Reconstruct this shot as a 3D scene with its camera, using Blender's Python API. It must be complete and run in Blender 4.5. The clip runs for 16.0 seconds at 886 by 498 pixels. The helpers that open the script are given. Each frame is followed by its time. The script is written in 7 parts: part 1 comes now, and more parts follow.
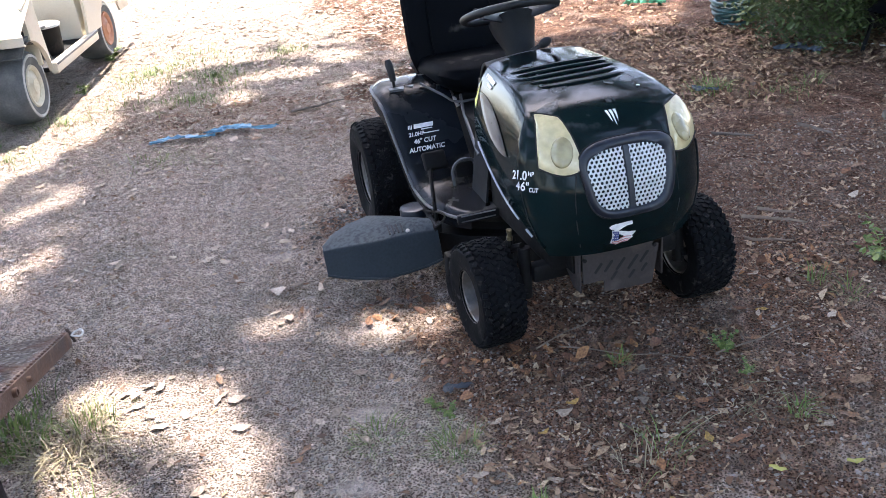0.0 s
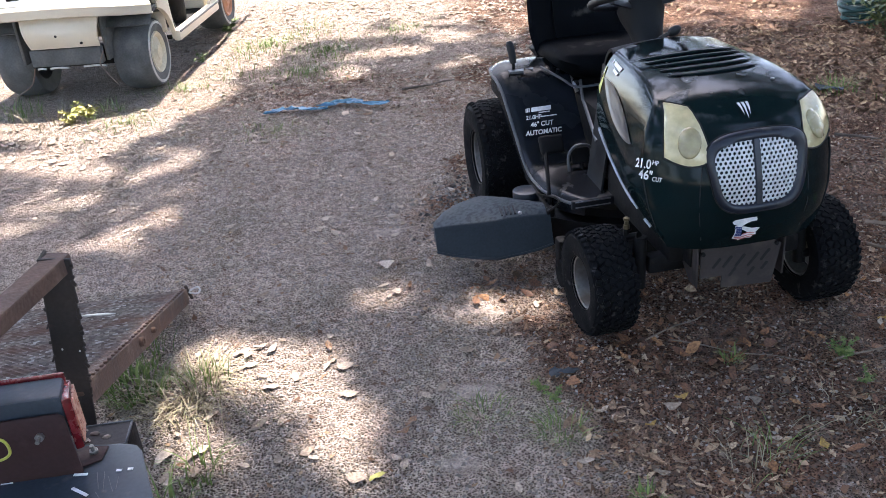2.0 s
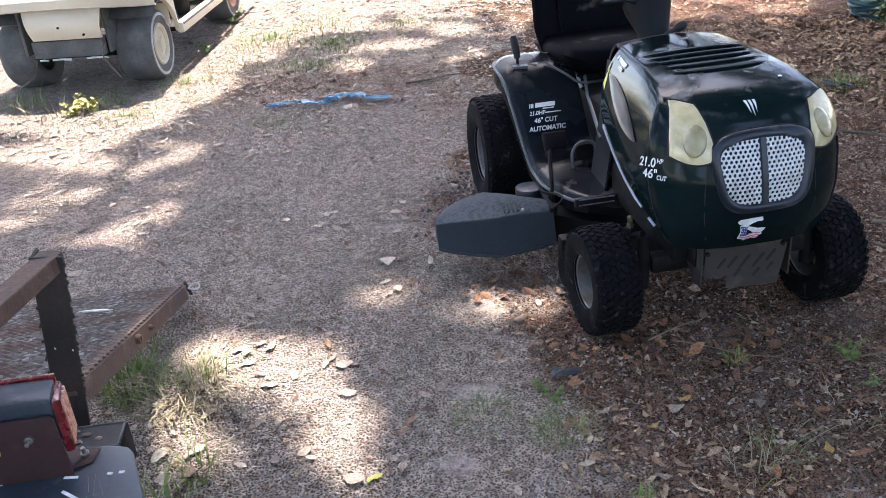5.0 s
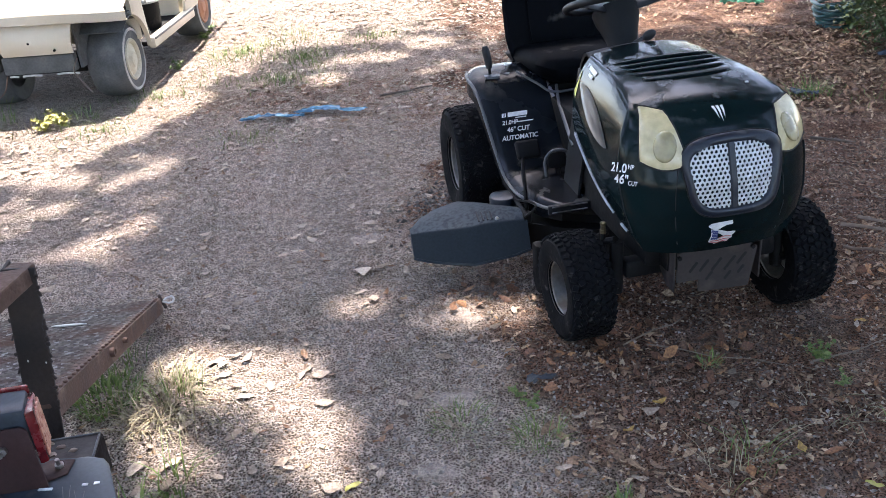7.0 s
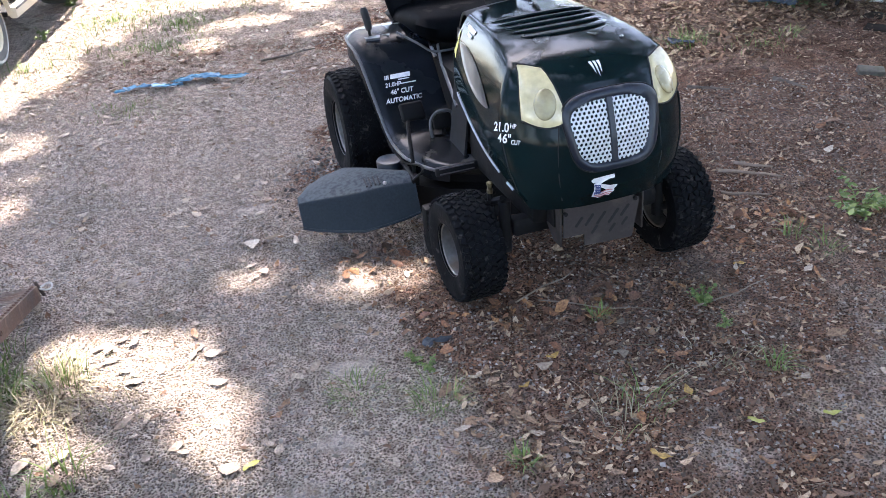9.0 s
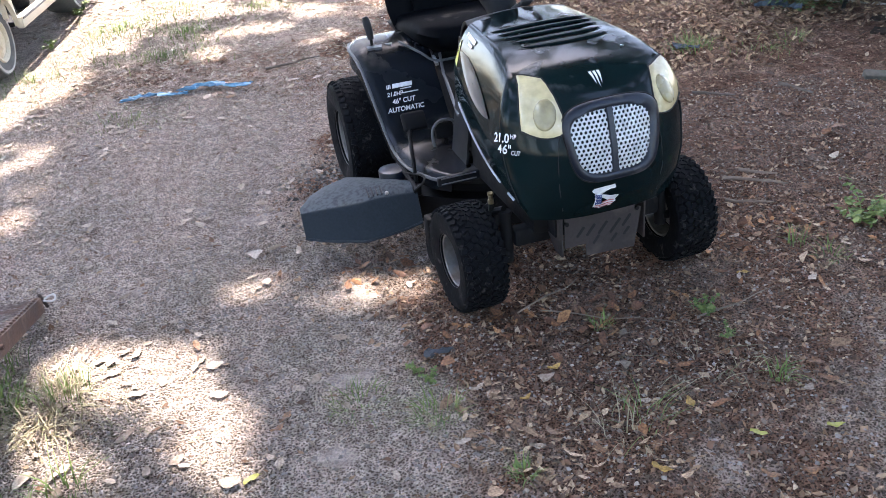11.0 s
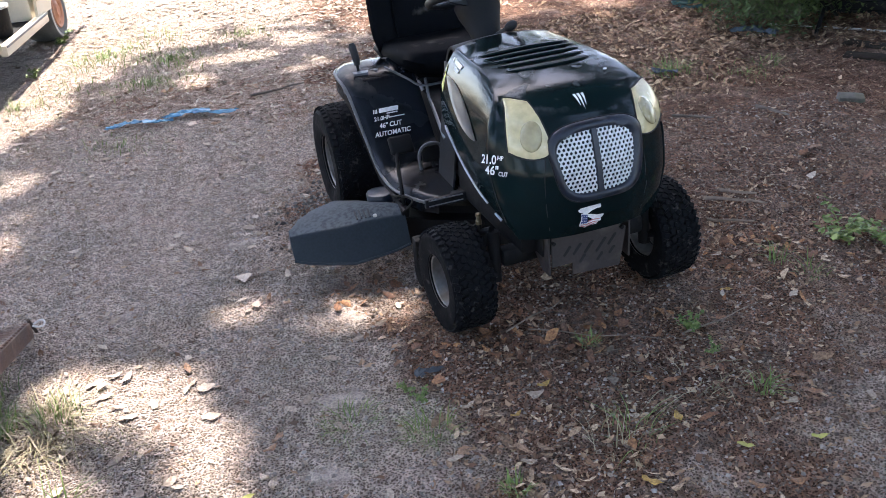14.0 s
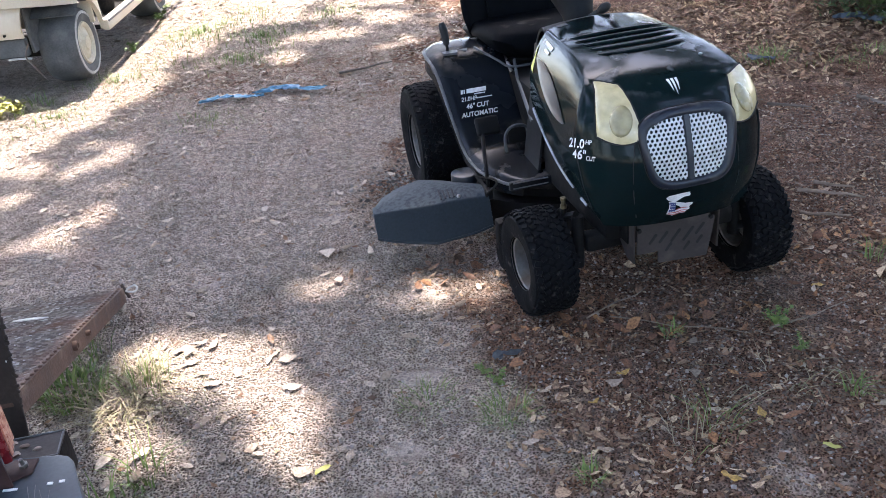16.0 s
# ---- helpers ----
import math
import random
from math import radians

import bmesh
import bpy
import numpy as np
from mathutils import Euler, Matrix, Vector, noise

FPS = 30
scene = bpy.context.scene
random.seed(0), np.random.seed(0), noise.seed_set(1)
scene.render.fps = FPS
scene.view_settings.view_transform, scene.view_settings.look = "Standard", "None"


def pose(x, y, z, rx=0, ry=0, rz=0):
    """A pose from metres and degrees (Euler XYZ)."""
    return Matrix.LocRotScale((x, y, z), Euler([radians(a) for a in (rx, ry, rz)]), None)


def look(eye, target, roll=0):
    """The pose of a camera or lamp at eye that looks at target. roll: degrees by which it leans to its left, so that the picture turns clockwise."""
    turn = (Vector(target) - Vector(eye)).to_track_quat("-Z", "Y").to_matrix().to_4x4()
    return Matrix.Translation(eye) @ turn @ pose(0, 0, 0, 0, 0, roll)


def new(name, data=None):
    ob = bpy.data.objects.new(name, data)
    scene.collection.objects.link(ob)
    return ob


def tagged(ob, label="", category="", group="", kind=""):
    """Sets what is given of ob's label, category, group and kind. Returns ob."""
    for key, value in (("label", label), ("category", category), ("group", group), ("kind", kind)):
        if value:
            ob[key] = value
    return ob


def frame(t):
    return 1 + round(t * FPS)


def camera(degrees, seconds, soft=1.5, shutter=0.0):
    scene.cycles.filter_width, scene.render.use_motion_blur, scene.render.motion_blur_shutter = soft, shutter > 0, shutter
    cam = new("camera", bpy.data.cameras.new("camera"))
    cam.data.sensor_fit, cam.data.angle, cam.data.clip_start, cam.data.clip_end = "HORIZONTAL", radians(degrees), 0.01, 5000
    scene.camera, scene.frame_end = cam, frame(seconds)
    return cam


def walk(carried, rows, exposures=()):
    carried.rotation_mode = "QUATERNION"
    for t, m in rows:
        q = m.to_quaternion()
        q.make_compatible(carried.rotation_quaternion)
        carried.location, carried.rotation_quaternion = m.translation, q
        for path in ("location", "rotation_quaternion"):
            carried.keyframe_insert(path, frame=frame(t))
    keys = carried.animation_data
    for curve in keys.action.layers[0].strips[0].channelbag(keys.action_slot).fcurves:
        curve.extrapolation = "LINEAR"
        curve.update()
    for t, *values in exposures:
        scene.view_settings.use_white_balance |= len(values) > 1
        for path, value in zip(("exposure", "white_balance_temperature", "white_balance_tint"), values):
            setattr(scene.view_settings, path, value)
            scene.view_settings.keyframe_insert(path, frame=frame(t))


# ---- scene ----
# ---- camera ----
cam = camera(52.9, 16.0, soft=0.85)
PATH = [
    (0, (-0.958, -2.343, 1.578), (-0.599, -0.588, 0.686), -6.2),
    (0.5, (-1.01, -2.333, 1.584), (-0.729, -0.584, 0.655), -5.6),
    (1, (-1.027, -2.338, 1.584), (-0.787, -0.573, 0.675), -4.9),
    (1.5, (-1.044, -2.349, 1.573), (-0.843, -0.576, 0.67), -5.4),
    (2, (-1.054, -2.342, 1.575), (-0.885, -0.566, 0.672), -5.0),
    (2.5, (-1.048, -2.331, 1.563), (-0.866, -0.563, 0.646), -4.1),
    (3, (-1.04, -2.319, 1.572), (-0.839, -0.559, 0.645), -3.4),
    (3.5, (-1.039, -2.319, 1.575), (-0.839, -0.561, 0.643), -3.6),
    (4, (-1.037, -2.291, 1.573), (-0.856, -0.535, 0.632), -3.9),
    (6.3, (-1.035, -2.327, 1.573), (-0.892, -0.537, 0.693), -5.4),
    (6.5, (-1.037, -2.325, 1.574), (-0.877, -0.537, 0.693), -5.3),
    (7, (-1.034, -2.325, 1.562), (-0.823, -0.548, 0.669), -4.9),
    (7.5, (-1.021, -2.321, 1.566), (-0.769, -0.565, 0.642), -4.6),
    (8, (-0.996, -2.316, 1.564), (-0.688, -0.594, 0.595), -5.6),
    (8.5, (-0.989, -2.309, 1.566), (-0.617, -0.608, 0.582), -5.2),
    (9, (-0.993, -2.304, 1.566), (-0.581, -0.616, 0.576), -5.0),
    (9.2, (-0.995, -2.3, 1.569), (-0.573, -0.616, 0.577), -4.8),
    (11.3, (-0.957, -2.295, 1.586), (-0.576, -0.594, 0.605), -6.0),
    (11.5, (-0.965, -2.297, 1.589), (-0.591, -0.594, 0.61), -6.3),
    (12, (-0.978, -2.3, 1.593), (-0.625, -0.585, 0.627), -7.0),
    (12.5, (-0.991, -2.298, 1.585), (-0.633, -0.569, 0.645), -6.6),
    (13, (-0.984, -2.311, 1.58), (-0.603, -0.586, 0.642), -6.5),
    (13.5, (-0.989, -2.329, 1.588), (-0.562, -0.614, 0.652), -5.8),
    (14, (-0.996, -2.33, 1.587), (-0.551, -0.618, 0.652), -5.5),
    (14.5, (-1.006, -2.326, 1.588), (-0.574, -0.613, 0.651), -5.1),
    (15, (-1.006, -2.325, 1.586), (-0.614, -0.606, 0.641), -5.3),
    (15.5, (-1.015, -2.327, 1.587), (-0.682, -0.597, 0.642), -5.6),
    (16, (-1.008, -2.325, 1.586), (-0.741, -0.588, 0.631), -6.0),
]
walk(cam, [(t, look(eye, target, roll)) for t, eye, target, roll in PATH], exposures=[(t, e + 1.11, 6720.0, 17.0) for t, e in ((0.0, 2.75), (0.5, 2.76), (1.0, 2.48), (2.0, 2.42), (3.0, 2.6), (4.0, 2.66), (6.3, 2.36), (8.0, 2.8), (9.0, 2.97), (11.5, 2.8), (12.5, 2.53), (14.0, 2.56), (16.0, 2.65))])

# ---- daylight: a high sun behind the scene, seen through an oak crown ----
TO_SUN = Vector((0.06, 0.38, 1.0)).normalized()
world = bpy.data.worlds.new("daylight")
scene.world = world
world.use_nodes = True
wn = world.node_tree.nodes
sky = wn.new("ShaderNodeTexSky")
sky.sky_type = "NISHITA"
sky.sun_disc = False
sky.sun_elevation = math.asin(TO_SUN.z)
sky.sun_rotation = math.atan2(TO_SUN.x, TO_SUN.y)
sky.air_density, sky.dust_density = 1.0, 2.0
world.node_tree.links.new(sky.outputs[0], wn["Background"].inputs[0])
wn["Background"].inputs[1].default_value = 0.15
sun = new("sun", bpy.data.lights.new("sun", "SUN"))
sun.data.energy = 2.05
sun.data.angle = radians(0.55)
sun.data.color = (1.0, 0.95, 0.87)
sun.matrix_world = look(TO_SUN * 40, (0, 0, 0))

# ---- helpers of this scene ----
RNG = np.random.default_rng(7)


def mesh_of(name, bm, material, smooth=40):
    bmesh.ops.recalc_face_normals(bm, faces=bm.faces[:])
    me = bpy.data.meshes.new(name)
    bm.to_mesh(me)
    bm.free()
    me.materials.append(material)
    if smooth:
        me.polygons.foreach_set("use_smooth", [True] * len(me.polygons))
        me.set_sharp_from_angle(angle=radians(smooth))
    return me


def part(name, bm, material, parent, label="", smooth=40):
    ob = new(name, mesh_of(name, bm, material, smooth))
    ob.parent = parent
    if label:
        ob["label"] = label
    return ob


def root(name, m, label, category, group="", kind=""):
    ob = new(name)
    ob.empty_display_size = 0.1
    ob.matrix_world = m
    return tagged(ob, label, category, group, kind)


def thing(name, bm, material, m, label, category, group="", kind="", smooth=40):
    ob = new(name, mesh_of(name, bm, material, smooth))
    ob.matrix_world = m
    return tagged(ob, label, category, group, kind)


def box(bm, c, size, bevel=0.0, m=None, seg=2):
    got = bmesh.ops.create_cube(bm, size=1)["verts"]
    for v in got:
        v.co = Vector((v.co.x * size[0], v.co.y * size[1], v.co.z * size[2]))
    if bevel:
        edges = {e for v in got for e in v.link_edges}
        got = bmesh.ops.bevel(bm, geom=list(edges), offset=bevel, segments=seg, affect="EDGES", profile=0.5)["verts"]
    got = list({v for v in got if v.is_valid})
    turn = m or Matrix()
    for v in got:
        v.co = Vector(c) + turn.to_3x3() @ v.co
    return got


def lathe(bm, profile, n=32, m=None, closed=False):
    """Turns (radius, x) points round the x axis."""
    rings = []
    for k in range(n):
        a = 2 * math.pi * k / n
        rings.append([bm.verts.new((x, r * math.cos(a), r * math.sin(a))) for r, x in profile])
    count = len(profile)
    for k in range(n):
        p, q = rings[k], rings[(k + 1) % n]
        for j in range(count if closed else count - 1):
            i = (j + 1) % count
            bm.faces.new((p[j], p[i], q[i], q[j]))
    verts = [v for r in rings for v in r]
    if m:
        bmesh.ops.transform(bm, matrix=m, verts=verts)
    bmesh.ops.remove_doubles(bm, verts=verts, dist=1e-5)
    return verts


def smooth_path(points, n=6):
    """Catmull-Rom through the points."""
    p = [Vector(q) for q in points]
    p = [p[0] * 2 - p[1]] + p + [p[-1] * 2 - p[-2]]
    out = []
    for i in range(1, len(p) - 2):
        for k in range(n):
            t = k / n
            a, b, c, d = p[i - 1:i + 3]
            out.append(0.5 * (2 * b + (c - a) * t + (2 * a - 5 * b + 4 * c - d) * t * t + (3 * b - a - 3 * c + d) * t ** 3))
    return out + [p[-2]]


def tube(bm, points, radius, n=10, closed=False, squash=1.0):
    """A round bar along the points; radius may be a list."""
    pts = [Vector(p) for p in points]
    rad = radius if isinstance(radius, (list, tuple)) else [radius] * len(pts)
    rings, last = [], None
    for i, p in enumerate(pts):
        nxt = pts[(i + 1) % len(pts)] if (closed or i + 1 < len(pts)) else p
        prv = pts[i - 1] if (closed or i) else p
        way = (nxt - prv).normalized()
        side = last - way * last.dot(way) if last else way.orthogonal()
        last = side.normalized()
        other = way.cross(last)
        rings.append([bm.verts.new(p + rad[i] * (math.cos(a) * last + squash * math.sin(a) * other)) for a in [2 * math.pi * k / n for k in range(n)]])
    for i in range(len(rings) if closed else len(rings) - 1):
        a, b = rings[i], rings[(i + 1) % len(rings)]
        for k in range(n):
            bm.faces.new((a[k], a[(k + 1) % n], b[(k + 1) % n], b[k]))
    if not closed:
        bm.faces.new(rings[0]), bm.faces.new(rings[-1][::-1])


def sheet(bm, f, us, vs, thick=0.0):
    """A curved sheet f(u, v); thick: given depth to the back along its normals."""
    g = [[bm.verts.new(f(u, v)) for v in vs] for u in us]
    for i in range(len(us) - 1):
        for j in range(len(vs) - 1):
            bm.faces.new((g[i][j], g[i + 1][j], g[i + 1][j + 1], g[i][j + 1]))
    if thick:
        bmesh.ops.remove_doubles(bm, verts=bm.verts[:], dist=1e-5)
        bmesh.ops.recalc_face_normals(bm, faces=bm.faces[:])
        bmesh.ops.solidify(bm, geom=bm.faces[:], thickness=thick)
    return g


def slab(bm, outline, z0, z1, m=None, bevel=0.0):
    """A flat plate with this outline in x, y, from z0 to z1."""
    low = [bm.verts.new((x, y, z0)) for x, y in outline]
    top = [bm.verts.new((x, y, z1)) for x, y in outline]
    bm.faces.new(low[::-1])
    face = bm.faces.new(top)
    n = len(outline)
    for k in range(n):
        bm.faces.new((low[k], low[(k + 1) % n], top[(k + 1) % n], top[k]))
    verts = low + top
    if bevel:
        got = bmesh.ops.bevel(bm, geom=list({e for v in verts for e in v.link_edges}), offset=bevel, segments=2, affect="EDGES", profile=0.5)
        verts = list({v for f in got["faces"] for v in f.verts} | {v for v in verts if v.is_valid})
    if m:
        bmesh.ops.transform(bm, matrix=m, verts=verts)
    return verts


def lin(a, b, n):
    return [a + (b - a) * k / (n - 1) for k in range(n)]


def interp(x, xs, ys):
    return float(np.interp(x, xs, ys))


def sstep(a, b, x):
    t = np.clip((np.asarray(x, float) - a) / (b - a), 0, 1)
    return t * t * (3 - 2 * t)


def vnoise(x, y, scale, seed):
    """Smooth value noise from -1 to 1."""
    x, y = np.asarray(x, float) * scale + 1000.0, np.asarray(y, float) * scale + 1000.0
    i, j = np.floor(x).astype(np.int64), np.floor(y).astype(np.int64)
    fx, fy = x - i, y - j
    fx, fy = fx * fx * (3 - 2 * fx), fy * fy * (3 - 2 * fy)

    def h(a, b):
        n = (a * 374761393 + b * 668265263 + seed * 974711) & 0x7FFFFFFF
        n = ((n ^ (n >> 13)) * 1274126177) & 0x7FFFFFFF
        return ((n ^ (n >> 16)) & 0xFFFF) / 32767.5 - 1

    return (h(i, j) * (1 - fx) + h(i + 1, j) * fx) * (1 - fy) + (h(i, j + 1) * (1 - fx) + h(i + 1, j + 1) * fx) * fy


def letters(text, size, depth, material, parent, m, label=""):
    cu = bpy.data.curves.new("writing", "FONT")
    cu.body, cu.size, cu.extrude, cu.align_x, cu.align_y = text, size, depth, "CENTER", "CENTER"
    cu.offset, cu.shear = size * 0.018, 0.25
    tmp = new("writing_curve", cu)
    me = bpy.data.meshes.new_from_object(tmp.evaluated_get(bpy.context.evaluated_depsgraph_get()))
    bpy.data.objects.remove(tmp)
    me.materials.clear()
    me.materials.append(material)
    ob = new("lettering", me)
    ob.parent = parent
    ob.matrix_local = m
    if label:
        ob["label"] = label
    return ob


# ---- materials ----
def material(name, dark, light, scale=6.0, rough=0.5, metal=0.0, bump=0.2, fine=80.0, dirt=None, dirt_amount=0.0, dirt_scale=9.0, coat=0.0, spec=0.5, island=None, bump_dist=0.004, settle=False, mottle=0.0):
    mt = bpy.data.materials.new(name)
    mt.use_nodes = True
    nt = mt.node_tree
    N, L = nt.nodes, nt.links
    b = N["Principled BSDF"]
    co = N.new("ShaderNodeTexCoord").outputs["Object"]

    def noise_of(s, detail=5.0):
        n = N.new("ShaderNodeTexNoise")
        n.inputs["Scale"].default_value, n.inputs["Detail"].default_value = s, detail
        L.new(co, n.inputs["Vector"])
        return n.outputs["Fac"]

    def mix(fac, a, c, kind="MIX"):
        n = N.new("ShaderNodeMix")
        n.data_type, n.blend_type = "RGBA", kind
        for sock, val in ((n.inputs[0], fac), (n.inputs[6], a), (n.inputs[7], c)):
            if isinstance(val, (int, float)):
                sock.default_value = val
            elif isinstance(val, tuple):
                sock.default_value = (*val, 1)
            else:
                L.new(val, sock)
        return n.outputs[2]

    def span(fac, a, c, lo=0.0, hi=1.0):
        n = N.new("ShaderNodeMapRange")
        n.inputs[1].default_value, n.inputs[2].default_value, n.inputs[3].default_value, n.inputs[4].default_value = a, c, lo, hi
        L.new(fac, n.inputs[0])
        return n.outputs[0]

    large, small = noise_of(scale), noise_of(fine, 3.0)
    col = mix(span(large, 0.3, 0.7), dark, light)
    if island:
        geo = N.new("ShaderNodeNewGeometry").outputs["Random Per Island"]
        ramp = N.new("ShaderNodeValToRGB")
        el = ramp.color_ramp.elements
        for k, (pos, c) in enumerate(island):
            e = el[k] if k < 2 else el.new(pos)
            e.position, e.color = pos, (*c, 1)
        L.new(geo, ramp.inputs[0])
        col = mix(0.2, ramp.outputs[0], col)
    col = mix(1.0, col, mix(span(small, 0.25, 0.75), (0.72, 0.72, 0.72), (1.0, 1.0, 1.0)), "MULTIPLY")
    if mottle:
        col = mix(1.0, col, mix(span(noise_of(150.0, 4.0), 0.36, 0.62), (1 - mottle, 1 - 1.1 * mottle, 1 - 1.15 * mottle), (1.12, 1.1, 1.08)), "MULTIPLY")
    r = span(large, 0.3, 0.7, rough * 0.85, min(1.0, rough * 1.2))
    if dirt:
        mask = span(noise_of(dirt_scale, 8.0), 0.62 - dirt_amount * 0.4, 0.80 - dirt_amount * 0.3, 0.0, min(1.0, 0.45 + dirt_amount))
        if settle:
            way = N.new("ShaderNodeSeparateXYZ")
            L.new(N.new("ShaderNodeNewGeometry").outputs["Normal"], way.inputs[0])
            both = N.new("ShaderNodeMath")
            both.operation = "MULTIPLY"
            L.new(mask, both.inputs[0]), L.new(span(way.outputs["Z"], 0.7, 0.93), both.inputs[1])
            mask = both.outputs[0]
        col = mix(mask, col, dirt)
        rm = N.new("ShaderNodeMix")
        L.new(mask, rm.inputs[0]), L.new(r, rm.inputs[2])
        rm.inputs[3].default_value = 0.9
        r = rm.outputs[0]
    L.new(col, b.inputs["Base Color"])
    L.new(r, b.inputs["Roughness"])
    b.inputs["Metallic"].default_value = metal
    b.inputs["Coat Weight"].default_value = coat
    b.inputs["Coat Roughness"].default_value = 0.12
    b.inputs["Specular IOR Level"].default_value = spec
    if bump:
        bp = N.new("ShaderNodeBump")
        bp.inputs["Strength"].default_value, bp.inputs["Distance"].default_value = bump, bump_dist
        L.new(small, bp.inputs["Height"])
        L.new(bp.outputs[0], b.inputs["Normal"])
    return mt


DUST = (0.30, 0.27, 0.23)
# pale grey mottling on the faces that look up
M_PAINT = material("black_green_paint", (0.003, 0.0085, 0.0095), (0.0055, 0.014, 0.015), 3, 0.09, 0, 0.03, 300, (0.2, 0.21, 0.22), 0.11, 13.0, coat=0.0, spec=0.13, settle=True)
M_FENDER = material("dusty_black_paint", (0.004, 0.006, 0.0085), (0.007, 0.010, 0.014), 4, 0.25, 0, 0.05, 200, DUST, 0.14, 9, coat=0.0, spec=0.16, settle=True)
M_PLASTIC = material("black_plastic", (0.007, 0.008, 0.01), (0.015, 0.017, 0.02), 8, 0.5, 0, 0.1, 160, DUST, 0.05, 7, spec=0.3)
M_SHROUD = material("grey_black_plastic", (0.004, 0.005, 0.006), (0.009, 0.0105, 0.0125), 8, 0.6, 0, 0.1, 160, DUST, 0.01, 7, spec=0.2)
M_GREY = material("charcoal_grille_plastic", (0.009, 0.014, 0.024), (0.015, 0.022, 0.034), 8, 0.32, 0, 0.08, 160, DUST, 0.0, 7, spec=0.4)
M_DEFLECT = material("scuffed_grey_plastic", (0.013, 0.020, 0.027), (0.022, 0.031, 0.039), 7, 0.62, 0, 0.15, 120, (0.058, 0.068, 0.074), 0.75, 70, spec=0.16, settle=True)
M_RUBBER = material("worn_rubber", (0.0028, 0.0034, 0.0045), (0.006, 0.0068, 0.008), 14, 0.8, 0, 0.3, 90, (0.12, 0.11, 0.105), 0.05, 38, spec=0.1)
M_RIM = material("dull_silver_rim", (0.13, 0.128, 0.126), (0.27, 0.265, 0.26), 9, 0.45, 0.75, 0.15, 80, (0.2, 0.15, 0.1), 0.3, 12)
M_CHASSIS = material("grimy_dark_steel", (0.004, 0.004, 0.005), (0.011, 0.011, 0.011), 9, 0.7, 0.2, 0.3, 70, (0.10, 0.08, 0.065), 0.07, 9, spec=0.2)
M_RUSTPLATE = material("rusty_brown_plate", (0.022, 0.017, 0.016), (0.048, 0.038, 0.035), 8, 0.7, 0.1, 0.3, 90, (0.13, 0.10, 0.085), 0.12, 10)
M_SEAT = material("black_vinyl", (0.0018, 0.0024, 0.0036), (0.003, 0.004, 0.0055), 5, 0.65, 0, 0.12, 220, DUST, 0.0, 6, spec=0.05)
M_LENS = material("yellowed_lens_plastic", (0.60, 0.50, 0.26), (0.70, 0.60, 0.37), 7, 0.2, 0, 0.0, 40, (0.42, 0.37, 0.2), 0.06, 14, coat=0.7)
M_BULB = material("hazed_lamp_bowl", (0.30, 0.25, 0.13), (0.42, 0.36, 0.2), 12, 0.25, 0, 0.0, 40, coat=0.4)
M_WHITE = material("white_print", (0.72, 0.72, 0.72), (0.84, 0.84, 0.84), 8, 0.5, 0, 0.0, 90)
M_MESHPLATE = material("silver_perforated_plate", (0.55, 0.56, 0.58), (0.74, 0.75, 0.77), 9, 0.42, 0.25, 0.05, 120, DUST, 0.08, 8)
M_BLACK = material("dark_recess", (0.004, 0.004, 0.005), (0.008, 0.008, 0.009), 6, 0.8, 0, 0.0, 90)
M_CHROME = material("worn_silver_trim", (0.32, 0.33, 0.35), (0.5, 0.51, 0.53), 9, 0.35, 0.85, 0.08, 120, DUST, 0.15, 9)
M_EDGE = material("scuffed_grey_edge", (0.055, 0.06, 0.066), (0.12, 0.125, 0.13), 12, 0.5, 0.2, 0.1, 100)
M_ALMOND = material("glossy_grey_panel", (0.035, 0.041, 0.048), (0.07, 0.078, 0.086), 6, 0.35, 0, 0.03, 200, DUST, 0.05, 7, coat=0.2)
M_BRASS = material("tarnished_brass", (0.12, 0.10, 0.06), (0.24, 0.19, 0.10), 9, 0.5, 0.7, 0.1, 120)
M_BLUE = material("blue_print", (0.02, 0.04, 0.18), (0.03, 0.06, 0.25), 9, 0.5, 0, 0.0, 90)
M_RED = material("faded_red_print", (0.45, 0.10, 0.10), (0.6, 0.2, 0.2), 9, 0.5, 0, 0.0, 90)
M_YELLOW = material("yellow_glint_and_wire", (0.42, 0.42, 0.06), (0.52, 0.5, 0.1), 9, 0.4, 0, 0.0, 90)
M_CREAM = material("cream_cart_body", (0.56, 0.50, 0.38), (0.66, 0.61, 0.49), 3, 0.4, 0, 0.03, 420, (0.34, 0.28, 0.2), 0.15, 5, coat=0.25)
M_CREAM_RIM = material("cream_wheel_cover", (0.46, 0.42, 0.30), (0.58, 0.53, 0.4), 6, 0.5, 0, 0.1, 90, (0.3, 0.25, 0.18), 0.2, 8)
M_ORANGE_RIM = material("rusty_orange_rim", (0.30, 0.12, 0.06), (0.5, 0.24, 0.14), 6, 0.6, 0.1, 0.2, 90)
M_TYRE_PALE = material("dusty_tyre_wall", (0.3, 0.29, 0.27), (0.6, 0.58, 0.54), 7, 0.85, 0, 0.2, 80)
# lifted grey paints the haze over the cart's blacks; the dirt is dust
M_HAZED_BLACK = material("hazed_dusty_black", (0.08, 0.084, 0.084), (0.14, 0.145, 0.142), 9, 0.85, 0, 0.3, 90, (0.2, 0.19, 0.18), 0.1, 8, spec=0.2)
M_RUST = material("rusted_angle_iron", (0.055, 0.032, 0.025), (0.15, 0.085, 0.06), 9, 0.8, 0.2, 0.5, 110, (0.26, 0.17, 0.12), 0.25, 13)
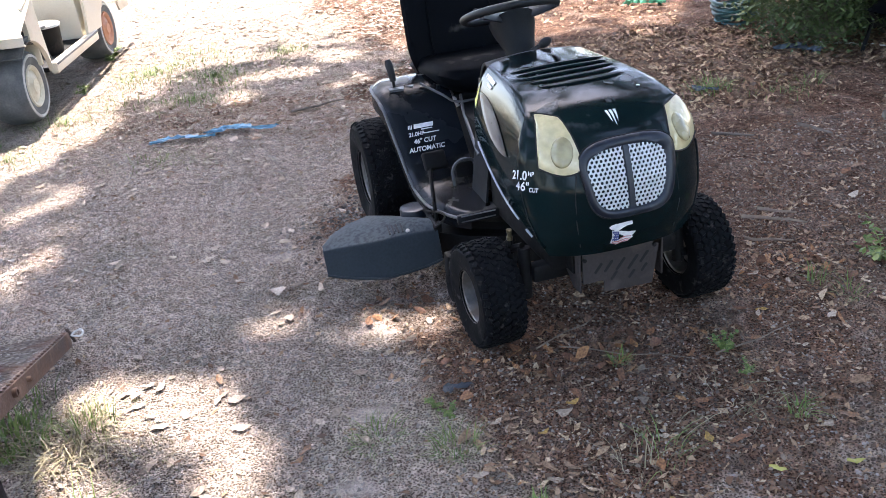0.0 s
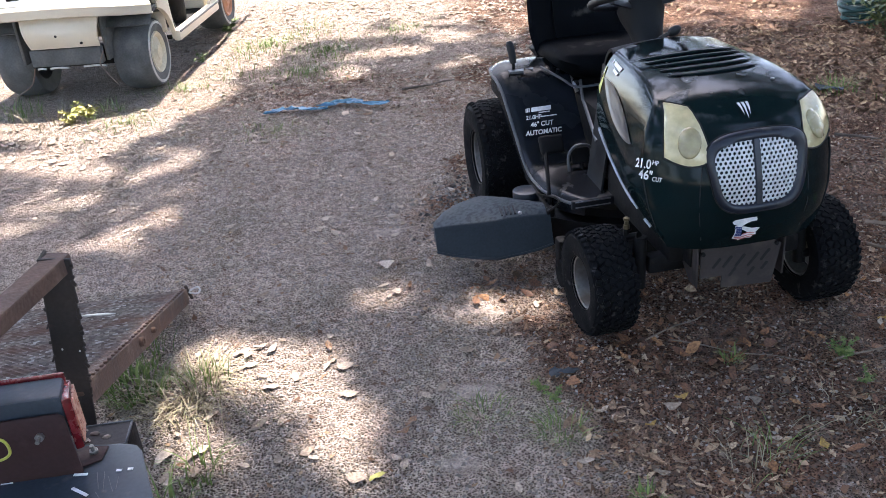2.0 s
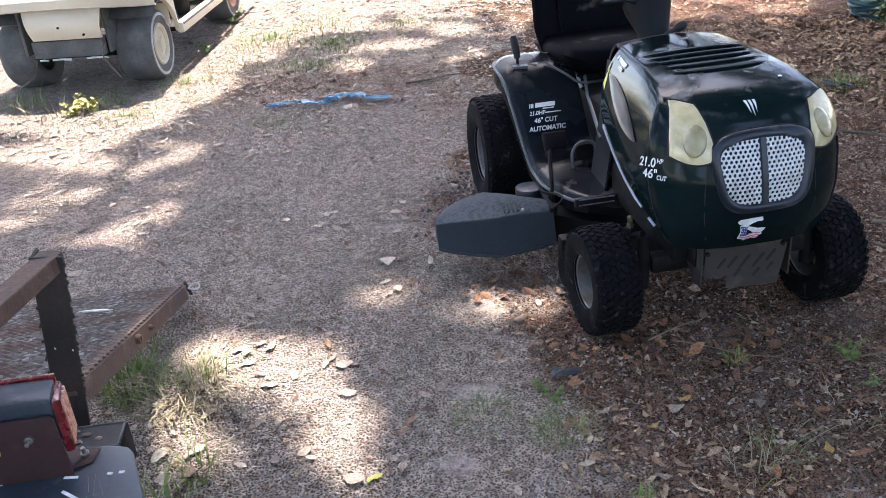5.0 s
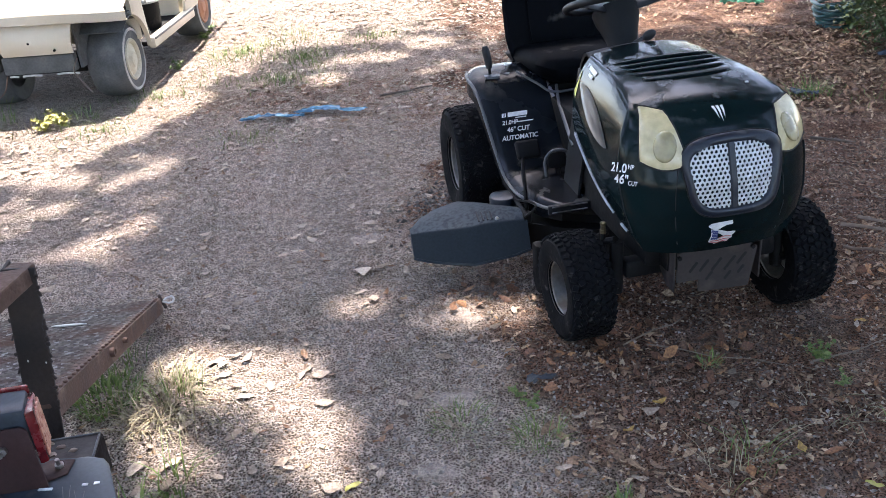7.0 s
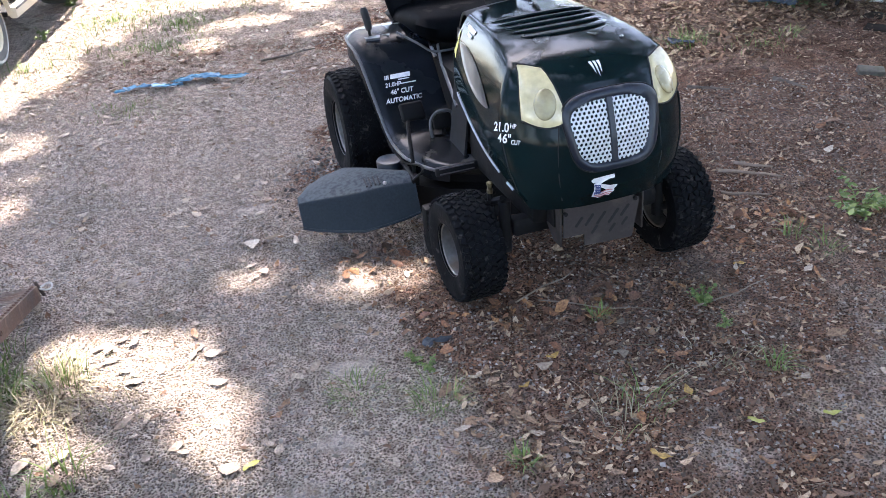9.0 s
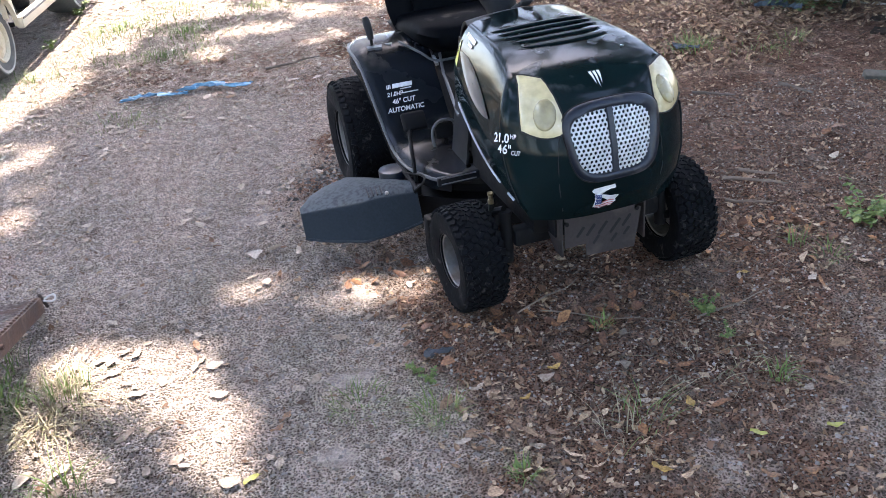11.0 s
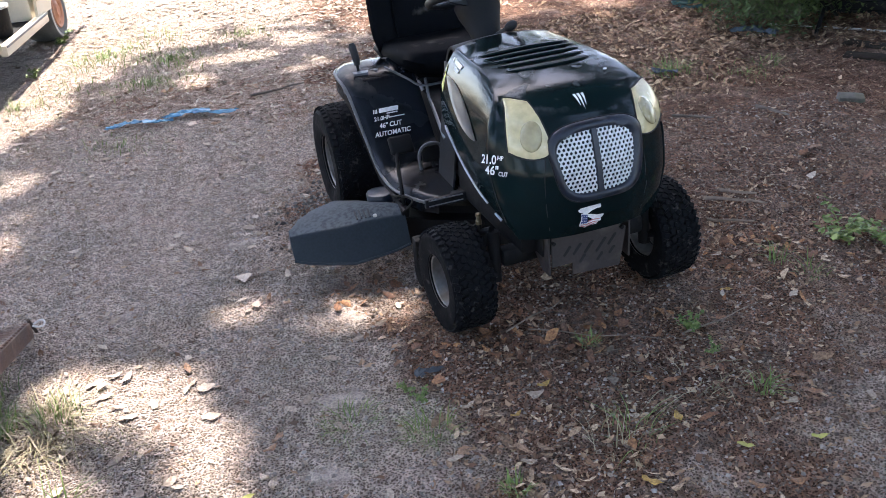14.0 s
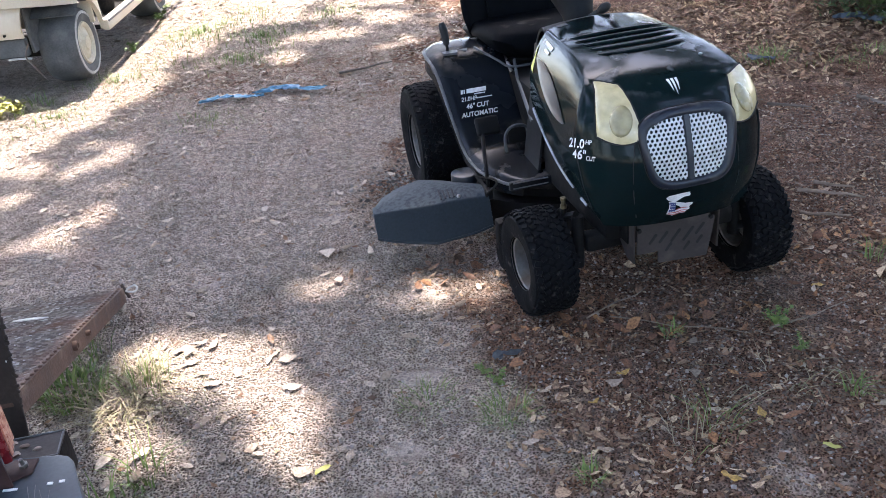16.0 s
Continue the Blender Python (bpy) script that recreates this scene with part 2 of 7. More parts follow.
M_RUSTDARK = material("dark_rusted_post", (0.02, 0.016, 0.014), (0.06, 0.043, 0.035), 11, 0.8, 0.2, 0.5, 110, (0.12, 0.07, 0.05), 0.15, 13)
M_WIRE = material("grey_expanded_metal", (0.2, 0.165, 0.14), (0.4, 0.35, 0.31), 10, 0.75, 0.1, 0.2, 100, (0.14, 0.075, 0.05), 0.5, 5, island=[(0.0, (0.06, 0.044, 0.036)), (0.55, (0.19, 0.155, 0.132)), (0.9, (0.33, 0.285, 0.25)), (1.0, (0.6, 0.57, 0.53))])
M_FRAME = material("black_grimy_steel", (0.008, 0.006, 0.006), (0.02, 0.014, 0.013), 9, 0.85, 0.1, 0.4, 90, (0.06, 0.04, 0.035), 0.15, 14, spec=0.15)
M_REFLEX = material("peach_reflector", (0.3, 0.07, 0.05), (0.55, 0.24, 0.17), 90, 0.3, 0, 0.4, 160, (0.2, 0.02, 0.02), 0.3, 70, coat=0.4)
M_NAVY = material("blue_black_painted_steel", (0.022, 0.032, 0.044), (0.034, 0.047, 0.062), 6, 0.5, 0.1, 0.08, 120, (0.2, 0.17, 0.15), 0.07, 22, coat=0.1, spec=0.35)
M_REDLENS = material("red_lamp_lens", (0.10, 0.004, 0.007), (0.2, 0.012, 0.014), 40, 0.25, 0, 0.3, 140, (0.16, 0.06, 0.05), 0.12, 60, coat=0.4)
M_MAROON = material("rusty_maroon_bracket", (0.03, 0.012, 0.012), (0.062, 0.026, 0.024), 8, 0.85, 0.2, 0.3, 90, (0.16, 0.1, 0.08), 0.2, 9)
M_STEEL = material("bright_bolt_steel", (0.34, 0.33, 0.31), (0.52, 0.5, 0.47), 20, 0.4, 0.9, 0.1, 120)
M_HOSE = material("green_hose_vinyl", (0.006, 0.05, 0.05), (0.012, 0.085, 0.08), 7, 0.45, 0, 0.1, 90)
M_GREENSCRAP = material("bright_green_plastic", (0.01, 0.13, 0.07), (0.03, 0.22, 0.12), 12, 0.45, 0, 0.3, 60)
M_TARP = material("faded_blue_plastic", (0.03, 0.13, 0.24), (0.09, 0.26, 0.38), 12, 0.5, 0, 0.4, 60)
M_TARPDIM = material("dusty_blue_rag", (0.03, 0.045, 0.065), (0.10, 0.125, 0.155), 12, 0.8, 0, 0.4, 60)
M_DARKRAG = material("slate_grey_cloth", (0.03, 0.036, 0.045), (0.06, 0.068, 0.08), 30, 0.9, 0, 0.4, 60)
M_PVC = material("dirty_white_pipe", (0.5, 0.48, 0.45), (0.68, 0.66, 0.63), 9, 0.5, 0, 0.1, 90, (0.25, 0.2, 0.16), 0.15, 9)
M_BARK = material("grey_brown_bark", (0.07, 0.055, 0.045), (0.2, 0.17, 0.14), 9, 0.9, 0, 1.0, 40, bump_dist=0.02)
M_LEAF = material("oak_leaf", (0.045, 0.085, 0.02), (0.085, 0.13, 0.035), 3, 0.5, 0, 0.1, 60, island=[(0.0, (0.035, 0.07, 0.018)), (1.0, (0.11, 0.15, 0.045))])
M_BLADE = material("grass_blade", (0.07, 0.14, 0.02), (0.13, 0.2, 0.05), 4, 0.55, 0, 0.05, 60, island=[(0.0, (0.06, 0.12, 0.02)), (1.0, (0.22, 0.28, 0.07))])
M_STRAW = material("dry_straw_blade", (0.26, 0.22, 0.12), (0.4, 0.35, 0.2), 4, 0.7, 0, 0.05, 60, island=[(0.0, (0.12, 0.13, 0.05)), (0.4, (0.24, 0.2, 0.12)), (1.0, (0.38, 0.33, 0.23))])
M_LITTER = material("dead_leaves", (0.12, 0.075, 0.045), (0.3, 0.21, 0.14), 6, 0.75, 0, 0.2, 70, island=[(0.0, (0.035, 0.019, 0.012)), (0.3, (0.1, 0.047, 0.024)), (0.6, (0.19, 0.1, 0.055)), (0.85, (0.29, 0.18, 0.11)), (1.0, (0.44, 0.33, 0.23))], mottle=0.5)
M_FRAGMENT = material("leaf_fragments", (0.12, 0.075, 0.045), (0.3, 0.21, 0.14), 6, 0.75, 0, 0.0, 70, island=[(0.0, (0.045, 0.021, 0.012)), (0.4, (0.135, 0.062, 0.031)), (0.75, (0.30, 0.175, 0.10)), (1.0, (0.55, 0.41, 0.27))])
M_LITTERPALE = material("bleached_leaves", (0.3, 0.24, 0.185), (0.42, 0.36, 0.29), 6, 0.75, 0, 0.1, 70, island=[(0.0, (0.18, 0.135, 0.10)), (0.5, (0.32, 0.255, 0.195)), (1.0, (0.5, 0.43, 0.35))], mottle=0.35)
M_YLEAF = material("yellow_leaf", (0.36, 0.22, 0.05), (0.48, 0.31, 0.08), 20, 0.6, 0, 0.2, 90, mottle=0.35)
M_GLEAF = material("yellow_green_leaf", (0.3, 0.3, 0.06), (0.4, 0.38, 0.1), 20, 0.6, 0, 0.2, 90)
M_WLEAF = material("pale_leaf", (0.33, 0.255, 0.19), (0.50, 0.41, 0.32), 20, 0.6, 0, 0.2, 90, mottle=0.35)
M_OLEAF = material("orange_brown_leaf", (0.17, 0.085, 0.038), (0.29, 0.15, 0.065), 20, 0.6, 0, 0.2, 90, mottle=0.5)
M_TWIG = material("dry_twig", (0.12, 0.09, 0.065), (0.27, 0.21, 0.16), 20, 0.85, 0, 0.3, 90)
M_STONE = material("sandy_clod", (0.25, 0.222, 0.2), (0.32, 0.29, 0.262), 20, 0.95, 0, 0.6, 60, island=[(0.0, (0.17, 0.142, 0.125)), (0.6, (0.27, 0.232, 0.208)), (1.0, (0.39, 0.35, 0.32))])
M_BRICK = material("mossy_grey_block", (0.06, 0.055, 0.045), (0.13, 0.125, 0.10), 14, 0.95, 0, 0.5, 60, (0.05, 0.06, 0.03), 0.4, 12)
M_ROTTEN = material("rotten_plank", (0.018, 0.014, 0.011), (0.045, 0.034, 0.028), 9, 0.9, 0, 0.6, 50, (0.03, 0.033, 0.02), 0.3, 8, spec=0.1)
M_SOIL = material("dark_soil", (0.1, 0.08, 0.068), (0.2, 0.17, 0.15), 20, 0.95, 0, 0.6, 60, island=[(0.0, (0.04, 0.022, 0.015)), (0.6, (0.15, 0.10, 0.073)), (0.87, (0.30, 0.23, 0.18)), (1.0, (0.48, 0.40, 0.33))])
M_CHURN = material("churned_grey_dirt", (0.06, 0.055, 0.05), (0.15, 0.135, 0.125), 20, 0.95, 0, 0.6, 60, island=[(0.0, (0.03, 0.027, 0.025)), (0.6, (0.11, 0.098, 0.09)), (1.0, (0.26, 0.235, 0.215))])
M_LITTERRED = material("orange_dead_leaves", (0.2, 0.09, 0.04), (0.34, 0.18, 0.08), 6, 0.7, 0, 0.1, 70, island=[(0.0, (0.06, 0.024, 0.013)), (0.5, (0.16, 0.068, 0.034)), (0.8, (0.31, 0.145, 0.06)), (1.0, (0.46, 0.24, 0.10))], mottle=0.5)
M_LITTERWARM = material("curled_brown_leaves", (0.12, 0.075, 0.045), (0.3, 0.21, 0.14), 6, 0.75, 0, 0.2, 70, island=[(0.0, (0.065, 0.033, 0.017)), (0.4, (0.18, 0.098, 0.05)), (0.75, (0.34, 0.215, 0.12)), (1.0, (0.60, 0.46, 0.29))], mottle=0.5)
M_LITTERTAN = material("tan_dead_leaves", (0.34, 0.24, 0.15), (0.52, 0.39, 0.27), 8, 0.75, 0, 0.1, 70, island=[(0.0, (0.15, 0.085, 0.048)), (0.5, (0.33, 0.215, 0.13)), (1.0, (0.58, 0.45, 0.31))], mottle=0.5)
M_DULLSTRAW = material("weathered_straw", (0.16, 0.12, 0.085), (0.28, 0.22, 0.16), 4, 0.8, 0, 0.05, 60, island=[(0.0, (0.09, 0.06, 0.042)), (0.7, (0.2, 0.15, 0.11)), (1.0, (0.34, 0.28, 0.2))])
M_PALESTRAW = material("bleached_straw", (0.2, 0.16, 0.12), (0.4, 0.35, 0.27), 4, 0.8, 0, 0.05, 60, island=[(0.0, (0.13, 0.095, 0.07)), (0.5, (0.3, 0.25, 0.19)), (1.0, (0.52, 0.47, 0.38))])
M_FLAKE = material("off_white_flake", (0.5, 0.47, 0.43), (0.68, 0.65, 0.6), 20, 0.8, 0, 0.3, 90)


# ---- the ground: one sheet, fine near the tractor and coarse to the horizon ----
def litter_density(x, y):
    """How thickly dead leaves lie, from 0 to 1."""
    x0, y0 = x, y
    x, y = x0 + 0.24 * vnoise(x0, y0, 1.9, 51) + 0.08 * vnoise(x0, y0, 5.3, 53), y0 + 0.24 * vnoise(x0, y0, 2.1, 52) + 0.08 * vnoise(x0, y0, 5.7, 54)
    edge = np.where(y < 0, -0.38 + 0.36 * y, -0.32 + 0.02 * y) + 0.11 * np.exp(-((y + 0.25) / 0.3) ** 2) + 0.22 * vnoise(x, y, 2.2, 3) + 0.12 * vnoise(x, y, 6.0, 13)
    right = sstep(-0.16, 0.24, x - edge)
    near = right * (0.72 + 0.28 * vnoise(x, y, 1.6, 4) + 0.3 * sstep(0.4, 0.9, x) * sstep(-0.45, -0.05, y))
    far = (1 - 0.8 * sstep(3.1, 3.9, y0 + 0.2 * vnoise(x0, y0, 1.5, 57))) * sstep(1.7, 3.2, y + 0.35 * x) * (0.42 + 0.3 * vnoise(x, y, 1.3, 5) + 0.35 * sstep(-0.5, 1.2, x))
    near = near - 0.26 * sstep(0.05, 0.5, x) * sstep(0.1, 0.5, -y - 0.25 + 0.35 * vnoise(x, y, 2.6, 17))
    near = near - 0.55 * np.exp(-((x0 - 0.03) / 0.14) ** 2 - ((y0 + 0.87) / 0.15) ** 2)
    near = near + 0.4 * sstep(0.35, 0.7, x) * sstep(-0.2, 0.2, y)
    bare = sstep(0.25, 0.7, vnoise(x, y, 1.1, 11)) * 0.55 * (y < 0.6) * np.where(x > 0.1, 0.2, 1.0)
    return np.clip(np.maximum(near - bare, far), 0, 1)


def churned(x, y):
    """Dark soil dug up by the tyres and leaf mould under the chute."""
    return 0.9 * np.exp(-((x + 0.60) / 0.20) ** 2 - ((y - 1.12) / 0.26) ** 2) + 0.25 * np.exp(-((x + 0.62) / 0.22) ** 2 - ((y - 0.50) / 0.09) ** 2)


def packed(x, y):
    """Smooth crusts of pale packed sand."""
    p = 0.0
    for cx, cy, rx, ry in ((-1.17, 0.11, 0.075, 0.055), (-0.88, -0.49, 0.07, 0.05), (-0.78, -0.18, 0.09, 0.07), (-0.97, 1.0, 0.09, 0.06), (-0.66, 0.30, 0.10, 0.08), (-1.42, 0.62, 0.10, 0.06), (-1.02, -0.66, 0.10, 0.05)):
        p = np.maximum(p, 0.8 * sstep(0.95, 0.25, np.sqrt(((x - cx) / rx) ** 2 + ((y - cy) / ry) ** 2) + 0.45 * vnoise(x, y, 13, 71) + 0.2 * vnoise(x, y, 31, 72)))
    return p


def height(x, y):
    x, y = np.asarray(x, float), np.asarray(y, float)
    rough_ = 1 - 0.75 * packed(x, y)
    z = 0.012 * vnoise(x, y, 0.9, 1) + 0.007 * vnoise(x, y, 2.7, 2) + 0.0035 * vnoise(x, y, 9, 6)
    z = z + rough_ * (0.0026 * vnoise(x, y, 23, 8) + 0.0032 * vnoise(x, y, 43, 9) + 0.0026 * vnoise(x, y, 61, 10))
    for cx, cy, r, h in ((-0.50, 1.02, 0.20, 0.035), (-0.62, 1.3, 0.18, 0.02), (-0.40, -0.18, 0.16, 0.012), (-0.75, 1.0, 0.12, -0.012)):
        z = z + h * np.exp(-((x - cx) ** 2 + (y - cy) ** 2) / (r * r))
    return z - 0.004


def axis(*runs):
    """Grid lines from runs of (start, end, step), then ever coarser out to the horizon."""
    core = [v for lo, hi, step in runs for v in np.arange(lo, hi, step)]
    low, high, out, up = runs[0][2], runs[-1][2], [], []
    a, b = core[0], core[-1]
    while a > -400 or b < 400:
        low, high = low * 1.16, high * 1.16
        a, b = a - low, b + high
        out.append(a), up.append(b)
    return np.array(out[::-1] + core + up)


gx, gy = axis((-2.2, -1.95, 0.017), (-1.95, 1.15, 0.009), (1.15, 2.0, 0.017)), axis((-1.15, 0.95, 0.009), (0.95, 1.7, 0.014), (1.7, 4.6, 0.023))
GX, GY = np.meshgrid(gx, gy)
GZ = height(GX, GY)
nx, ny = len(gx), len(gy)
idx = np.arange(nx * ny).reshape(ny, nx)
quads = np.stack([idx[:-1, :-1], idx[:-1, 1:], idx[1:, 1:], idx[1:, :-1]], -1).reshape(-1, 4)
me = bpy.data.meshes.new("ground")
me.from_pydata(np.stack([GX, GY, GZ], -1).reshape(-1, 3).tolist(), [], quads.tolist())
me.polygons.foreach_set("use_smooth", [True] * len(me.polygons))
soil = me.attributes.new("humus", "FLOAT", "POINT")
soil.data.foreach_set("value", np.maximum(litter_density(GX, GY), churned(GX, GY)).ravel().astype(np.float32))
crust = me.attributes.new("crust", "FLOAT", "POINT")
crust.data.foreach_set("value", np.asarray(packed(GX, GY)).ravel().astype(np.float32))
ground = tagged(new("ground", me), "grey sandy dirt yard with trampled crumbly soil", "ground", kind="structure")

mt = bpy.data.materials.new("sandy_dirt")
mt.use_nodes = True
N, L = mt.node_tree.nodes, mt.node_tree.links
bsdf = N["Principled BSDF"]
bsdf.inputs["Roughness"].default_value = 0.95
bsdf.inputs["Specular IOR Level"].default_value = 0.15
co = N.new("ShaderNodeTexCoord").outputs["Object"]


def tex(kind, s, detail=4.0):
    n = N.new(kind)
    n.inputs["Scale"].default_value = s
    if kind == "ShaderNodeTexNoise":
        n.inputs["Detail"].default_value = detail
        n.inputs["Roughness"].default_value = 0.62
    L.new(co, n.inputs["Vector"])
    return n.outputs["Fac" if kind == "ShaderNodeTexNoise" else "Distance"]


def rng(fac, a, b, lo=0.0, hi=1.0):
    n = N.new("ShaderNodeMapRange")
    for k, v in enumerate((a, b, lo, hi)):
        n.inputs[k + 1].default_value = v
    L.new(fac, n.inputs[0])
    return n.outputs[0]


def blend(fac, a, b, kind="MIX"):
    n = N.new("ShaderNodeMix")
    n.data_type, n.blend_type = "RGBA", kind
    for sock, val in ((n.inputs[0], fac), (n.inputs[6], a), (n.inputs[7], b)):
        if isinstance(val, float):
            sock.default_value = val
        elif isinstance(val, tuple):
            sock.default_value = (*val, 1)
        else:
            L.new(val, sock)
    return n.outputs[2]


def math_of(op, a, b):
    n = N.new("ShaderNodeMath")
    n.operation = op
    for k, val in enumerate((a, b)):
        if isinstance(val, float):
            n.inputs[k].default_value = val
        else:
            L.new(val, n.inputs[k])
    return n.outputs[0]


at = N.new("ShaderNodeAttribute")
at.attribute_name = "humus"
hard = N.new("ShaderNodeAttribute")
hard.attribute_name = "crust"
warp = N.new("ShaderNodeTexNoise")
warp.inputs["Scale"].default_value, warp.inputs["Detail"].default_value = 70.0, 2.0
L.new(co, warp.inputs["Vector"])
bent = N.new("ShaderNodeVectorMath")
bent.operation = "MULTIPLY_ADD"
bent.inputs[1].default_value = (0.009, 0.009, 0.009)
L.new(warp.outputs["Color"], bent.inputs[0])
L.new(co, bent.inputs[2])
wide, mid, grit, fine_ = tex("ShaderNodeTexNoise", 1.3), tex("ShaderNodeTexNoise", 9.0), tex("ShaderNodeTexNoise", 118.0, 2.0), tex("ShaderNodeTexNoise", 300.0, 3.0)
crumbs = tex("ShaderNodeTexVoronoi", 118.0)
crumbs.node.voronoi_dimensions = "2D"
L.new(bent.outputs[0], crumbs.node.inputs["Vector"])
# loose crumbs stand over hollows, but for the packed crusts
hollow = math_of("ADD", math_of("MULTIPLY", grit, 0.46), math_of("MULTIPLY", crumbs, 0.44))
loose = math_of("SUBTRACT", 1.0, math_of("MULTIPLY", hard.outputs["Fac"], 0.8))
sand = blend(rng(mid, 0.3, 0.7), (0.305, 0.252, 0.218), (0.42, 0.357, 0.312))
sand = blend(rng(wide, 0.35, 0.65, 0.0, 0.5), sand, (0.345, 0.285, 0.242))
sand = blend(rng(tex("ShaderNodeTexNoise", 2.6), 0.48, 0.68, 0.0, 0.75), sand, (0.225, 0.205, 0.178))
sand = blend(rng(tex("ShaderNodeTexNoise", 4.4), 0.52, 0.7, 0.0, 0.5), sand, (0.36, 0.272, 0.236))
humus = blend(rng(mid, 0.3, 0.7), (0.074, 0.039, 0.027), (0.20, 0.117, 0.080))
humus = blend(rng(tex("ShaderNodeTexNoise", 3.3), 0.5, 0.66, 0.0, 0.6), humus, (0.28, 0.205, 0.165))
col = blend(rng(math_of("ADD", at.outputs["Fac"], rng(mid, 0.3, 0.7, -0.3, 0.3)), 0.12, 0.62), sand, humus)
pit_shade = rng(hollow, 0.30, 0.43)
pit_shade = math_of("SUBTRACT", 1.0, math_of("MULTIPLY", math_of("SUBTRACT", 1.0, pit_shade), loose))
# shade in the hollows is painted in as a darker tone
col = blend(1.0, col, blend(pit_shade, (0.33, 0.30, 0.278), (1.27, 1.255, 1.24)), "MULTIPLY")
col = blend(1.0, col, blend(rng(fine_, 0.3, 0.7), (0.78, 0.77, 0.76), (1.25, 1.25, 1.25)), "MULTIPLY")
tread = tex("ShaderNodeTexNoise", 34.0, 5.0)
col = blend(1.0, col, blend(rng(tread, 0.4, 0.6), (0.70, 0.685, 0.67), (1.2, 1.2, 1.2)), "MULTIPLY")
col = blend(math_of("MULTIPLY", hard.outputs["Fac"], 0.45), col, (0.25, 0.22, 0.20))
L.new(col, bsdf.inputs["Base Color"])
hgt = math_of("MULTIPLY", math_of("ADD", math_of("MULTIPLY", hollow, 1.5), math_of("MULTIPLY", fine_, 0.22)), loose)
bp = N.new("ShaderNodeBump")
bp.inputs["Strength"].default_value, bp.inputs["Distance"].default_value = 1.0, 0.03
L.new(hgt, bp.inputs["Height"])
L.new(bp.outputs[0], bsdf.inputs["Normal"])
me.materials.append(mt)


# ---- an unseen oak added for shade: trunk, limbs and a crown with gaps ----
def sunlit(x, y):
    """Share of open sky towards the sun over a place on the ground."""
    x, y = np.asarray(x, float), np.asarray(y, float)
    n1, n2, fleck = vnoise(x, y, 1.5, 21), vnoise(x, y, 4.2, 22), vnoise(x, y, 7.0, 24)
    rim = np.interp(y, [0.6, 1.0, 1.3, 1.6, 2.0, 2.5, 3.1, 3.7, 4.4, 5.0, 6.0], [-2.5, -2.2, -2.08, -2.02, -1.96, -2.02, -1.96, -1.74, -1.5, -0.7, 1.2])
    west = sstep(-0.14, 0.16, rim + 0.15 - x + 0.06 * n1 + 0.11 * n2 + 0.16 * fleck) * sstep(0.9, 1.3, y + 0.1 * n1 + 0.15 * fleck)
    west = west * np.clip(1.0 + 0.30 * fleck + 0.28 * n2 + 0.5 * sstep(2.2, 3.0, y), 0.2, 1)
    for cx, cy, rx, ry, a in ((-2.80, 2.0, 0.20, 0.35, 0.5), (-2.9, 2.68, 0.2, 0.12, 0.4), (-2.32, 1.35, 0.2, 0.10, 0.5)):
        west = west * (1 - a * sstep(0.25, 0.65, np.exp(-((x - cx) / rx) ** 2 - ((y - cy) / ry) ** 2) * (1 + 0.4 * n2 + 0.5 * fleck)))
    north = 0.95 * sstep(3.6, 4.2, y + 0.3 * n1 + 0.4 * n2 + 0.35 * fleck - 0.14 * np.clip(-x, 0, 2) + 0.12 * np.clip(x, 0, 2))
    mott = 0.9 * sstep(2.9, 3.6, y + 0.2 * np.clip(-x, -2, 2)) * sstep(0.02, 0.32, 0.65 * fleck + 0.5 * n2 - 0.08 * np.clip(x, 0, 2) + 0.12 * (y - 3.4))
    spots = sstep(0.45, 0.7, n2 * 0.5 + fleck * 0.6) * (x < -0.2) * 0.4
    lit = np.maximum.reduce([west, north, mott, spots])
    near_ = ((-1.44, 0.10, 0.17, 0.13, 1.5), (-1.62, 0.10, 0.15, 0.13, 1.2), (-1.30, 0.10, 0.12, 0.11, 1.4), (-1.23, -0.05, 0.10, 0.11, 1.2), (-1.38, -0.06, 0.13, 0.10, 1.2),
             (-1.20, -0.34, 0.10, 0.09, 1.3), (-1.28, -0.47, 0.09, 0.06, 0.8), (-1.52, -0.20, 0.07, 0.07, 0.8), (-1.46, -0.36, 0.15, 0.09, 0.42), (-1.22, -0.20, 0.07, 0.06, 0.8), (-1.56, -0.26, 0.15, 0.10, 1.1), (-1.64, -0.43, 0.13, 0.10, 0.75), (-1.42, -0.52, 0.10, 0.06, 0.8),
             (-1.29, 0.43, 0.085, 0.065, 1.15), (-1.05, 0.47, 0.12, 0.065, 1.3), (-1.50, 0.30, 0.10, 0.05, 0.7), (-1.17, -0.55, 0.09, 0.05, 0.6))
    away_ = ((-0.60, 0.26, 0.17, 0.12, 0.92), (-0.56, -0.28, 0.12, 0.12, 0.3), (-0.05, -0.60, 0.07, 0.05, 0.8), (0.61, -0.31, 0.085, 0.065, 1.4), (0.75, -0.36, 0.09, 0.05, 0.7), (0.70, -0.165, 0.06, 0.02, 1.0), (1.49, 0.58, 0.13, 0.06, 1.5),
             (0.22, -0.67, 0.055, 0.045, 0.8), (0.30, -0.97, 0.06, 0.05, 0.6), (-0.69, 3.95, 0.22, 0.14, 1.3), (1.72, 3.93, 0.5, 0.12, 0.9), (2.29, 2.83, 0.2, 0.1, 0.9),
             (-0.33, 3.35, 0.18, 0.1, 0.9), (-2.16, 1.26, 0.10, 0.07, 1.0), (0.17, -0.76, 0.08, 0.05, 0.4), (0.58, -0.74, 0.10, 0.06, 0.8), (0.02, -0.91, 0.08, 0.05, 0.6))
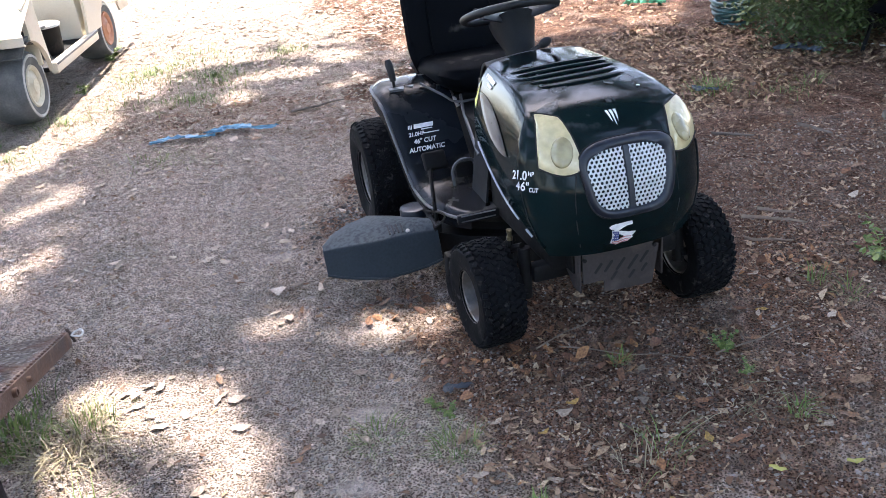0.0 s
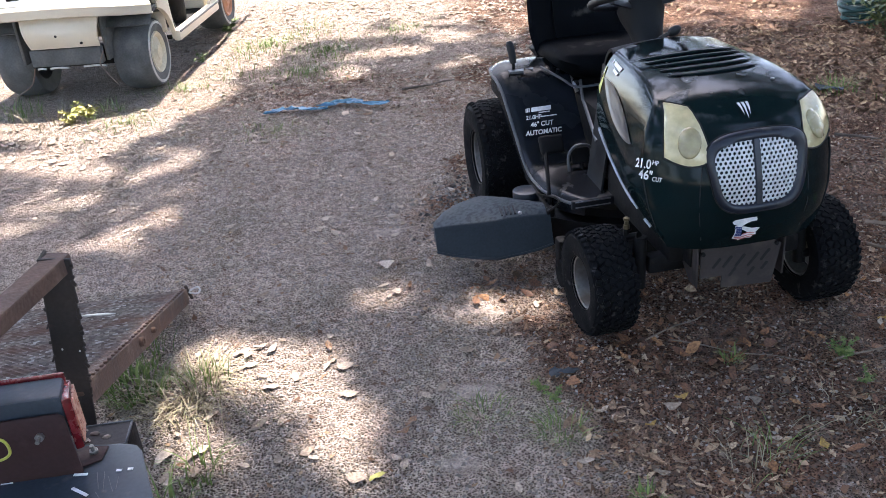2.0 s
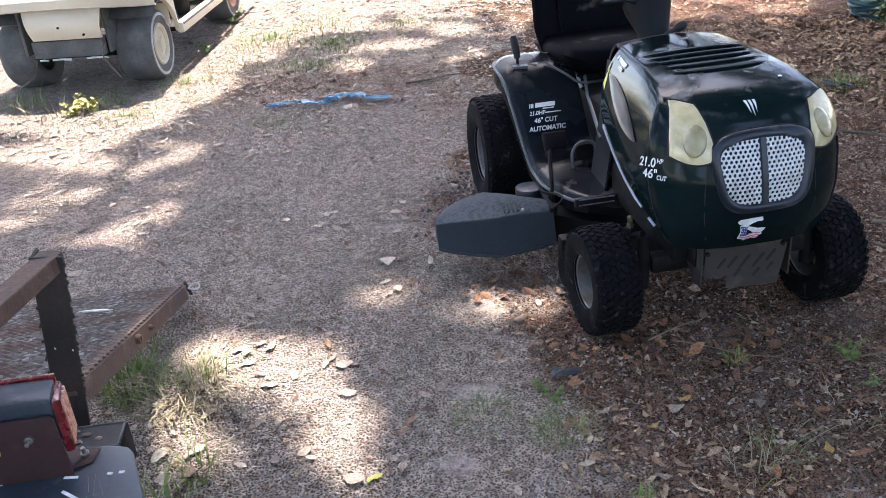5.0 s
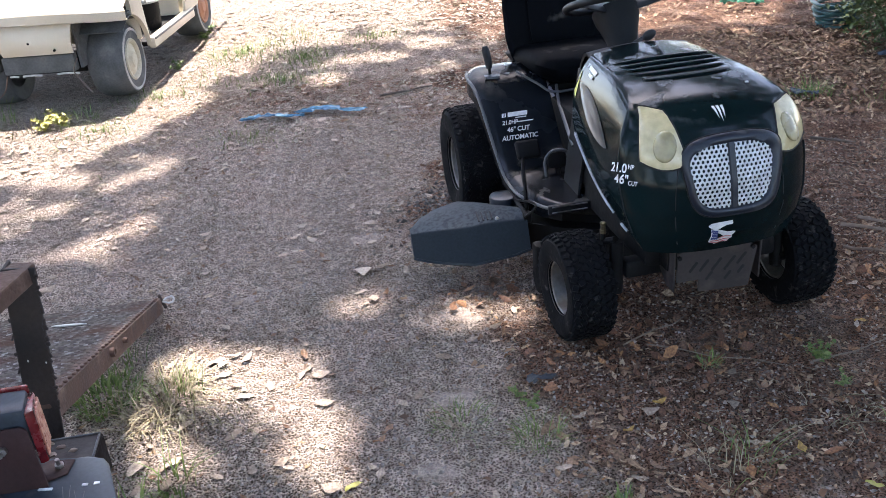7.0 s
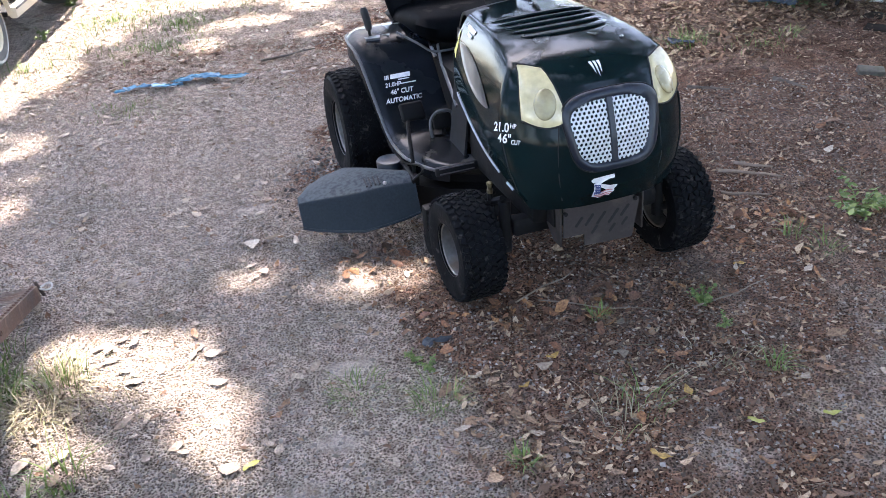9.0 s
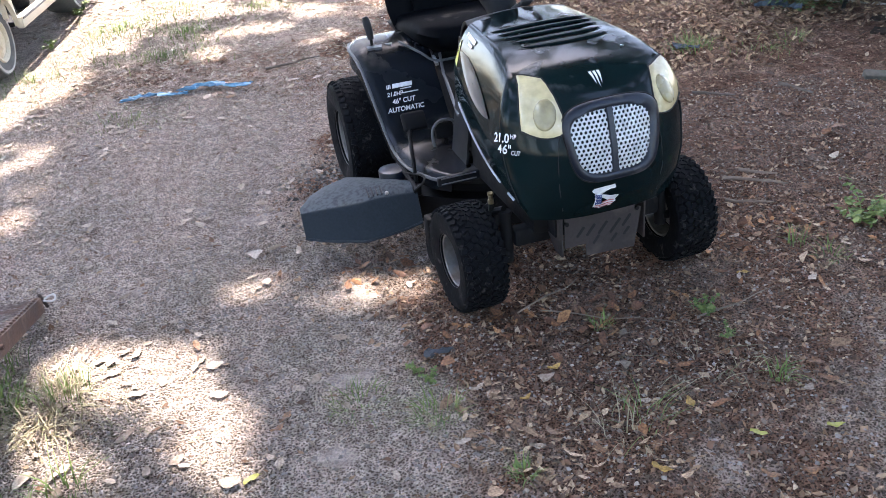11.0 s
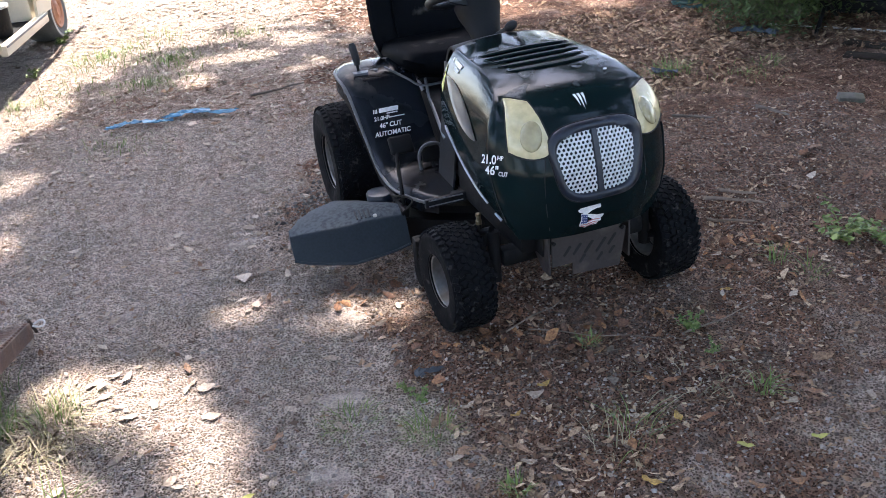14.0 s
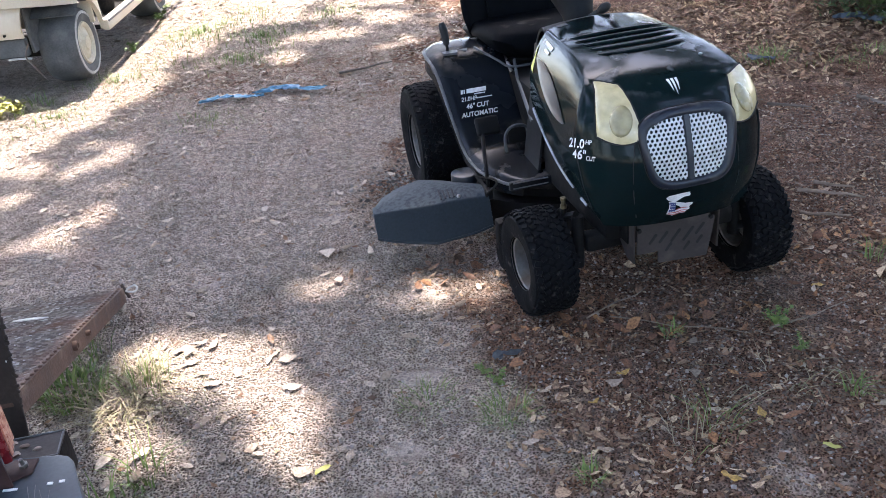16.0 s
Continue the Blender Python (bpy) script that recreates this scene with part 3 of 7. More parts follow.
    for cx, cy, rx, ry, a in near_ + away_:
        lit = np.maximum(lit, min(a, 1.0) * sstep(0.22, 0.58, max(a, 1.0) * np.exp(-(((x - cx) / (rx * 1.55)) ** 2 + ((y - cy) / (ry * 1.55)) ** 2)) * (1.0 + 0.22 * n2 + 0.28 * fleck)))
    return np.clip(lit, 0, 1)


oak = root("unseen_oak", pose(4.6, -3.4, 0), "unseen live oak whose leafy crown is set to shade the yard", "tree")
bm = bmesh.new()
trunk_pts = smooth_path([(0, 0, -0.2), (0.05, 0.02, 1.2), (-0.05, 0.1, 4.6), (-0.2, 0.3, 8.0)], 5)
tube(bm, trunk_pts, [0.55 - 0.25 * k / (len(trunk_pts) - 1) + 0.2 * math.exp(-k) for k in range(len(trunk_pts))], 16)
part("trunk", bm, M_BARK, oak)
for ex, ey in ((-3.5, 4.0), (-6.0, 2.2), (-4.2, 7.5), (-1.0, 8.0), (1.5, 6.0), (-7.5, 6.5), (-3.5, -1.5), (2.5, 0.5)):
    bm = bmesh.new()
    pts = smooth_path([(-0.2, 0.3, 7.6), (ex * 0.25, 0.6 + ey * 0.22, 9.8), (ex * 0.6, 2.5 + ey * 0.6, 11.6), (ex, 4.5 + ey, 12.8)], 5)
    tube(bm, pts, [0.2 - 0.17 * k / (len(pts) - 1) for k in range(len(pts))], 8)
    part("limb", bm, M_BARK, oak)


def leaf_cards(centres, length, width, rng_, tilt=0.9, vary=0.0):
    """Small pointed folded leaves at the given places; arrays for one mesh."""
    n = len(centres)
    a = rng_.uniform(0, 2 * np.pi, n)
    fwd = np.stack([np.cos(a), np.sin(a), rng_.uniform(-tilt, tilt, n)], -1)
    fwd /= np.linalg.norm(fwd, axis=1)[:, None]
    side = np.stack([-np.sin(a), np.cos(a), rng_.uniform(-tilt, tilt, n) * 0.7], -1)
    side -= fwd * (side * fwd).sum(1)[:, None]
    side /= np.linalg.norm(side, axis=1)[:, None]
    up = np.cross(fwd, side)
    ln = (length * rng_.uniform(0.6, 1.3, n) * np.exp(vary * np.clip(rng_.normal(0, 1, n), -2, 1.4)))[:, None]
    wd = ln * (width / length * rng_.uniform(0.6, 1.5, n))[:, None]
    curl = rng_.uniform(-0.12, 0.3, n)[:, None] * ln
    c = np.asarray(centres)
    pts = [c - fwd * ln * 0.5, c - fwd * ln * 0.15 - up * curl * 0.6, c + fwd * ln * 0.2 - up * curl * 0.6, c + fwd * ln * 0.5,
           c - fwd * ln * 0.2 + side * wd * 0.5, c + fwd * ln * 0.18 + side * wd * 0.42, c - fwd * ln * 0.2 - side * wd * 0.5, c + fwd * ln * 0.18 - side * wd * 0.42]
    verts = np.stack(pts, 1).reshape(-1, 3)
    base = np.arange(n)[:, None] * 8
    tris = np.concatenate([base + np.array(t) for t in ((0, 4, 1), (0, 1, 6), (4, 5, 2), (4, 2, 1), (1, 2, 7), (1, 7, 6), (5, 3, 2), (2, 3, 7))])
    return verts, tris


def kite_cards(centres, length, width, rng_, tilt=0.9, vary=0.0):
    """Small folded four-sided leaves or leaf fragments; arrays for one mesh."""
    n = len(centres)
    a = rng_.uniform(0, 2 * np.pi, n)
    fwd = np.stack([np.cos(a), np.sin(a), rng_.uniform(-tilt, tilt, n)], -1)
    side = np.stack([-np.sin(a), np.cos(a), rng_.uniform(-tilt, tilt, n) * 0.7], -1)
    ln = (length * rng_.uniform(0.6, 1.3, n) * np.exp(vary * np.clip(rng_.normal(0, 1, n), -2, 1.4)))[:, None]
    wd = ln * (width / length * rng_.uniform(0.7, 1.7, n))[:, None]
    c = np.asarray(centres)
    sag = np.array([0, 0, 1.0]) * rng_.uniform(0.0, 0.18, n)[:, None] * ln
    mid_ = rng_.uniform(-0.15, 0.2, n)[:, None]
    verts = np.stack([c - fwd * ln * 0.5, c - sag, c + fwd * ln * 0.5, c + fwd * ln * mid_ + side * wd * 0.5, c - fwd * ln * mid_ * 0.5 - side * wd * 0.5], 1).reshape(-1, 3)
    tris = np.concatenate([np.arange(n)[:, None] * 5 + np.array(t) for t in ((0, 1, 3), (1, 2, 3), (0, 4, 1), (1, 4, 2))])
    return verts, tris


def oval_leaves(centres, length, width, rng_, tilt=0.5, vary=0.0):
    """Dead oak leaves: rounded blades, creased at the midrib, curled and cupped; arrays for one mesh."""
    n = len(centres)
    a = rng_.uniform(0, 2 * np.pi, n)
    fwd = np.stack([np.cos(a), np.sin(a), rng_.uniform(-tilt, tilt, n)], -1)
    fwd /= np.linalg.norm(fwd, axis=1)[:, None]
    side = np.stack([-np.sin(a), np.cos(a), rng_.uniform(-tilt, tilt, n)], -1)
    side -= fwd * (side * fwd).sum(1)[:, None]
    side /= np.linalg.norm(side, axis=1)[:, None]
    up = np.cross(fwd, side)
    up *= np.sign(up[:, 2:3]) + (up[:, 2:3] == 0)
    ln = (length * rng_.uniform(0.65, 1.3, n) * np.exp(vary * np.clip(rng_.normal(0, 1, n), -2, 1.3)))[:, None]
    wd = ln * (width / length * rng_.uniform(0.75, 1.5, n))[:, None] * 0.5
    curl, cup = (rng_.uniform(-0.5, 0.7, n)[:, None] * ln * min(1.0, 0.3 + 1.4 * tilt)), rng_.uniform(-0.5, 0.4, n)[:, None]
    bend = rng_.uniform(-0.5, 0.5, n)[:, None]
    c = np.asarray(centres) + np.array([0, 0, 1.0]) * (0.004 + 0.07 * ln)

    def at_(u, w):
        wob = rng_.uniform(0.6, 1.3, n)[:, None]
        return c + fwd * ln * u + side * (wd * w * wob + bend * ln * u * u) + up * (curl * u * u + cup * wd * abs(w) * wob)

    pts = [at_(-0.5, 0), at_(-0.18, 0), at_(0.16, 0), at_(0.5, 0)]
    for sg_ in (1, -1):
        pts += [at_(-0.36, 0.48 * sg_), at_(-0.10, 0.92 * sg_), at_(0.14, 0.95 * sg_), at_(0.34, 0.52 * sg_)]
    verts = np.stack(pts, 1).reshape(-1, 3)
    one = []
    for b in (4, 8):
        half = [(0, b, 1), (b, b + 1, 1), (1, b + 1, 2), (b + 1, b + 2, 2), (2, b + 2, b + 3), (2, b + 3, 3)]
        one += half if b == 4 else [t[::-1] for t in half]
    tris = np.concatenate([np.arange(n)[:, None] * 12 + np.array(t) for t in one])
    return verts, tris


def card_mesh(name, verts, tris, mat_):
    m_ = bpy.data.meshes.new(name)
    m_.from_pydata(verts.tolist(), [], tris.tolist())
    m_.materials.append(mat_)
    return m_


# leaves stand in clumps, with gaps set where sun should reach the ground
seeds = np.stack([RNG.uniform(-5.0, 6.5, 58000), RNG.uniform(-5.0, 8.0, 58000)], -1)
keep = RNG.uniform(0.03, 1, len(seeds)) > sunlit(seeds[:, 0], seeds[:, 1]) * 1.04
seeds = seeds[keep]
hgt_ = 12.0 + 2.8 * RNG.random(len(seeds)) ** 1.5
spot = np.repeat(np.column_stack([seeds[:, 0] + TO_SUN.x / TO_SUN.z * hgt_, seeds[:, 1] + TO_SUN.y / TO_SUN.z * hgt_, hgt_]), 3, 0)
spot += RNG.normal(0, 0.038, spot.shape)
v_, t_ = kite_cards(spot - np.array([4.6, -3.4, 0]), 0.165, 0.108, RNG, 0.5)
# the rest of the crown, in looser and larger sprays, out to an uneven rim
ang = RNG.uniform(0, 2 * np.pi, 11000)
far_r = 11.5 * np.sqrt(RNG.random(11000)) * (1 + 0.12 * np.sin(3 * ang + 1) + 0.08 * np.sin(7 * ang) + 0.05 * np.sin(13 * ang + 2))
sx, sy = 1.2 + far_r * np.cos(ang), -2.2 + far_r * np.sin(ang)
out_ = ((sx < -4.6) | (sx > 6.1) | (sy < -4.6)) & (sy < 2.6 + 0.25 * np.abs(sx))
sx, sy = sx[out_], sy[out_]
hz = 12.0 + 2.8 * RNG.random(len(sx)) ** 1.5
rim_ = np.repeat(np.column_stack([sx + TO_SUN.x / TO_SUN.z * hz, sy + TO_SUN.y / TO_SUN.z * hz, hz]), 2, 0) + RNG.normal(0, 0.12, (2 * len(sx), 3))
# denser low sprays, added to darken the ground on the right
gx_, gy_ = RNG.uniform(0.35, 7.0, 7600), RNG.uniform(-4.5, 2.6, 7600)
ok = RNG.uniform(0.03, 1, 7600) > sunlit(gx_, gy_) * 1.04
gx_, gy_ = gx_[ok], gy_[ok]
hz = 9.5 + 2.0 * RNG.random(len(gx_))
rim_ = np.concatenate([rim_, np.repeat(np.column_stack([gx_ + TO_SUN.x / TO_SUN.z * hz, gy_ + TO_SUN.y / TO_SUN.z * hz, hz]), 2, 0) + RNG.normal(0, 0.05, (2 * len(gx_), 3))])
v2_, t2_ = kite_cards(rim_ - np.array([4.6, -3.4, 0]), 0.42, 0.26, RNG, 0.5)
v_, t_ = np.concatenate([v_, v2_]), np.concatenate([t_, t2_ + len(v_)])
crown = new("crown", card_mesh("crown", v_, t_, M_LEAF))
crown.parent = oak

# unseen woods added all round: the paint mirrors them and they block low sky
pts = []
for k in range(760):
    a = RNG.uniform(0, 2 * np.pi)
    r = RNG.uniform(15, 24)
    z0 = (19.0 if np.sin(a) > -0.2 else 17.0) * RNG.random() ** 0.9
    pts.append(np.array([r * np.cos(a), 3 + r * np.sin(a), z0 + 0.4]) + RNG.normal(0, 0.85, (42, 3)))
pts = np.concatenate(pts)
pts[:, 2] = np.abs(pts[:, 2])
v_, t_ = kite_cards(pts, 0.75, 0.46, RNG, 0.8)
tagged(new("unseen_woods", card_mesh("unseen_woods", v_, t_, M_LEAF)), "unseen ring of dense green woods added round the yard", "woods", kind="stuff")


# ---- the lawn tractor ----
TRACTOR = pose(0.045, 0, 0, 0, 0, 3)
tractor = root("lawn_tractor", TRACTOR, "black riding lawn tractor with yellowed headlights and mower deck", "lawn tractor")

ZS = [0.345, 0.40, 0.475, 0.56, 0.657, 0.705, 0.735, 0.762]
YC = [-0.145, -0.166, -0.174, -0.160, -0.128, -0.092, -0.056, 0.005]
WZ = [0.34, 0.40, 0.47, 0.55, 0.62, 0.68, 0.72, 0.745, 0.77]
WX = [0.226, 0.260, 0.281, 0.290, 0.287, 0.274, 0.254, 0.235, 0.205]


def half_width(z):
    return interp(z, WZ, WX)


def nose(x, z):
    return interp(z, ZS, YC) + 0.095 * (abs(x) / 0.27) ** 3.0


def cap(s, t, off=0.0):
    """The hood's front: s from side to side, t from the bottom to the crown."""
    z = 0.345 + t * (0.738 - 0.345 + 0.012 * s * s)
    x = s * half_width(z)
    p = Vector((x, nose(x, z), z))
    if off:
        e = 0.004
        q = Vector((x + e, nose(x + e, z), z)) - p
        r = Vector((x, nose(x, z + e), z + e)) - p
        n = q.cross(r).normalized()
        p += n * (off if n.y < 0 else -off)
    return p


def on_nose(x, z, off=0.0):
    e = 0.004
    p = Vector((x, nose(x, z), z))
    n = Vector((e, nose(x + e, z) - p.y, 0)).cross(Vector((0, nose(x, z + e) - p.y, e))).normalized()
    return p + n * (off if n.y < 0 else -off)


def hood_top(s, k, off=0.0):
    a = cap(s, 1)
    rear = Vector((s * 0.172, 0.515 - 0.02 * s * s, 0.800 - 0.016 * s * s))
    return Vector((a.x + (rear.x - a.x) * max(k, 0.0) ** 0.8, a.y + (rear.y - a.y) * k, a.z + (rear.z - a.z) * (1 - (1 - k) ** 4.2) + off))


def hood_side(sign, k, t, off=0.0):
    """The hood's flank: k from the front to the rear, t from the lower edge to the crease."""
    a = cap(sign, t)
    zr = 0.515 + t * (0.784 - 0.515)
    xr = sign * interp(zr, [0.515, 0.58, 0.66, 0.72, 0.76, 0.784], [0.243, 0.252, 0.246, 0.223, 0.195, 0.172])
    yr = 0.455 + 0.04 * t
    bulge = 0.016 * math.sin(math.pi * k) * math.sin(math.pi * min(1, 0.15 + 0.8 * t))
    p = Vector((a.x + (xr - a.x) * k + sign * (bulge * (1 - t ** 3) + off), a.y + (yr - a.y) * k, a.z + (zr - a.z) * k - 0.03 * math.sin(math.pi * k) * (1 - t)))
    top_line = hood_top(sign, k)
    a1 = cap(sign, 1)
    straight = Vector((a1.x + (sign * 0.172 - a1.x) * k, a1.y + (0.495 - a1.y) * k, a1.z + (0.784 - a1.z) * k))
    return p + (top_line - straight) * t ** 5


bm = bmesh.new()
sheet(bm, lambda s, t: cap(s, t), lin(-1, 1, 33), lin(0, 1, 25))
sheet(bm, lambda s, k: hood_top(s, k), lin(-1, 1, 33), lin(0, 1, 22))
for sg in (-1, 1):
    sheet(bm, lambda k, t: hood_side(sg, k, t), lin(0, 1, 22), lin(0, 1, 25))
bmesh.ops.remove_doubles(bm, verts=bm.verts[:], dist=0.0005)
bmesh.ops.recalc_face_normals(bm, faces=bm.faces[:])
bmesh.ops.solidify(bm, geom=bm.faces[:], thickness=0.004)
hood = part("hood", bm, M_PAINT, tractor, "glossy black-green moulded hood with pale mottling on top", 48)

# seams between the nose and the flanks
for sg in (-1, 1):
    bm = bmesh.new()
    tube(bm, [on_nose(sg * x, z, 0.0008) for x, z in ((0.152, 0.606), (0.163, 0.54), (0.165, 0.46), (0.152, 0.38))], 0.0016, 6)
    part("seam", bm, M_BLACK, hood)
    bm = bmesh.new()
    tube(bm, [hood_side(sg, 0.0, t, 0.0012) for t in lin(0.15, 0.62, 10)], 0.0016, 6)
    part("seam", bm, M_BLACK, hood)

# headlights: a lens that wraps the corner, with an oval lamp bowl
for sg in (-1, 1):
    light = root("headlight", Matrix(), "", "")
    light.parent = tractor
    for key in ("label", "category", "group", "kind"):
        if key in light:
            del light[key]

    edge_, low_, fall_ = (0.272, 0.018, 0.046) if sg > 0 else (0.247, 0.0, 0.030)

    def lens(u, w):
        zb = 0.615 - 0.016 * math.sin(min(1, u * 1.2) * math.pi) + 0.006 * u
        zt = 0.744 - low_ + 0.012 * u - 0.02 * max(0, u - 0.55) ** 1.5
        z = zb + (zt - zb) * w
        if u <= 0.8:
            x0 = 0.150 - 0.012 * (1 - w) + 0.012 * w * w * w
            x = x0 + (edge_ - fall_ * w ** 2 - x0) * u / 0.8
            p = on_nose(sg * x + 0.010, z, 0.005 * min(1, 8 * u, 8 * w + 0.3, 8 * (1 - w) + 0.3))
            return p
        x = edge_ - fall_ * w ** 2 + 0.006 * (u - 0.8) / 0.2
        return on_nose(sg * x + 0.010, z, 0.005 - 0.006 * (u - 0.8) / 0.2)

    bm = bmesh.new()
    sheet(bm, lens, lin(0, 1, 16), lin(0, 1, 12), 0.006)
    part("lens", bm, M_LENS, light, "yellowed cracked headlight lens", 50)
    bm = bmesh.new()
    bmesh.ops.create_uvsphere(bm, u_segments=24, v_segments=14, radius=1)
    c = on_nose(sg * 0.191 + 0.012, 0.664, 0.003)
    n = (on_nose(sg * 0.191 + 0.012, 0.664, 0.02) - c).normalized()
    mm = Matrix.Translation(c) @ n.to_track_quat("Z", "Y").to_matrix().to_4x4() @ Matrix.Diagonal((0.032, 0.046, 0.012, 1))
    bmesh.ops.transform(bm, matrix=mm, verts=bm.verts[:])
    part("bowl", bm, M_BULB, light, "hazy oval lamp bowl")
    bm = bmesh.new()
    rimline = [lens(u, 0) for u in lin(0, 1, 12)] + [lens(1, w) for w in lin(0.1, 1, 8)] + [lens(u, 1) for u in lin(0.92, 0, 10)] + [lens(0, w) for w in lin(0.9, 0.1, 7)]
    tube(bm, rimline, 0.0026, 6, closed=True)
    part("gasket", bm, M_BLACK, light)

# grille: a rounded shield frame, a centre bar and two perforated plates
def ring_point(a, w, h, zc, taper, power=4.0):
    ca, sa = math.cos(a), math.sin(a)
    x = math.copysign(abs(ca) ** (2 / power), ca)
    z = math.copysign(abs(sa) ** (2 / power), sa)
    return (x * w * (1 + taper * z), zc + z * h + 0.010 * (1 - x * x) * (z > 0))


grille = root("grille", Matrix(), "", "")
for key in ("label", "category"):
    if key in grille:
        del grille[key]
grille.parent = tractor
bm = bmesh.new()
rings = []
for w, h, off, dx in ((0.145, 0.106, 0.0015, 0.009), (0.141, 0.103, 0.009, 0.009), (0.130, 0.092, 0.012, 0.008), (0.119, 0.083, 0.009, 0.003), (0.114, 0.079, -0.004, 0.0)):
    ring = [ring_point(2 * math.pi * k / 64, w, h, 0.569, 0.13) for k in range(64)]
    rings.append([bm.verts.new(on_nose(x + dx, z, off)) for x, z in ring])
for a, b in zip(rings, rings[1:]):
    for k in range(64):
        bm.faces.new((a[k], a[(k + 1) % 64], b[(k + 1) % 64], b[k]))
part("surround", bm, M_GREY, grille, "charcoal plastic grille surround", 60)
bm = bmesh.new()
tube(bm, [on_nose(x + 0.009, z, 0.001) for x, z in (ring_point(2 * math.pi * k / 64, 0.1465, 0.1075, 0.569, 0.13) for k in range(64))], 0.0022, 6, closed=True)
part("gasket", bm, M_BLACK, grille)
bm = bmesh.new()
bar = [[bm.verts.new(on_nose(x, z, off)) for x, off in ((-0.011, 0.002), (-0.008, 0.010), (0.008, 0.010), (0.011, 0.002))] for z in lin(0.486, 0.660, 10)]
for a, b in zip(bar, bar[1:]):
    for k in range(3):
        bm.faces.new((a[k], a[k + 1], b[k + 1], b[k]))
part("centre_bar", bm, M_GREY, grille)
bm = bmesh.new()
g0 = [[bm.verts.new(on_nose(ring_point(a, w, w * 0.66, 0.565, 0.13)[0], ring_point(a, w, w * 0.66, 0.565, 0.13)[1], -0.012)) for a in lin(0, 2 * math.pi * 47 / 48, 48)] for w in (0.004, 0.06, 0.118)]
for a, b in zip(g0, g0[1:]):
    for k in range(48):
        bm.faces.new((a[k], a[(k + 1) % 48], b[(k + 1) % 48], b[k]))
part("backing", bm, M_BLACK, grille)
PITCH, HOLE = 0.0136, 0.0048
for sg in (-1, 1):
    bm = bmesh.new()
    for row in range(-8, 9):
        for colm in range(-1, 12):
            x = 0.0165 + (colm + (row % 2) * 0.5) * PITCH
            z = 0.572 + row * PITCH * 0.866
            nz = (z - 0.570) / 0.082
            lim = 0.114 * (1 + 0.13 * nz)
            if x < 0.008 or (abs(x) / (lim * 1.07)) ** 4 + abs(nz / 1.07) ** 4 > 1.0:
                continue
            out, inn, deep = [], [], []
            for k in range(12):
                a = 2 * math.pi * k / 12 + math.pi / 6
                r = PITCH / 2 / math.cos(((k % 2) * 2 - 1) * 0 + (math.pi / 6 if k % 2 == 0 else 0))
                out.append(bm.verts.new(on_nose(sg * (x + r * math.cos(a)), z + r * math.sin(a), 0.004)))
                inn.append(bm.verts.new(on_nose(sg * (x + HOLE * math.cos(a)), z + HOLE * math.sin(a), 0.004)))
                deep.append(bm.verts.new(on_nose(sg * (x + HOLE * math.cos(a)), z + HOLE * math.sin(a), -0.003)))
            for k in range(12):
                j = (k + 1) % 12
                bm.faces.new((out[k], out[j], inn[j], inn[k]))
                bm.faces.new((inn[k], inn[j], deep[j], deep[k]))
    bmesh.ops.remove_doubles(bm, verts=bm.verts[:], dist=0.0004)
    part("perforated_plate", bm, M_MESHPLATE, grille, "silver plate punched with round holes", 30)

# three white claw marks on the nose, in plain slashes
bm = bmesh.new()
for x0, tip in ((-0.019, -0.010), (-0.004, 0.0), (0.011, 0.010)):
    low = 0.698 if tip == 0 else 0.706
    rows_ = [[bm.verts.new(on_nose(-0.003 + 0.85 * (x0 + (tip + 0.002 - x0) * w + e * 0.0105 * (1 - w)), 0.742 + (low - 0.731) * w, 0.002)) for e in (0, 1)] for w in lin(0, 0.97, 7)]
    for a, b in zip(rows_, rows_[1:]):
        bm.faces.new((a[0], a[1], b[1], b[0]))
part("emblem", bm, M_WHITE, tractor, "three white slashes")

# patriotic decal under the grille: plain white, blue and red shapes
def decal(poly, off, mat_, par, label=""):
    b_ = bmesh.new()
    b_.faces.new([b_.verts.new(on_nose(x, z, off)) for x, z in poly])
    bmesh.ops.triangulate(b_, faces=b_.faces[:])
    return part("decal", b_, mat_, par, label)


flag = decal([(-0.0722, 0.4360), (-0.0642, 0.4422), (-0.0338, 0.4441), (-0.0000, 0.4447), (0.0028, 0.4360), (0.0011, 0.4316), (-0.0138, 0.4316), (-0.0281, 0.4266), (-0.0413, 0.4191), (-0.0527, 0.4216), (-0.0676, 0.4291)], 0.0016, M_WHITE, tractor, "torn flag sticker in white, blue and red")
decal([(-0.0527, 0.4228), (-0.0413, 0.4191), (-0.0281, 0.4153), (-0.0109, 0.4091), (0.0080, 0.4078), (0.0137, 0.4060), (0.0091, 0.3997), (0.0034, 0.3941), (0.0068, 0.3854), (-0.0035, 0.3791), (-0.0069, 0.3728), (-0.0252, 0.3753), (-0.0459, 0.3691), (-0.0493, 0.3741), (-0.0653, 0.3791), (-0.0608, 0.4016), (-0.0631, 0.4235)], 0.0016, M_WHITE, flag)
decal([(-0.0619, 0.4216), (-0.0413, 0.4166), (-0.0390, 0.3854), (-0.0596, 0.3866)], 0.0026, M_BLUE, flag)
decal([(-0.0596, 0.3847), (-0.0390, 0.3835), (-0.0195, 0.3878), (0.0005, 0.3854), (-0.0000, 0.3828), (-0.0195, 0.3841), (-0.0378, 0.3791), (-0.0596, 0.3810)], 0.0026, M_RED, flag)
decal([(-0.0631, 0.3791), (-0.0378, 0.3766), (-0.0195, 0.3810), (-0.0046, 0.3791), (-0.0058, 0.3766), (-0.0207, 0.3772), (-0.0378, 0.3728), (-0.0493, 0.3741)], 0.0028, M_RED, flag)
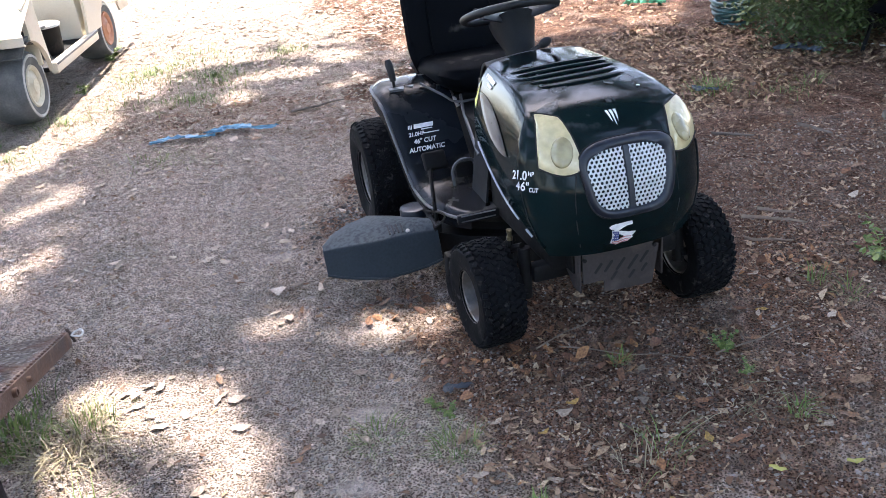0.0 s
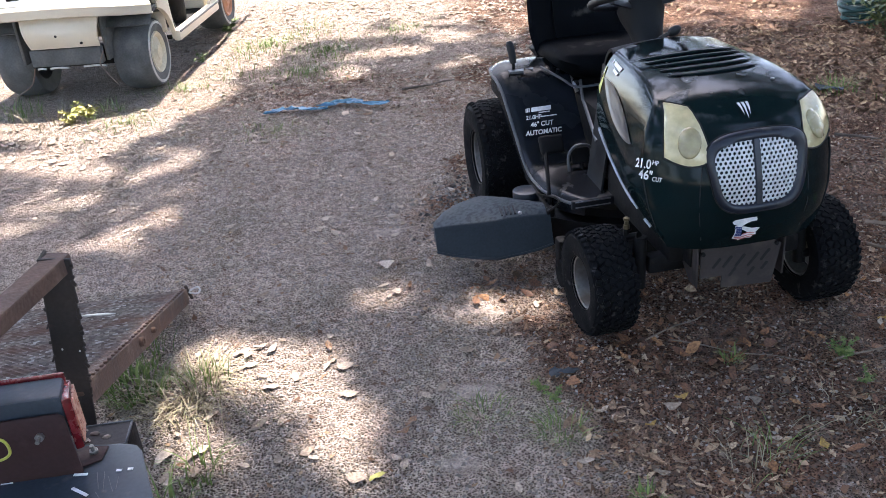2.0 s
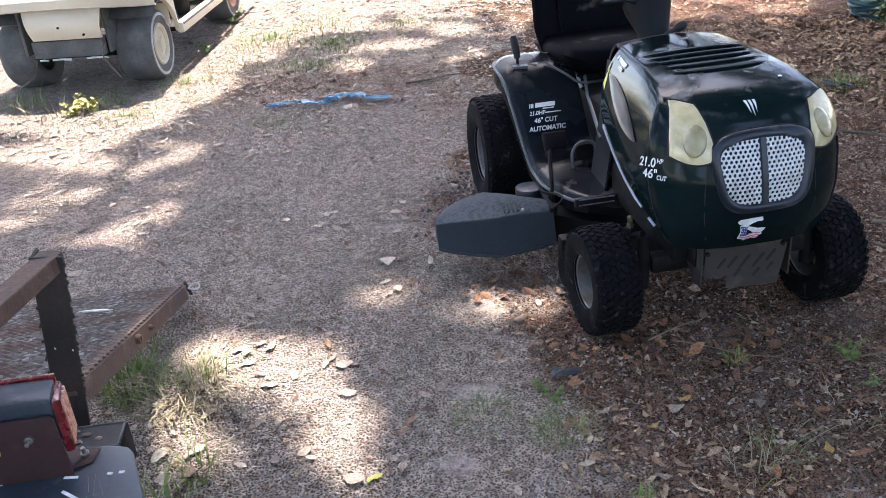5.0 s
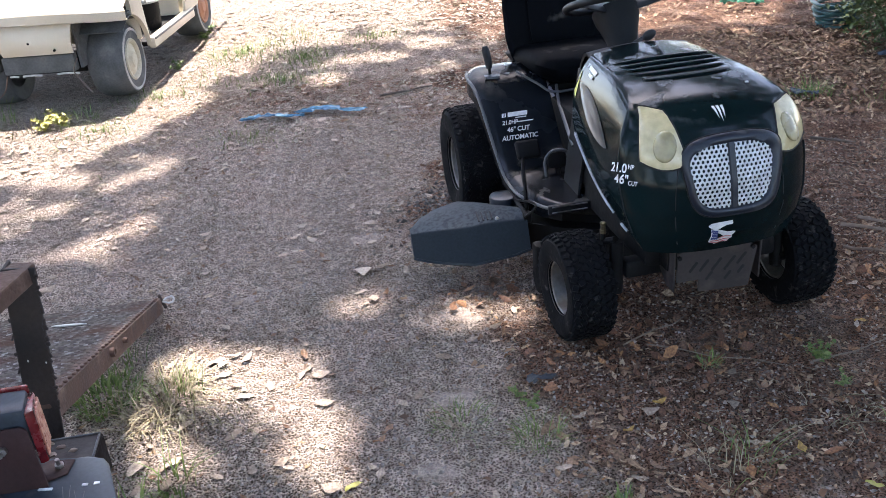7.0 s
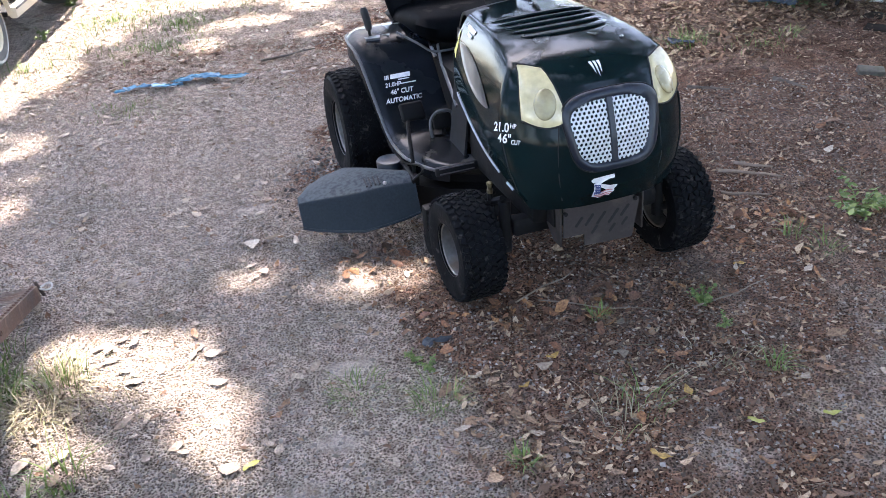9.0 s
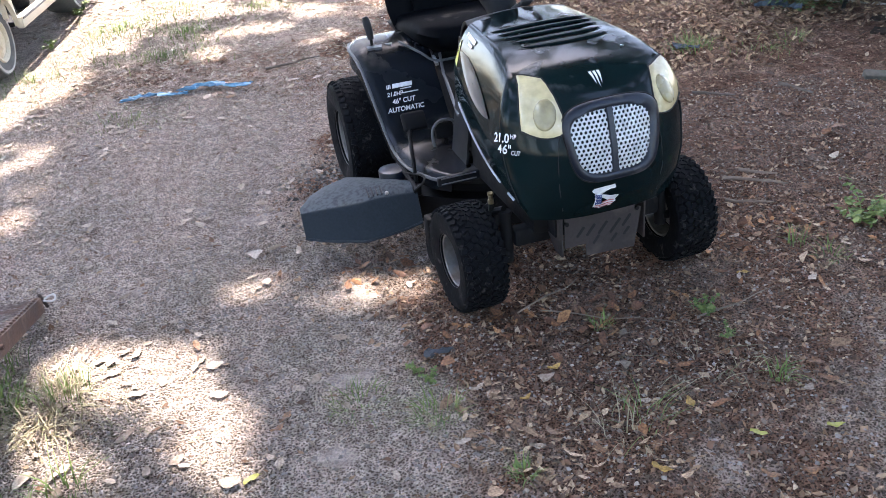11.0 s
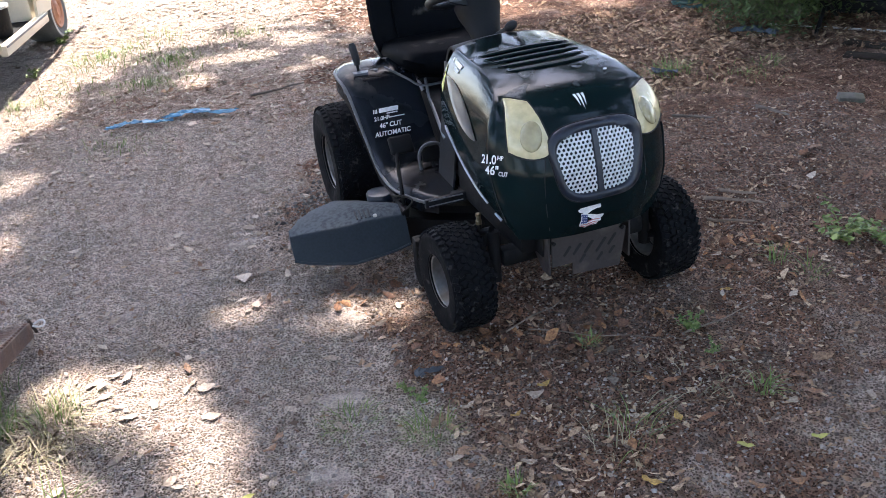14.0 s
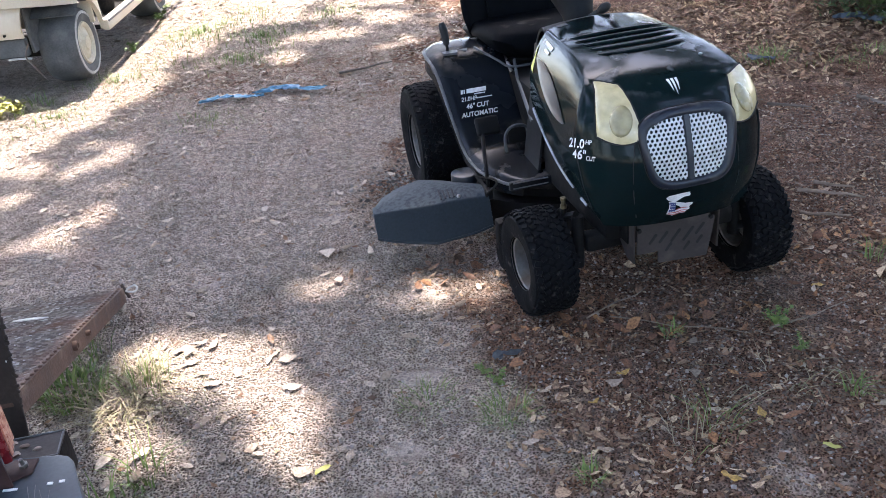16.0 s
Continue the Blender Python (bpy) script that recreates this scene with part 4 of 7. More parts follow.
decal([(-0.0367, 0.3941), (-0.0195, 0.3978), (0.0011, 0.3941), (-0.0000, 0.3916), (-0.0195, 0.3941), (-0.0367, 0.3903)], 0.0028, M_RED, flag)
for i in range(3):
    for j in range(4):
        x, z = [(-0.0573, 0.4153)][0]
        x, z = x + 0.0058 * i + 0.0012 * (j % 2), z - 0.0088 * j - 0.001 * i
        decal([(x - 0.0016, z), (x, z - 0.0017), (x + 0.0016, z), (x, z + 0.0017)], 0.0034, M_WHITE, flag)

# louvres in the top of the hood
for j in range(5):
    k = 0.335 + 0.082 * j
    wid = 0.68 + 0.045 * j
    sh = 0.03 * (j - 2)
    # a flat black strip gives the shade inside the opening
    bm = bmesh.new()
    sheet(bm, lambda s, w: hood_top(s, k + 0.040 * (w - 0.2) * (1 - abs(s / wid) ** 5) - 0.022 * (1 - (s / 0.75) ** 2), 0.0022 - 0.0005 * w), lin(-wid, wid, 20), lin(0, 1, 3))
    part("louvre_shade", bm, M_BLACK, hood)
    bm = bmesh.new()
    tube(bm, [hood_top(s, k - 0.012 - 0.022 * (1 - (s / 0.75) ** 2), 0.0025) for s in lin(-wid, wid, 20)], [0.0008 + 0.0034 * (1 - abs(2 * i / 19 - 1) ** 4) for i in range(20)], 6)
    part("louvre_lip", bm, M_PAINT, hood)
bm = bmesh.new()
tube(bm, [hood_top(0.62, 0.14, 0.001), hood_top(0.62, 0.14, 0.004)], 0.006, 10)
part("clip", bm, M_CHROME, hood)

# side recess (a pointed almond), silver stripes, flank lettering
for sg in (-1, 1):
    def almond(a, r):
        c, s_ = math.cos(a), math.sin(a)
        return hood_side(sg, 0.56 + 0.36 * r * c, 0.705 + 0.055 * r * c + 0.09 * r * s_ * abs(s_) ** 0.5, 0.0030 if r > 0.9 else 0.0015)
    bm = bmesh.new()
    rr_ = [[bm.verts.new(almond(a, r)) for a in lin(0, 2 * math.pi * 35 / 36, 36)] for r in (0.02, 0.5, 0.88, 0.95, 1.0)]
    for a, b in zip(rr_, rr_[1:]):
        for k in range(36):
            bm.faces.new((a[k], a[(k + 1) % 36], b[(k + 1) % 36], b[k]))
    part("side_vent", bm, M_ALMOND, hood, "smooth almond-shaped side panel", 60)
    for dt, k0, k1 in ((0.0, 0.99, 0.42), (0.055, 0.97, 0.30)):
        bm = bmesh.new()
        tube(bm, [hood_side(sg, k, 0.02 + dt + 0.06 * k * k, 0.003) for k in lin(k0, k1, 18)], 0.0025, 6, squash=0.6)
        part("stripe", bm, M_CHROME, hood, "thin silver stripe")
    bm = bmesh.new()
    tube(bm, [hood_side(sg, k, 0.03, 0.003) for k in lin(0.25, 0.17, 6)], 0.003, 6, squash=0.6)
    part("stripe", bm, M_CHROME, hood, "thin silver stripe")

def flank(sg, k, t, off=0.002):
    """A frame lying on the flank, its x axis running forward along the hood."""
    p = hood_side(sg, k, t, off)
    fwd = (hood_side(sg, k - 0.04, t, off) - hood_side(sg, k + 0.04, t, off)).normalized() * (-sg)
    up = (hood_side(sg, k, t + 0.06, off) - hood_side(sg, k, t - 0.06, off)).normalized()
    nrm = fwd.cross(up).normalized()
    up = nrm.cross(fwd)
    return Matrix((fwd, up, nrm)).transposed().to_4x4(), p


def corner(sg, d, z, off):
    """A point on the hood at height z, d metres round from the edge between nose and flank (backwards along the flank, or forwards where d is below 0)."""
    if d < 0:
        x = half_width(z) + d * 0.80
        return on_nose(sg * x, z, off)
    k = d / 0.53
    lo, hi = 0.0, 1.0
    for _ in range(14):
        t = (lo + hi) / 2
        lo, hi = (t, hi) if hood_side(sg, k, t).z < z else (lo, t)
    return hood_side(sg, k, lo, off)


def wrapped(text, size, sg, d0, z0, wide):
    """Lettering bent round the hood's corner, reading towards the nose."""
    cu = bpy.data.curves.new("writing", "FONT")
    cu.body, cu.size, cu.align_x, cu.align_y, cu.offset, cu.shear = text, size, "LEFT", "CENTER", size * 0.022, 0.25
    tmp = new("writing_curve", cu)
    me_ = bpy.data.meshes.new_from_object(tmp.evaluated_get(bpy.context.evaluated_depsgraph_get()))
    bpy.data.objects.remove(tmp)
    for v in me_.vertices:
        d = d0 - v.co.x * wide
        d *= 2.6 if d > 0 else 1.0
        v.co = corner(sg, d, z0 + v.co.y - 0.27 * max(d, 0.0), 0.0026)
    me_.materials.clear()
    me_.materials.append(M_WHITE)
    ob_ = new("lettering", me_)
    ob_.parent = hood
    ob_["label"] = "white lettering"


for text, size, d0, z0, wide in (("21.0", 0.036, 0.024, 0.597, 0.70), ("HP", 0.018, -0.0235, 0.604, 0.75), ("46\"", 0.036, 0.014, 0.566, 0.72), ("CUT", 0.018, -0.0215, 0.559, 0.7)):
    wrapped(text, size, -1, d0, z0, wide)
for sg in (-1, 1):
    mm, p = flank(sg, 0.80, 0.93, 0.003)
    for dx, dy, w, h in ((0.0, 0.0, 0.085, 0.014), (0.01, -0.018, 0.05, 0.010), (-0.055, 0.0, 0.012, 0.013)):
        bm = bmesh.new()
        slab(bm, [(-w / 2 + 0.004, -h / 2), (w / 2 - 0.004, -h / 2), (w / 2, h / 2), (-w / 2, h / 2)], 0, 0.0008, Matrix.Translation(p) @ mm @ Matrix.Translation((dx * (-sg), dy, 0)))
        part("print_bar", bm, M_WHITE, hood)
    # yellow-green reflection of sunlit leaves, laid on as a flat quad
    bm = bmesh.new()
    bm.faces.new([bm.verts.new(hood_side(sg, k, t, 0.003)) for k, t in ((0.985, 0.62), (0.985, 0.86), (0.955, 0.80), (0.93, 0.58))])
    part("overlay", bm, M_YELLOW, hood, "yellow-green reflection painted on the hood corner")

# dashboard behind the hood, steering column and wheel
bm = bmesh.new()
sheet(bm, lambda s, k: Vector((s * (0.18 - 0.02 * k), 0.50 + 0.16 * k, 0.792 - 0.014 * s * s - 0.10 * k * k + 0.012 * math.sin(k * 3))), lin(-1, 1, 14), lin(0, 1, 8), 0.01)
part("dash", bm, M_PLASTIC, tractor)
bm = bmesh.new()
sheet(bm, lambda s, k: Vector((math.copysign(min(1, abs(s) * 1.6), s) * (0.165 + 0.06 * k), 0.66 - 0.16 * max(0, abs(s) * 1.6 - 1) / 0.6, 0.70 - 0.42 * k)), lin(-1, 1, 18), lin(0, 1, 8), 0.008)
part("dash_panel", bm, M_PLASTIC, tractor)
bm = bmesh.new()
tube(bm, smooth_path([(0, 0.585, 0.66), (0, 0.64, 0.755), (0, 0.725, 0.865)], 4), [0.052, 0.052, 0.051, 0.050, 0.051, 0.056, 0.066, 0.078, 0.084], 20)
part("steering_column", bm, M_SHROUD, tractor)
wheel = root("steering_wheel", Matrix(), "", "")
for key in ("label", "category"):
    if key in wheel:
        del wheel[key]
wheel.parent = tractor
SW = pose(0, 0.735, 0.892, -20, 0, 0)
wheel.matrix_local = SW
bm = bmesh.new()
tube(bm, [(0.168 * math.cos(a), 0.168 * math.sin(a), 0) for a in lin(0, 2 * math.pi * 47 / 48, 48)], 0.0145, 12, closed=True)
part("rim", bm, M_PLASTIC, wheel, "worn grey-black steering rim")
for a in (90, 210, 330):
    bm = bmesh.new()
    c, s_ = math.cos(radians(a)), math.sin(radians(a))
    tube(bm, smooth_path([(0.02 * c, 0.02 * s_, -0.018), (0.09 * c, 0.09 * s_, -0.014), (0.166 * c, 0.166 * s_, 0)], 4), 0.034, 10, squash=0.35)
    part("spoke", bm, M_PLASTIC, wheel)
bm = bmesh.new()
lathe(bm, [(0.0, 0.012), (0.035, 0.010), (0.058, -0.002), (0.07, -0.03), (0.0, -0.035)], 24, pose(0, 0, -0.010, 0, -90, 0))
part("hub", bm, M_PLASTIC, wheel)
bm = bmesh.new()
tube(bm, [(0.005, 0.565, 0.785), (0.04, 0.56, 0.802)], 0.0075, 8, squash=0.6)
bmesh.ops.create_uvsphere(bm, u_segments=14, v_segments=10, radius=1.0, matrix=pose(0.056, 0.558, 0.808, 0, -24, 0) @ Matrix.Diagonal((0.026, 0.013, 0.017, 1)))
part("throttle_knob", bm, M_PLASTIC, tractor, "black throttle knob")

# fenders, footrests and tunnel: one pressed deck, built as two halves and a middle
PY = [0.44, 0.50, 0.62, 0.72, 0.78, 0.84, 0.90, 0.96, 1.00, 1.05, 1.10, 1.15, 1.19, 1.22, 1.245, 1.26]
PZ = [0.285, 0.285, 0.287, 0.292, 0.315, 0.375, 0.445, 0.515, 0.555, 0.583, 0.596, 0.602, 0.602, 0.598, 0.588, 0.57]


def fender(sg, x, i):
    y = PY[i]
    out = interp(y, [0.44, 0.55, 0.75, 0.95, 1.12, 1.18, 1.22, 1.245, 1.26], [0.30, 0.395, 0.413, 0.440, 0.460, 0.450, 0.420, 0.370, 0.30])
    xx = 0.17 + (out - 0.17) * x
    drop = 0.018 * max(0, (x - 0.86) / 0.14) ** 2
    return Vector((sg * xx, y - 0.035 * (1 - x) * (0.8 < y < 1.1) * 0, PZ[i] - drop))


for sg in (-1, 1):
    bm = bmesh.new()
    sheet(bm, lambda x, i: fender(sg, x, int(i)), [0, 0.2, 0.4, 0.6, 0.8, 0.88, 0.94, 1.0], list(range(len(PY))), 0.006)
    fen = part("fender", bm, M_FENDER, tractor, "dusty black fender and footrest pan", 40)
    bm = bmesh.new()
    lip = [fender(sg, 1.0, i) for i in range(len(PY))]
    # rolled lip, with a skirt over the wheel
    tube(bm, smooth_path([p + Vector((sg * 0.002, 0, -0.004)) for p in lip], 3), 0.0065, 8)
    part("lip", bm, M_EDGE, fen, "scuffed grey rolled edge")
    bm = bmesh.new()
    sheet(bm, lambda i, w: lip[int(i)] + Vector((sg * 0.004 * w, 0, -(0.012 + interp(PY[int(i)], [0.44, 0.8, 1.0, 1.2, 1.6], [0.03, 0.035, 0.05, 0.06, 0.05])) * w)), list(range(len(PY))), lin(0, 1, 4), 0.004)
    part("skirt", bm, M_FENDER, fen)
    bm = bmesh.new()
    box(bm, (sg * 0.275, 0.442, 0.272), (0.155, 0.018, 0.034), 0.005)
    pad = part("step_edge", bm, M_PLASTIC, fen)
    for dz in (0.012, -0.008):
        bm = bmesh.new()
        tube(bm, [(sg * 0.212, 0.4335, 0.272 + dz), (sg * 0.340, 0.4335, 0.272 + dz)], 0.0026, 6)
        part("bead", bm, M_CHROME, pad)
bm = bmesh.new()
box(bm, (0, 0.95, 0.40), (0.33, 0.60, 0.22), 0.03)
box(bm, (0, 1.28, 0.50), (0.33, 0.5, 0.16), 0.03)
part("tunnel", bm, M_CHASSIS, tractor)

# writing on the pan under the seat: brand as bars, the rest lettered
PANEL = Matrix.Translation((-0.330, 0.892, 0.446)) @ pose(0, 0, 0, 49, 0, 0) @ Matrix.Diagonal((0.74, 0.80, 1, 1))
for text, size, x, y in (("21.0HP", 0.028, -0.036, 0.004), ("46\" CUT", 0.033, 0.0, -0.034), ("AUTOMATIC", 0.033, 0.0, -0.075)):
    letters(text, size, 0.0006, M_WHITE, tractor, PANEL @ Matrix.Translation((x, y, 0.009)), "white lettering")
for x, y, w, h, sk in ((0.012, 0.044, 0.105, 0.022, 0.006), (-0.052, 0.043, 0.005, 0.02, 0.004), (-0.060, 0.043, 0.005, 0.02, 0.004), (-0.068, 0.043, 0.005, 0.02, 0.004), (0.047, 0.003, 0.085, 0.005, 0.0), (0.028, 0.025, 0.06, 0.005, 0.0)):
    bm = bmesh.new()
    slab(bm, [(x - w / 2, y - h / 2), (x + w / 2, y - h / 2), (x + w / 2 + sk, y + h / 2), (x - w / 2 + sk, y + h / 2)], 0.008, 0.0092, PANEL)
    part("print_bar", bm, M_WHITE, tractor)

# lift lever in its notched gate
bm = bmesh.new()
slab(bm, [(-0.40, 1.055), (-0.345, 1.05), (-0.335, 1.09), (-0.305, 1.06), (-0.295, 1.085), (-0.32, 1.12), (-0.335, 1.15), (-0.40, 1.15)], 0.580, 0.5925)
part("lever_gate", bm, M_EDGE, tractor, "scratched grey lever gate")
bm = bmesh.new()
tube(bm, [(-0.372, 1.09, 0.57), (-0.375, 1.098, 0.63)], 0.006, 8)
lv = part("lever", bm, M_CHASSIS, tractor)
bm = bmesh.new()
tube(bm, smooth_path([(-0.374, 1.096, 0.615), (-0.377, 1.102, 0.65), (-0.384, 1.112, 0.70)], 4), [0.012, 0.013, 0.014, 0.0145, 0.015, 0.015, 0.0155, 0.015, 0.010], 12)
part("grip", bm, M_PLASTIC, lv, "black rubber lever grip")

# seat
seat = root("seat", Matrix(), "", "")
for key in ("label", "category"):
    if key in seat:
        del seat[key]
seat.parent = tractor


def pillow(bm_, f, nu, nv, thick):
    """A padded closed shape: f(u, v) gives the middle surface and its normal's way; u, v from -1 to 1."""
    front, back = [], []
    for sgn, rows in ((1, front), (-1, back)):
        for i in range(nu):
            u = -1 + 2 * i / (nu - 1)
            rows.append([])
            for j in range(nv):
                v = -1 + 2 * j / (nv - 1)
                puff = thick * max(0.0, (1 - abs(u) ** 3.4)) ** 0.45 * max(0.0, (1 - abs(v) ** 4)) ** 0.45
                p, n = f(u, v)
                rows[-1].append(bm_.verts.new(p + n * puff * sgn))
    for rows in (front, back):
        for i in range(nu - 1):
            for j in range(nv - 1):
                bm_.faces.new((rows[i][j], rows[i + 1][j], rows[i + 1][j + 1], rows[i][j + 1]))
    bmesh.ops.remove_doubles(bm_, verts=bm_.verts[:], dist=0.0004)


def cushion(u, v):
    corner_ = 1 - 0.12 * v * v * (v < 0)
    return Vector((0.235 * u * corner_, 1.155 + 0.235 * v + 0.05 * u * u * (v < 0), 0.585 + 0.03 * abs(u) ** 3 - 0.02 * v)), Vector((0, 0, 1))


def rest(u, v):
    w = (v + 1) / 2
    wid = 0.262 - 0.02 * w - 0.03 * max(0, (w - 0.75) / 0.25) ** 2 - 0.045 * max(0, (0.3 - w) / 0.3) ** 2
    return Vector((wid * u, 1.36 + 0.15 * w - 0.135 * abs(u) ** 2.4 * (1 - 0.3 * w), 0.56 + 0.50 * w)), Vector((0.35 * u, -0.92, 0.25)).normalized()


def backrest(u, w):
    p, n = rest(u, 2 * w - 1)
    return p + n * 0.060


bm = bmesh.new()
pillow(bm, cushion, 25, 21, 0.068)
part("cushion", bm, M_SEAT, seat, "", 60)
bm = bmesh.new()
pillow(bm, rest, 25, 25, 0.060)
part("backrest", bm, M_SEAT, seat, "high black vinyl backrest", 60)
for u in (-0.5, 0.5):
    bm = bmesh.new()
    tube(bm, [backrest(u, w) + Vector((0, -0.003, 0)) for w in lin(0.05, 0.9, 14)], 0.0035, 6)
    part("stitching", bm, M_SEAT, seat)
bm = bmesh.new()
box(bm, (0, 1.17, 0.53), (0.33, 0.34, 0.03), 0.008)
part("seat_pan", bm, M_CHASSIS, seat)
for sg in (-1, 1):
    bm = bmesh.new()
    tube(bm, smooth_path([(sg * 0.15, 0.98, 0.50), (sg * 0.16, 1.03, 0.545), (sg * 0.16, 1.2, 0.552)], 4), 0.008, 8)
    part("seat_bracket", bm, M_CHROME, seat)
bm = bmesh.new()
tube(bm, smooth_path([(-0.275, 1.06, 0.598), (-0.21, 0.985, 0.56), (-0.16, 0.955, 0.53), (-0.05, 0.95, 0.53), (0.16, 0.955, 0.53)], 4), 0.005, 8)
part("trim_wire", bm, M_EDGE, tractor, "thin bright edge below the seat")

# control rod, pedals
bm = bmesh.new()
tube(bm, [(-0.135, 0.99, 0.545), (-0.155, 0.90, 0.50), (-0.205, 0.60, 0.435)], 0.0075, 8, squash=0.5)
part("control_rod", bm, M_EDGE, tractor, "flat grey control rod")
pedal = root("pedal", Matrix(), "", "")
for key in ("label", "category"):
    if key in pedal:
        del pedal[key]
pedal.parent = tractor
bm = bmesh.new()
tube(bm, smooth_path([(-0.40, 0.545, 0.24), (-0.398, 0.56, 0.30), (-0.375, 0.66, 0.375), (-0.36, 0.69, 0.40)], 5), 0.0075, 8)
part("arm", bm, M_CHASSIS, pedal)
bm = bmesh.new()
box(bm, (-0.345, 0.695, 0.41), (0.09, 0.022, 0.07), 0.0105, pose(0, 0, 0, -35, 0, 0), 3)
part("pad", bm, M_CHASSIS, pedal)
bm = bmesh.new()
tube(bm, smooth_path([(-0.275, 0.70, 0.285), (-0.272, 0.72, 0.345), (-0.24, 0.73, 0.375), (-0.19, 0.73, 0.37), (-0.175, 0.72, 0.33)], 5), 0.006, 8)
part("pedal_guard", bm, M_EDGE, tractor)
bm = bmesh.new()
box(bm, (-0.222, 0.735, 0.335), (0.075, 0.02, 0.06), 0.01, pose(0, 0, 0, -30, 0, 0))
part("brake_pad", bm, M_CHASSIS, tractor)
bm = bmesh.new()
tube(bm, [(-0.222, 0.73, 0.31), (-0.222, 0.70, 0.285)], 0.007, 8)
part("brake_stem", bm, M_CHASSIS, tractor)


# wheels: turf tyres with lugs, dished rims
def wheel_of(name, R, W, rim_r, m, lugs, rows, label):
    """Axis along x; the outside is at -x."""
    w = root(name, Matrix(), "", "")
    for key in ("label", "category"):
        if key in w:
            del w[key]
    w.parent = tractor
    w.matrix_local = m
    h = W / 2
    bm = bmesh.new()
    lathe(bm, [(rim_r, -h * 0.72), (rim_r * 1.06, -h * 0.86), (rim_r + (R - rim_r) * 0.45, -h * 1.0), (rim_r + (R - rim_r) * 0.78, -h * 0.96), (R * 0.955, -h * 0.80), (R * 0.985, -h * 0.45), (R * 0.99, 0),
               (R * 0.985, h * 0.45), (R * 0.955, h * 0.80), (rim_r + (R - rim_r) * 0.78, h * 0.96), (rim_r + (R - rim_r) * 0.45, h * 1.0), (rim_r * 1.06, h * 0.86), (rim_r, h * 0.72)], 56, closed=True)
    bl = bmesh.new()
    for j in range(rows):
        xx = (j - (rows - 1) / 2) / ((rows - 1) / 2) * h * 0.80
        for k in range(lugs):
            a = 2 * math.pi * (k + 0.5 * (j % 2)) / lugs
            rr = R * (0.985 if abs(xx) < h * 0.6 else 0.962)
            mm = Matrix.Rotation(a, 4, "X") @ Matrix.Translation((xx, 0, rr)) @ Matrix.Rotation(radians(24 if j % 2 else -24), 4, "Z") @ Matrix.Rotation(math.copysign(radians(22), xx) if abs(xx) > h * 0.6 else 0, 4, "Y")
            got = bmesh.ops.create_cube(bl, size=1)["verts"]
            lx, ly, lz = W / rows * 0.92, 2 * math.pi * R / lugs * 0.74, 0.0075
            for v in got:
                s_ = 0.82 if v.co.z > 0 else 1
                v.co = mm @ Vector((v.co.x * lx * s_, v.co.y * ly * s_, v.co.z * lz))
    tagged(part("tread", bl, M_RUBBER, w, "worn block tread", 35), kind="stuff")
    part("tyre", bm, M_RUBBER, w, label, 35)
    bm = bmesh.new()
    lathe(bm, [(rim_r * 1.03, -h * 0.84), (rim_r * 1.05, -h * 0.76), (rim_r * 0.95, -h * 0.70), (rim_r * 0.91, -h * 0.35), (rim_r * 0.87, -h * 0.05), (rim_r * 0.74, h * 0.02), (rim_r * 0.50, -h * 0.06), (rim_r * 0.38, -h * 0.02), (rim_r * 0.30, -h * 0.26), (0.0, -h * 0.28)], 40)
    lathe(bm, [(rim_r * 1.03, h * 0.84), (rim_r * 1.05, h * 0.76), (rim_r * 0.95, h * 0.70), (rim_r * 0.88, h * 0.3), (rim_r * 0.80, h * 0.06)], 40)
    part("rim", bm, M_RIM, w, "dull silver steel rim", 40)
    bm = bmesh.new()
    lathe(bm, [(0.0, -h * 0.42), (rim_r * 0.16, -h * 0.40), (rim_r * 0.17, -h * 0.2)], 16)
    part("hub_cap", bm, M_CHASSIS, w)
    return w


for sg in (-1, 1):
    side = Matrix.Rotation(math.pi, 4, "Z") if sg > 0 else Matrix()
    wheel_of("front_wheel", 0.172, 0.148, 0.084, pose(sg * (0.378 if sg < 0 else 0.350), 0.085, 0.171 if sg < 0 else 0.164) @ pose(0, 0, 0, 0, 0, 2) @ side, 40, 7, "worn turf tyre caked with dust")
    wheel_of("rear_wheel", 0.238, 0.215, 0.110, pose(sg * 0.432, 1.21, 0.196) @ side, 48, 9, "wide turf tyre sunk in dirt")

# front axle, frame, bumper plate with slots
bm = bmesh.new()
box(bm, (0, 0.02, 0.24), (0.50, 0.05, 0.06), 0.012)
for sg in (-1, 1):
    tube(bm, [(sg * 0.27, 0.02, 0.16), (sg * 0.265, 0.03, 0.33)], 0.02, 12)
    tube(bm, [(sg * 0.27, 0.01, 0.19), (sg * 0.36, 0.01, 0.19)], 0.014, 10)
part("front_axle", bm, M_CHASSIS, tractor)
bm = bmesh.new()
for sg in (-1, 1):
    box(bm, (sg * 0.145, 0.55, 0.30), (0.006, 1.25, 0.09), 0.002, seg=1)
box(bm, (0, 0.25, 0.32), (0.40, 0.55, 0.16), 0.03)
part("frame", bm, M_CHASSIS, tractor)
for sg in (-1, 1):
    bm = bmesh.new()
    tube(bm, smooth_path([(sg * 0.25, 0.16, 0.30), (sg * 0.31, 0.12, 0.29), (sg * 0.27, 0.03, 0.335)], 5), 0.012, 8)
    part("steering_link", bm, M_CHASSIS, tractor)
bm = bmesh.new()
tube(bm, [(-0.295, 0.07, 0.26), (-0.295, 0.07, 0.345)], 0.009, 10)
fit_ = part("spindle", bm, M_CHASSIS, tractor)
bm = bmesh.new()
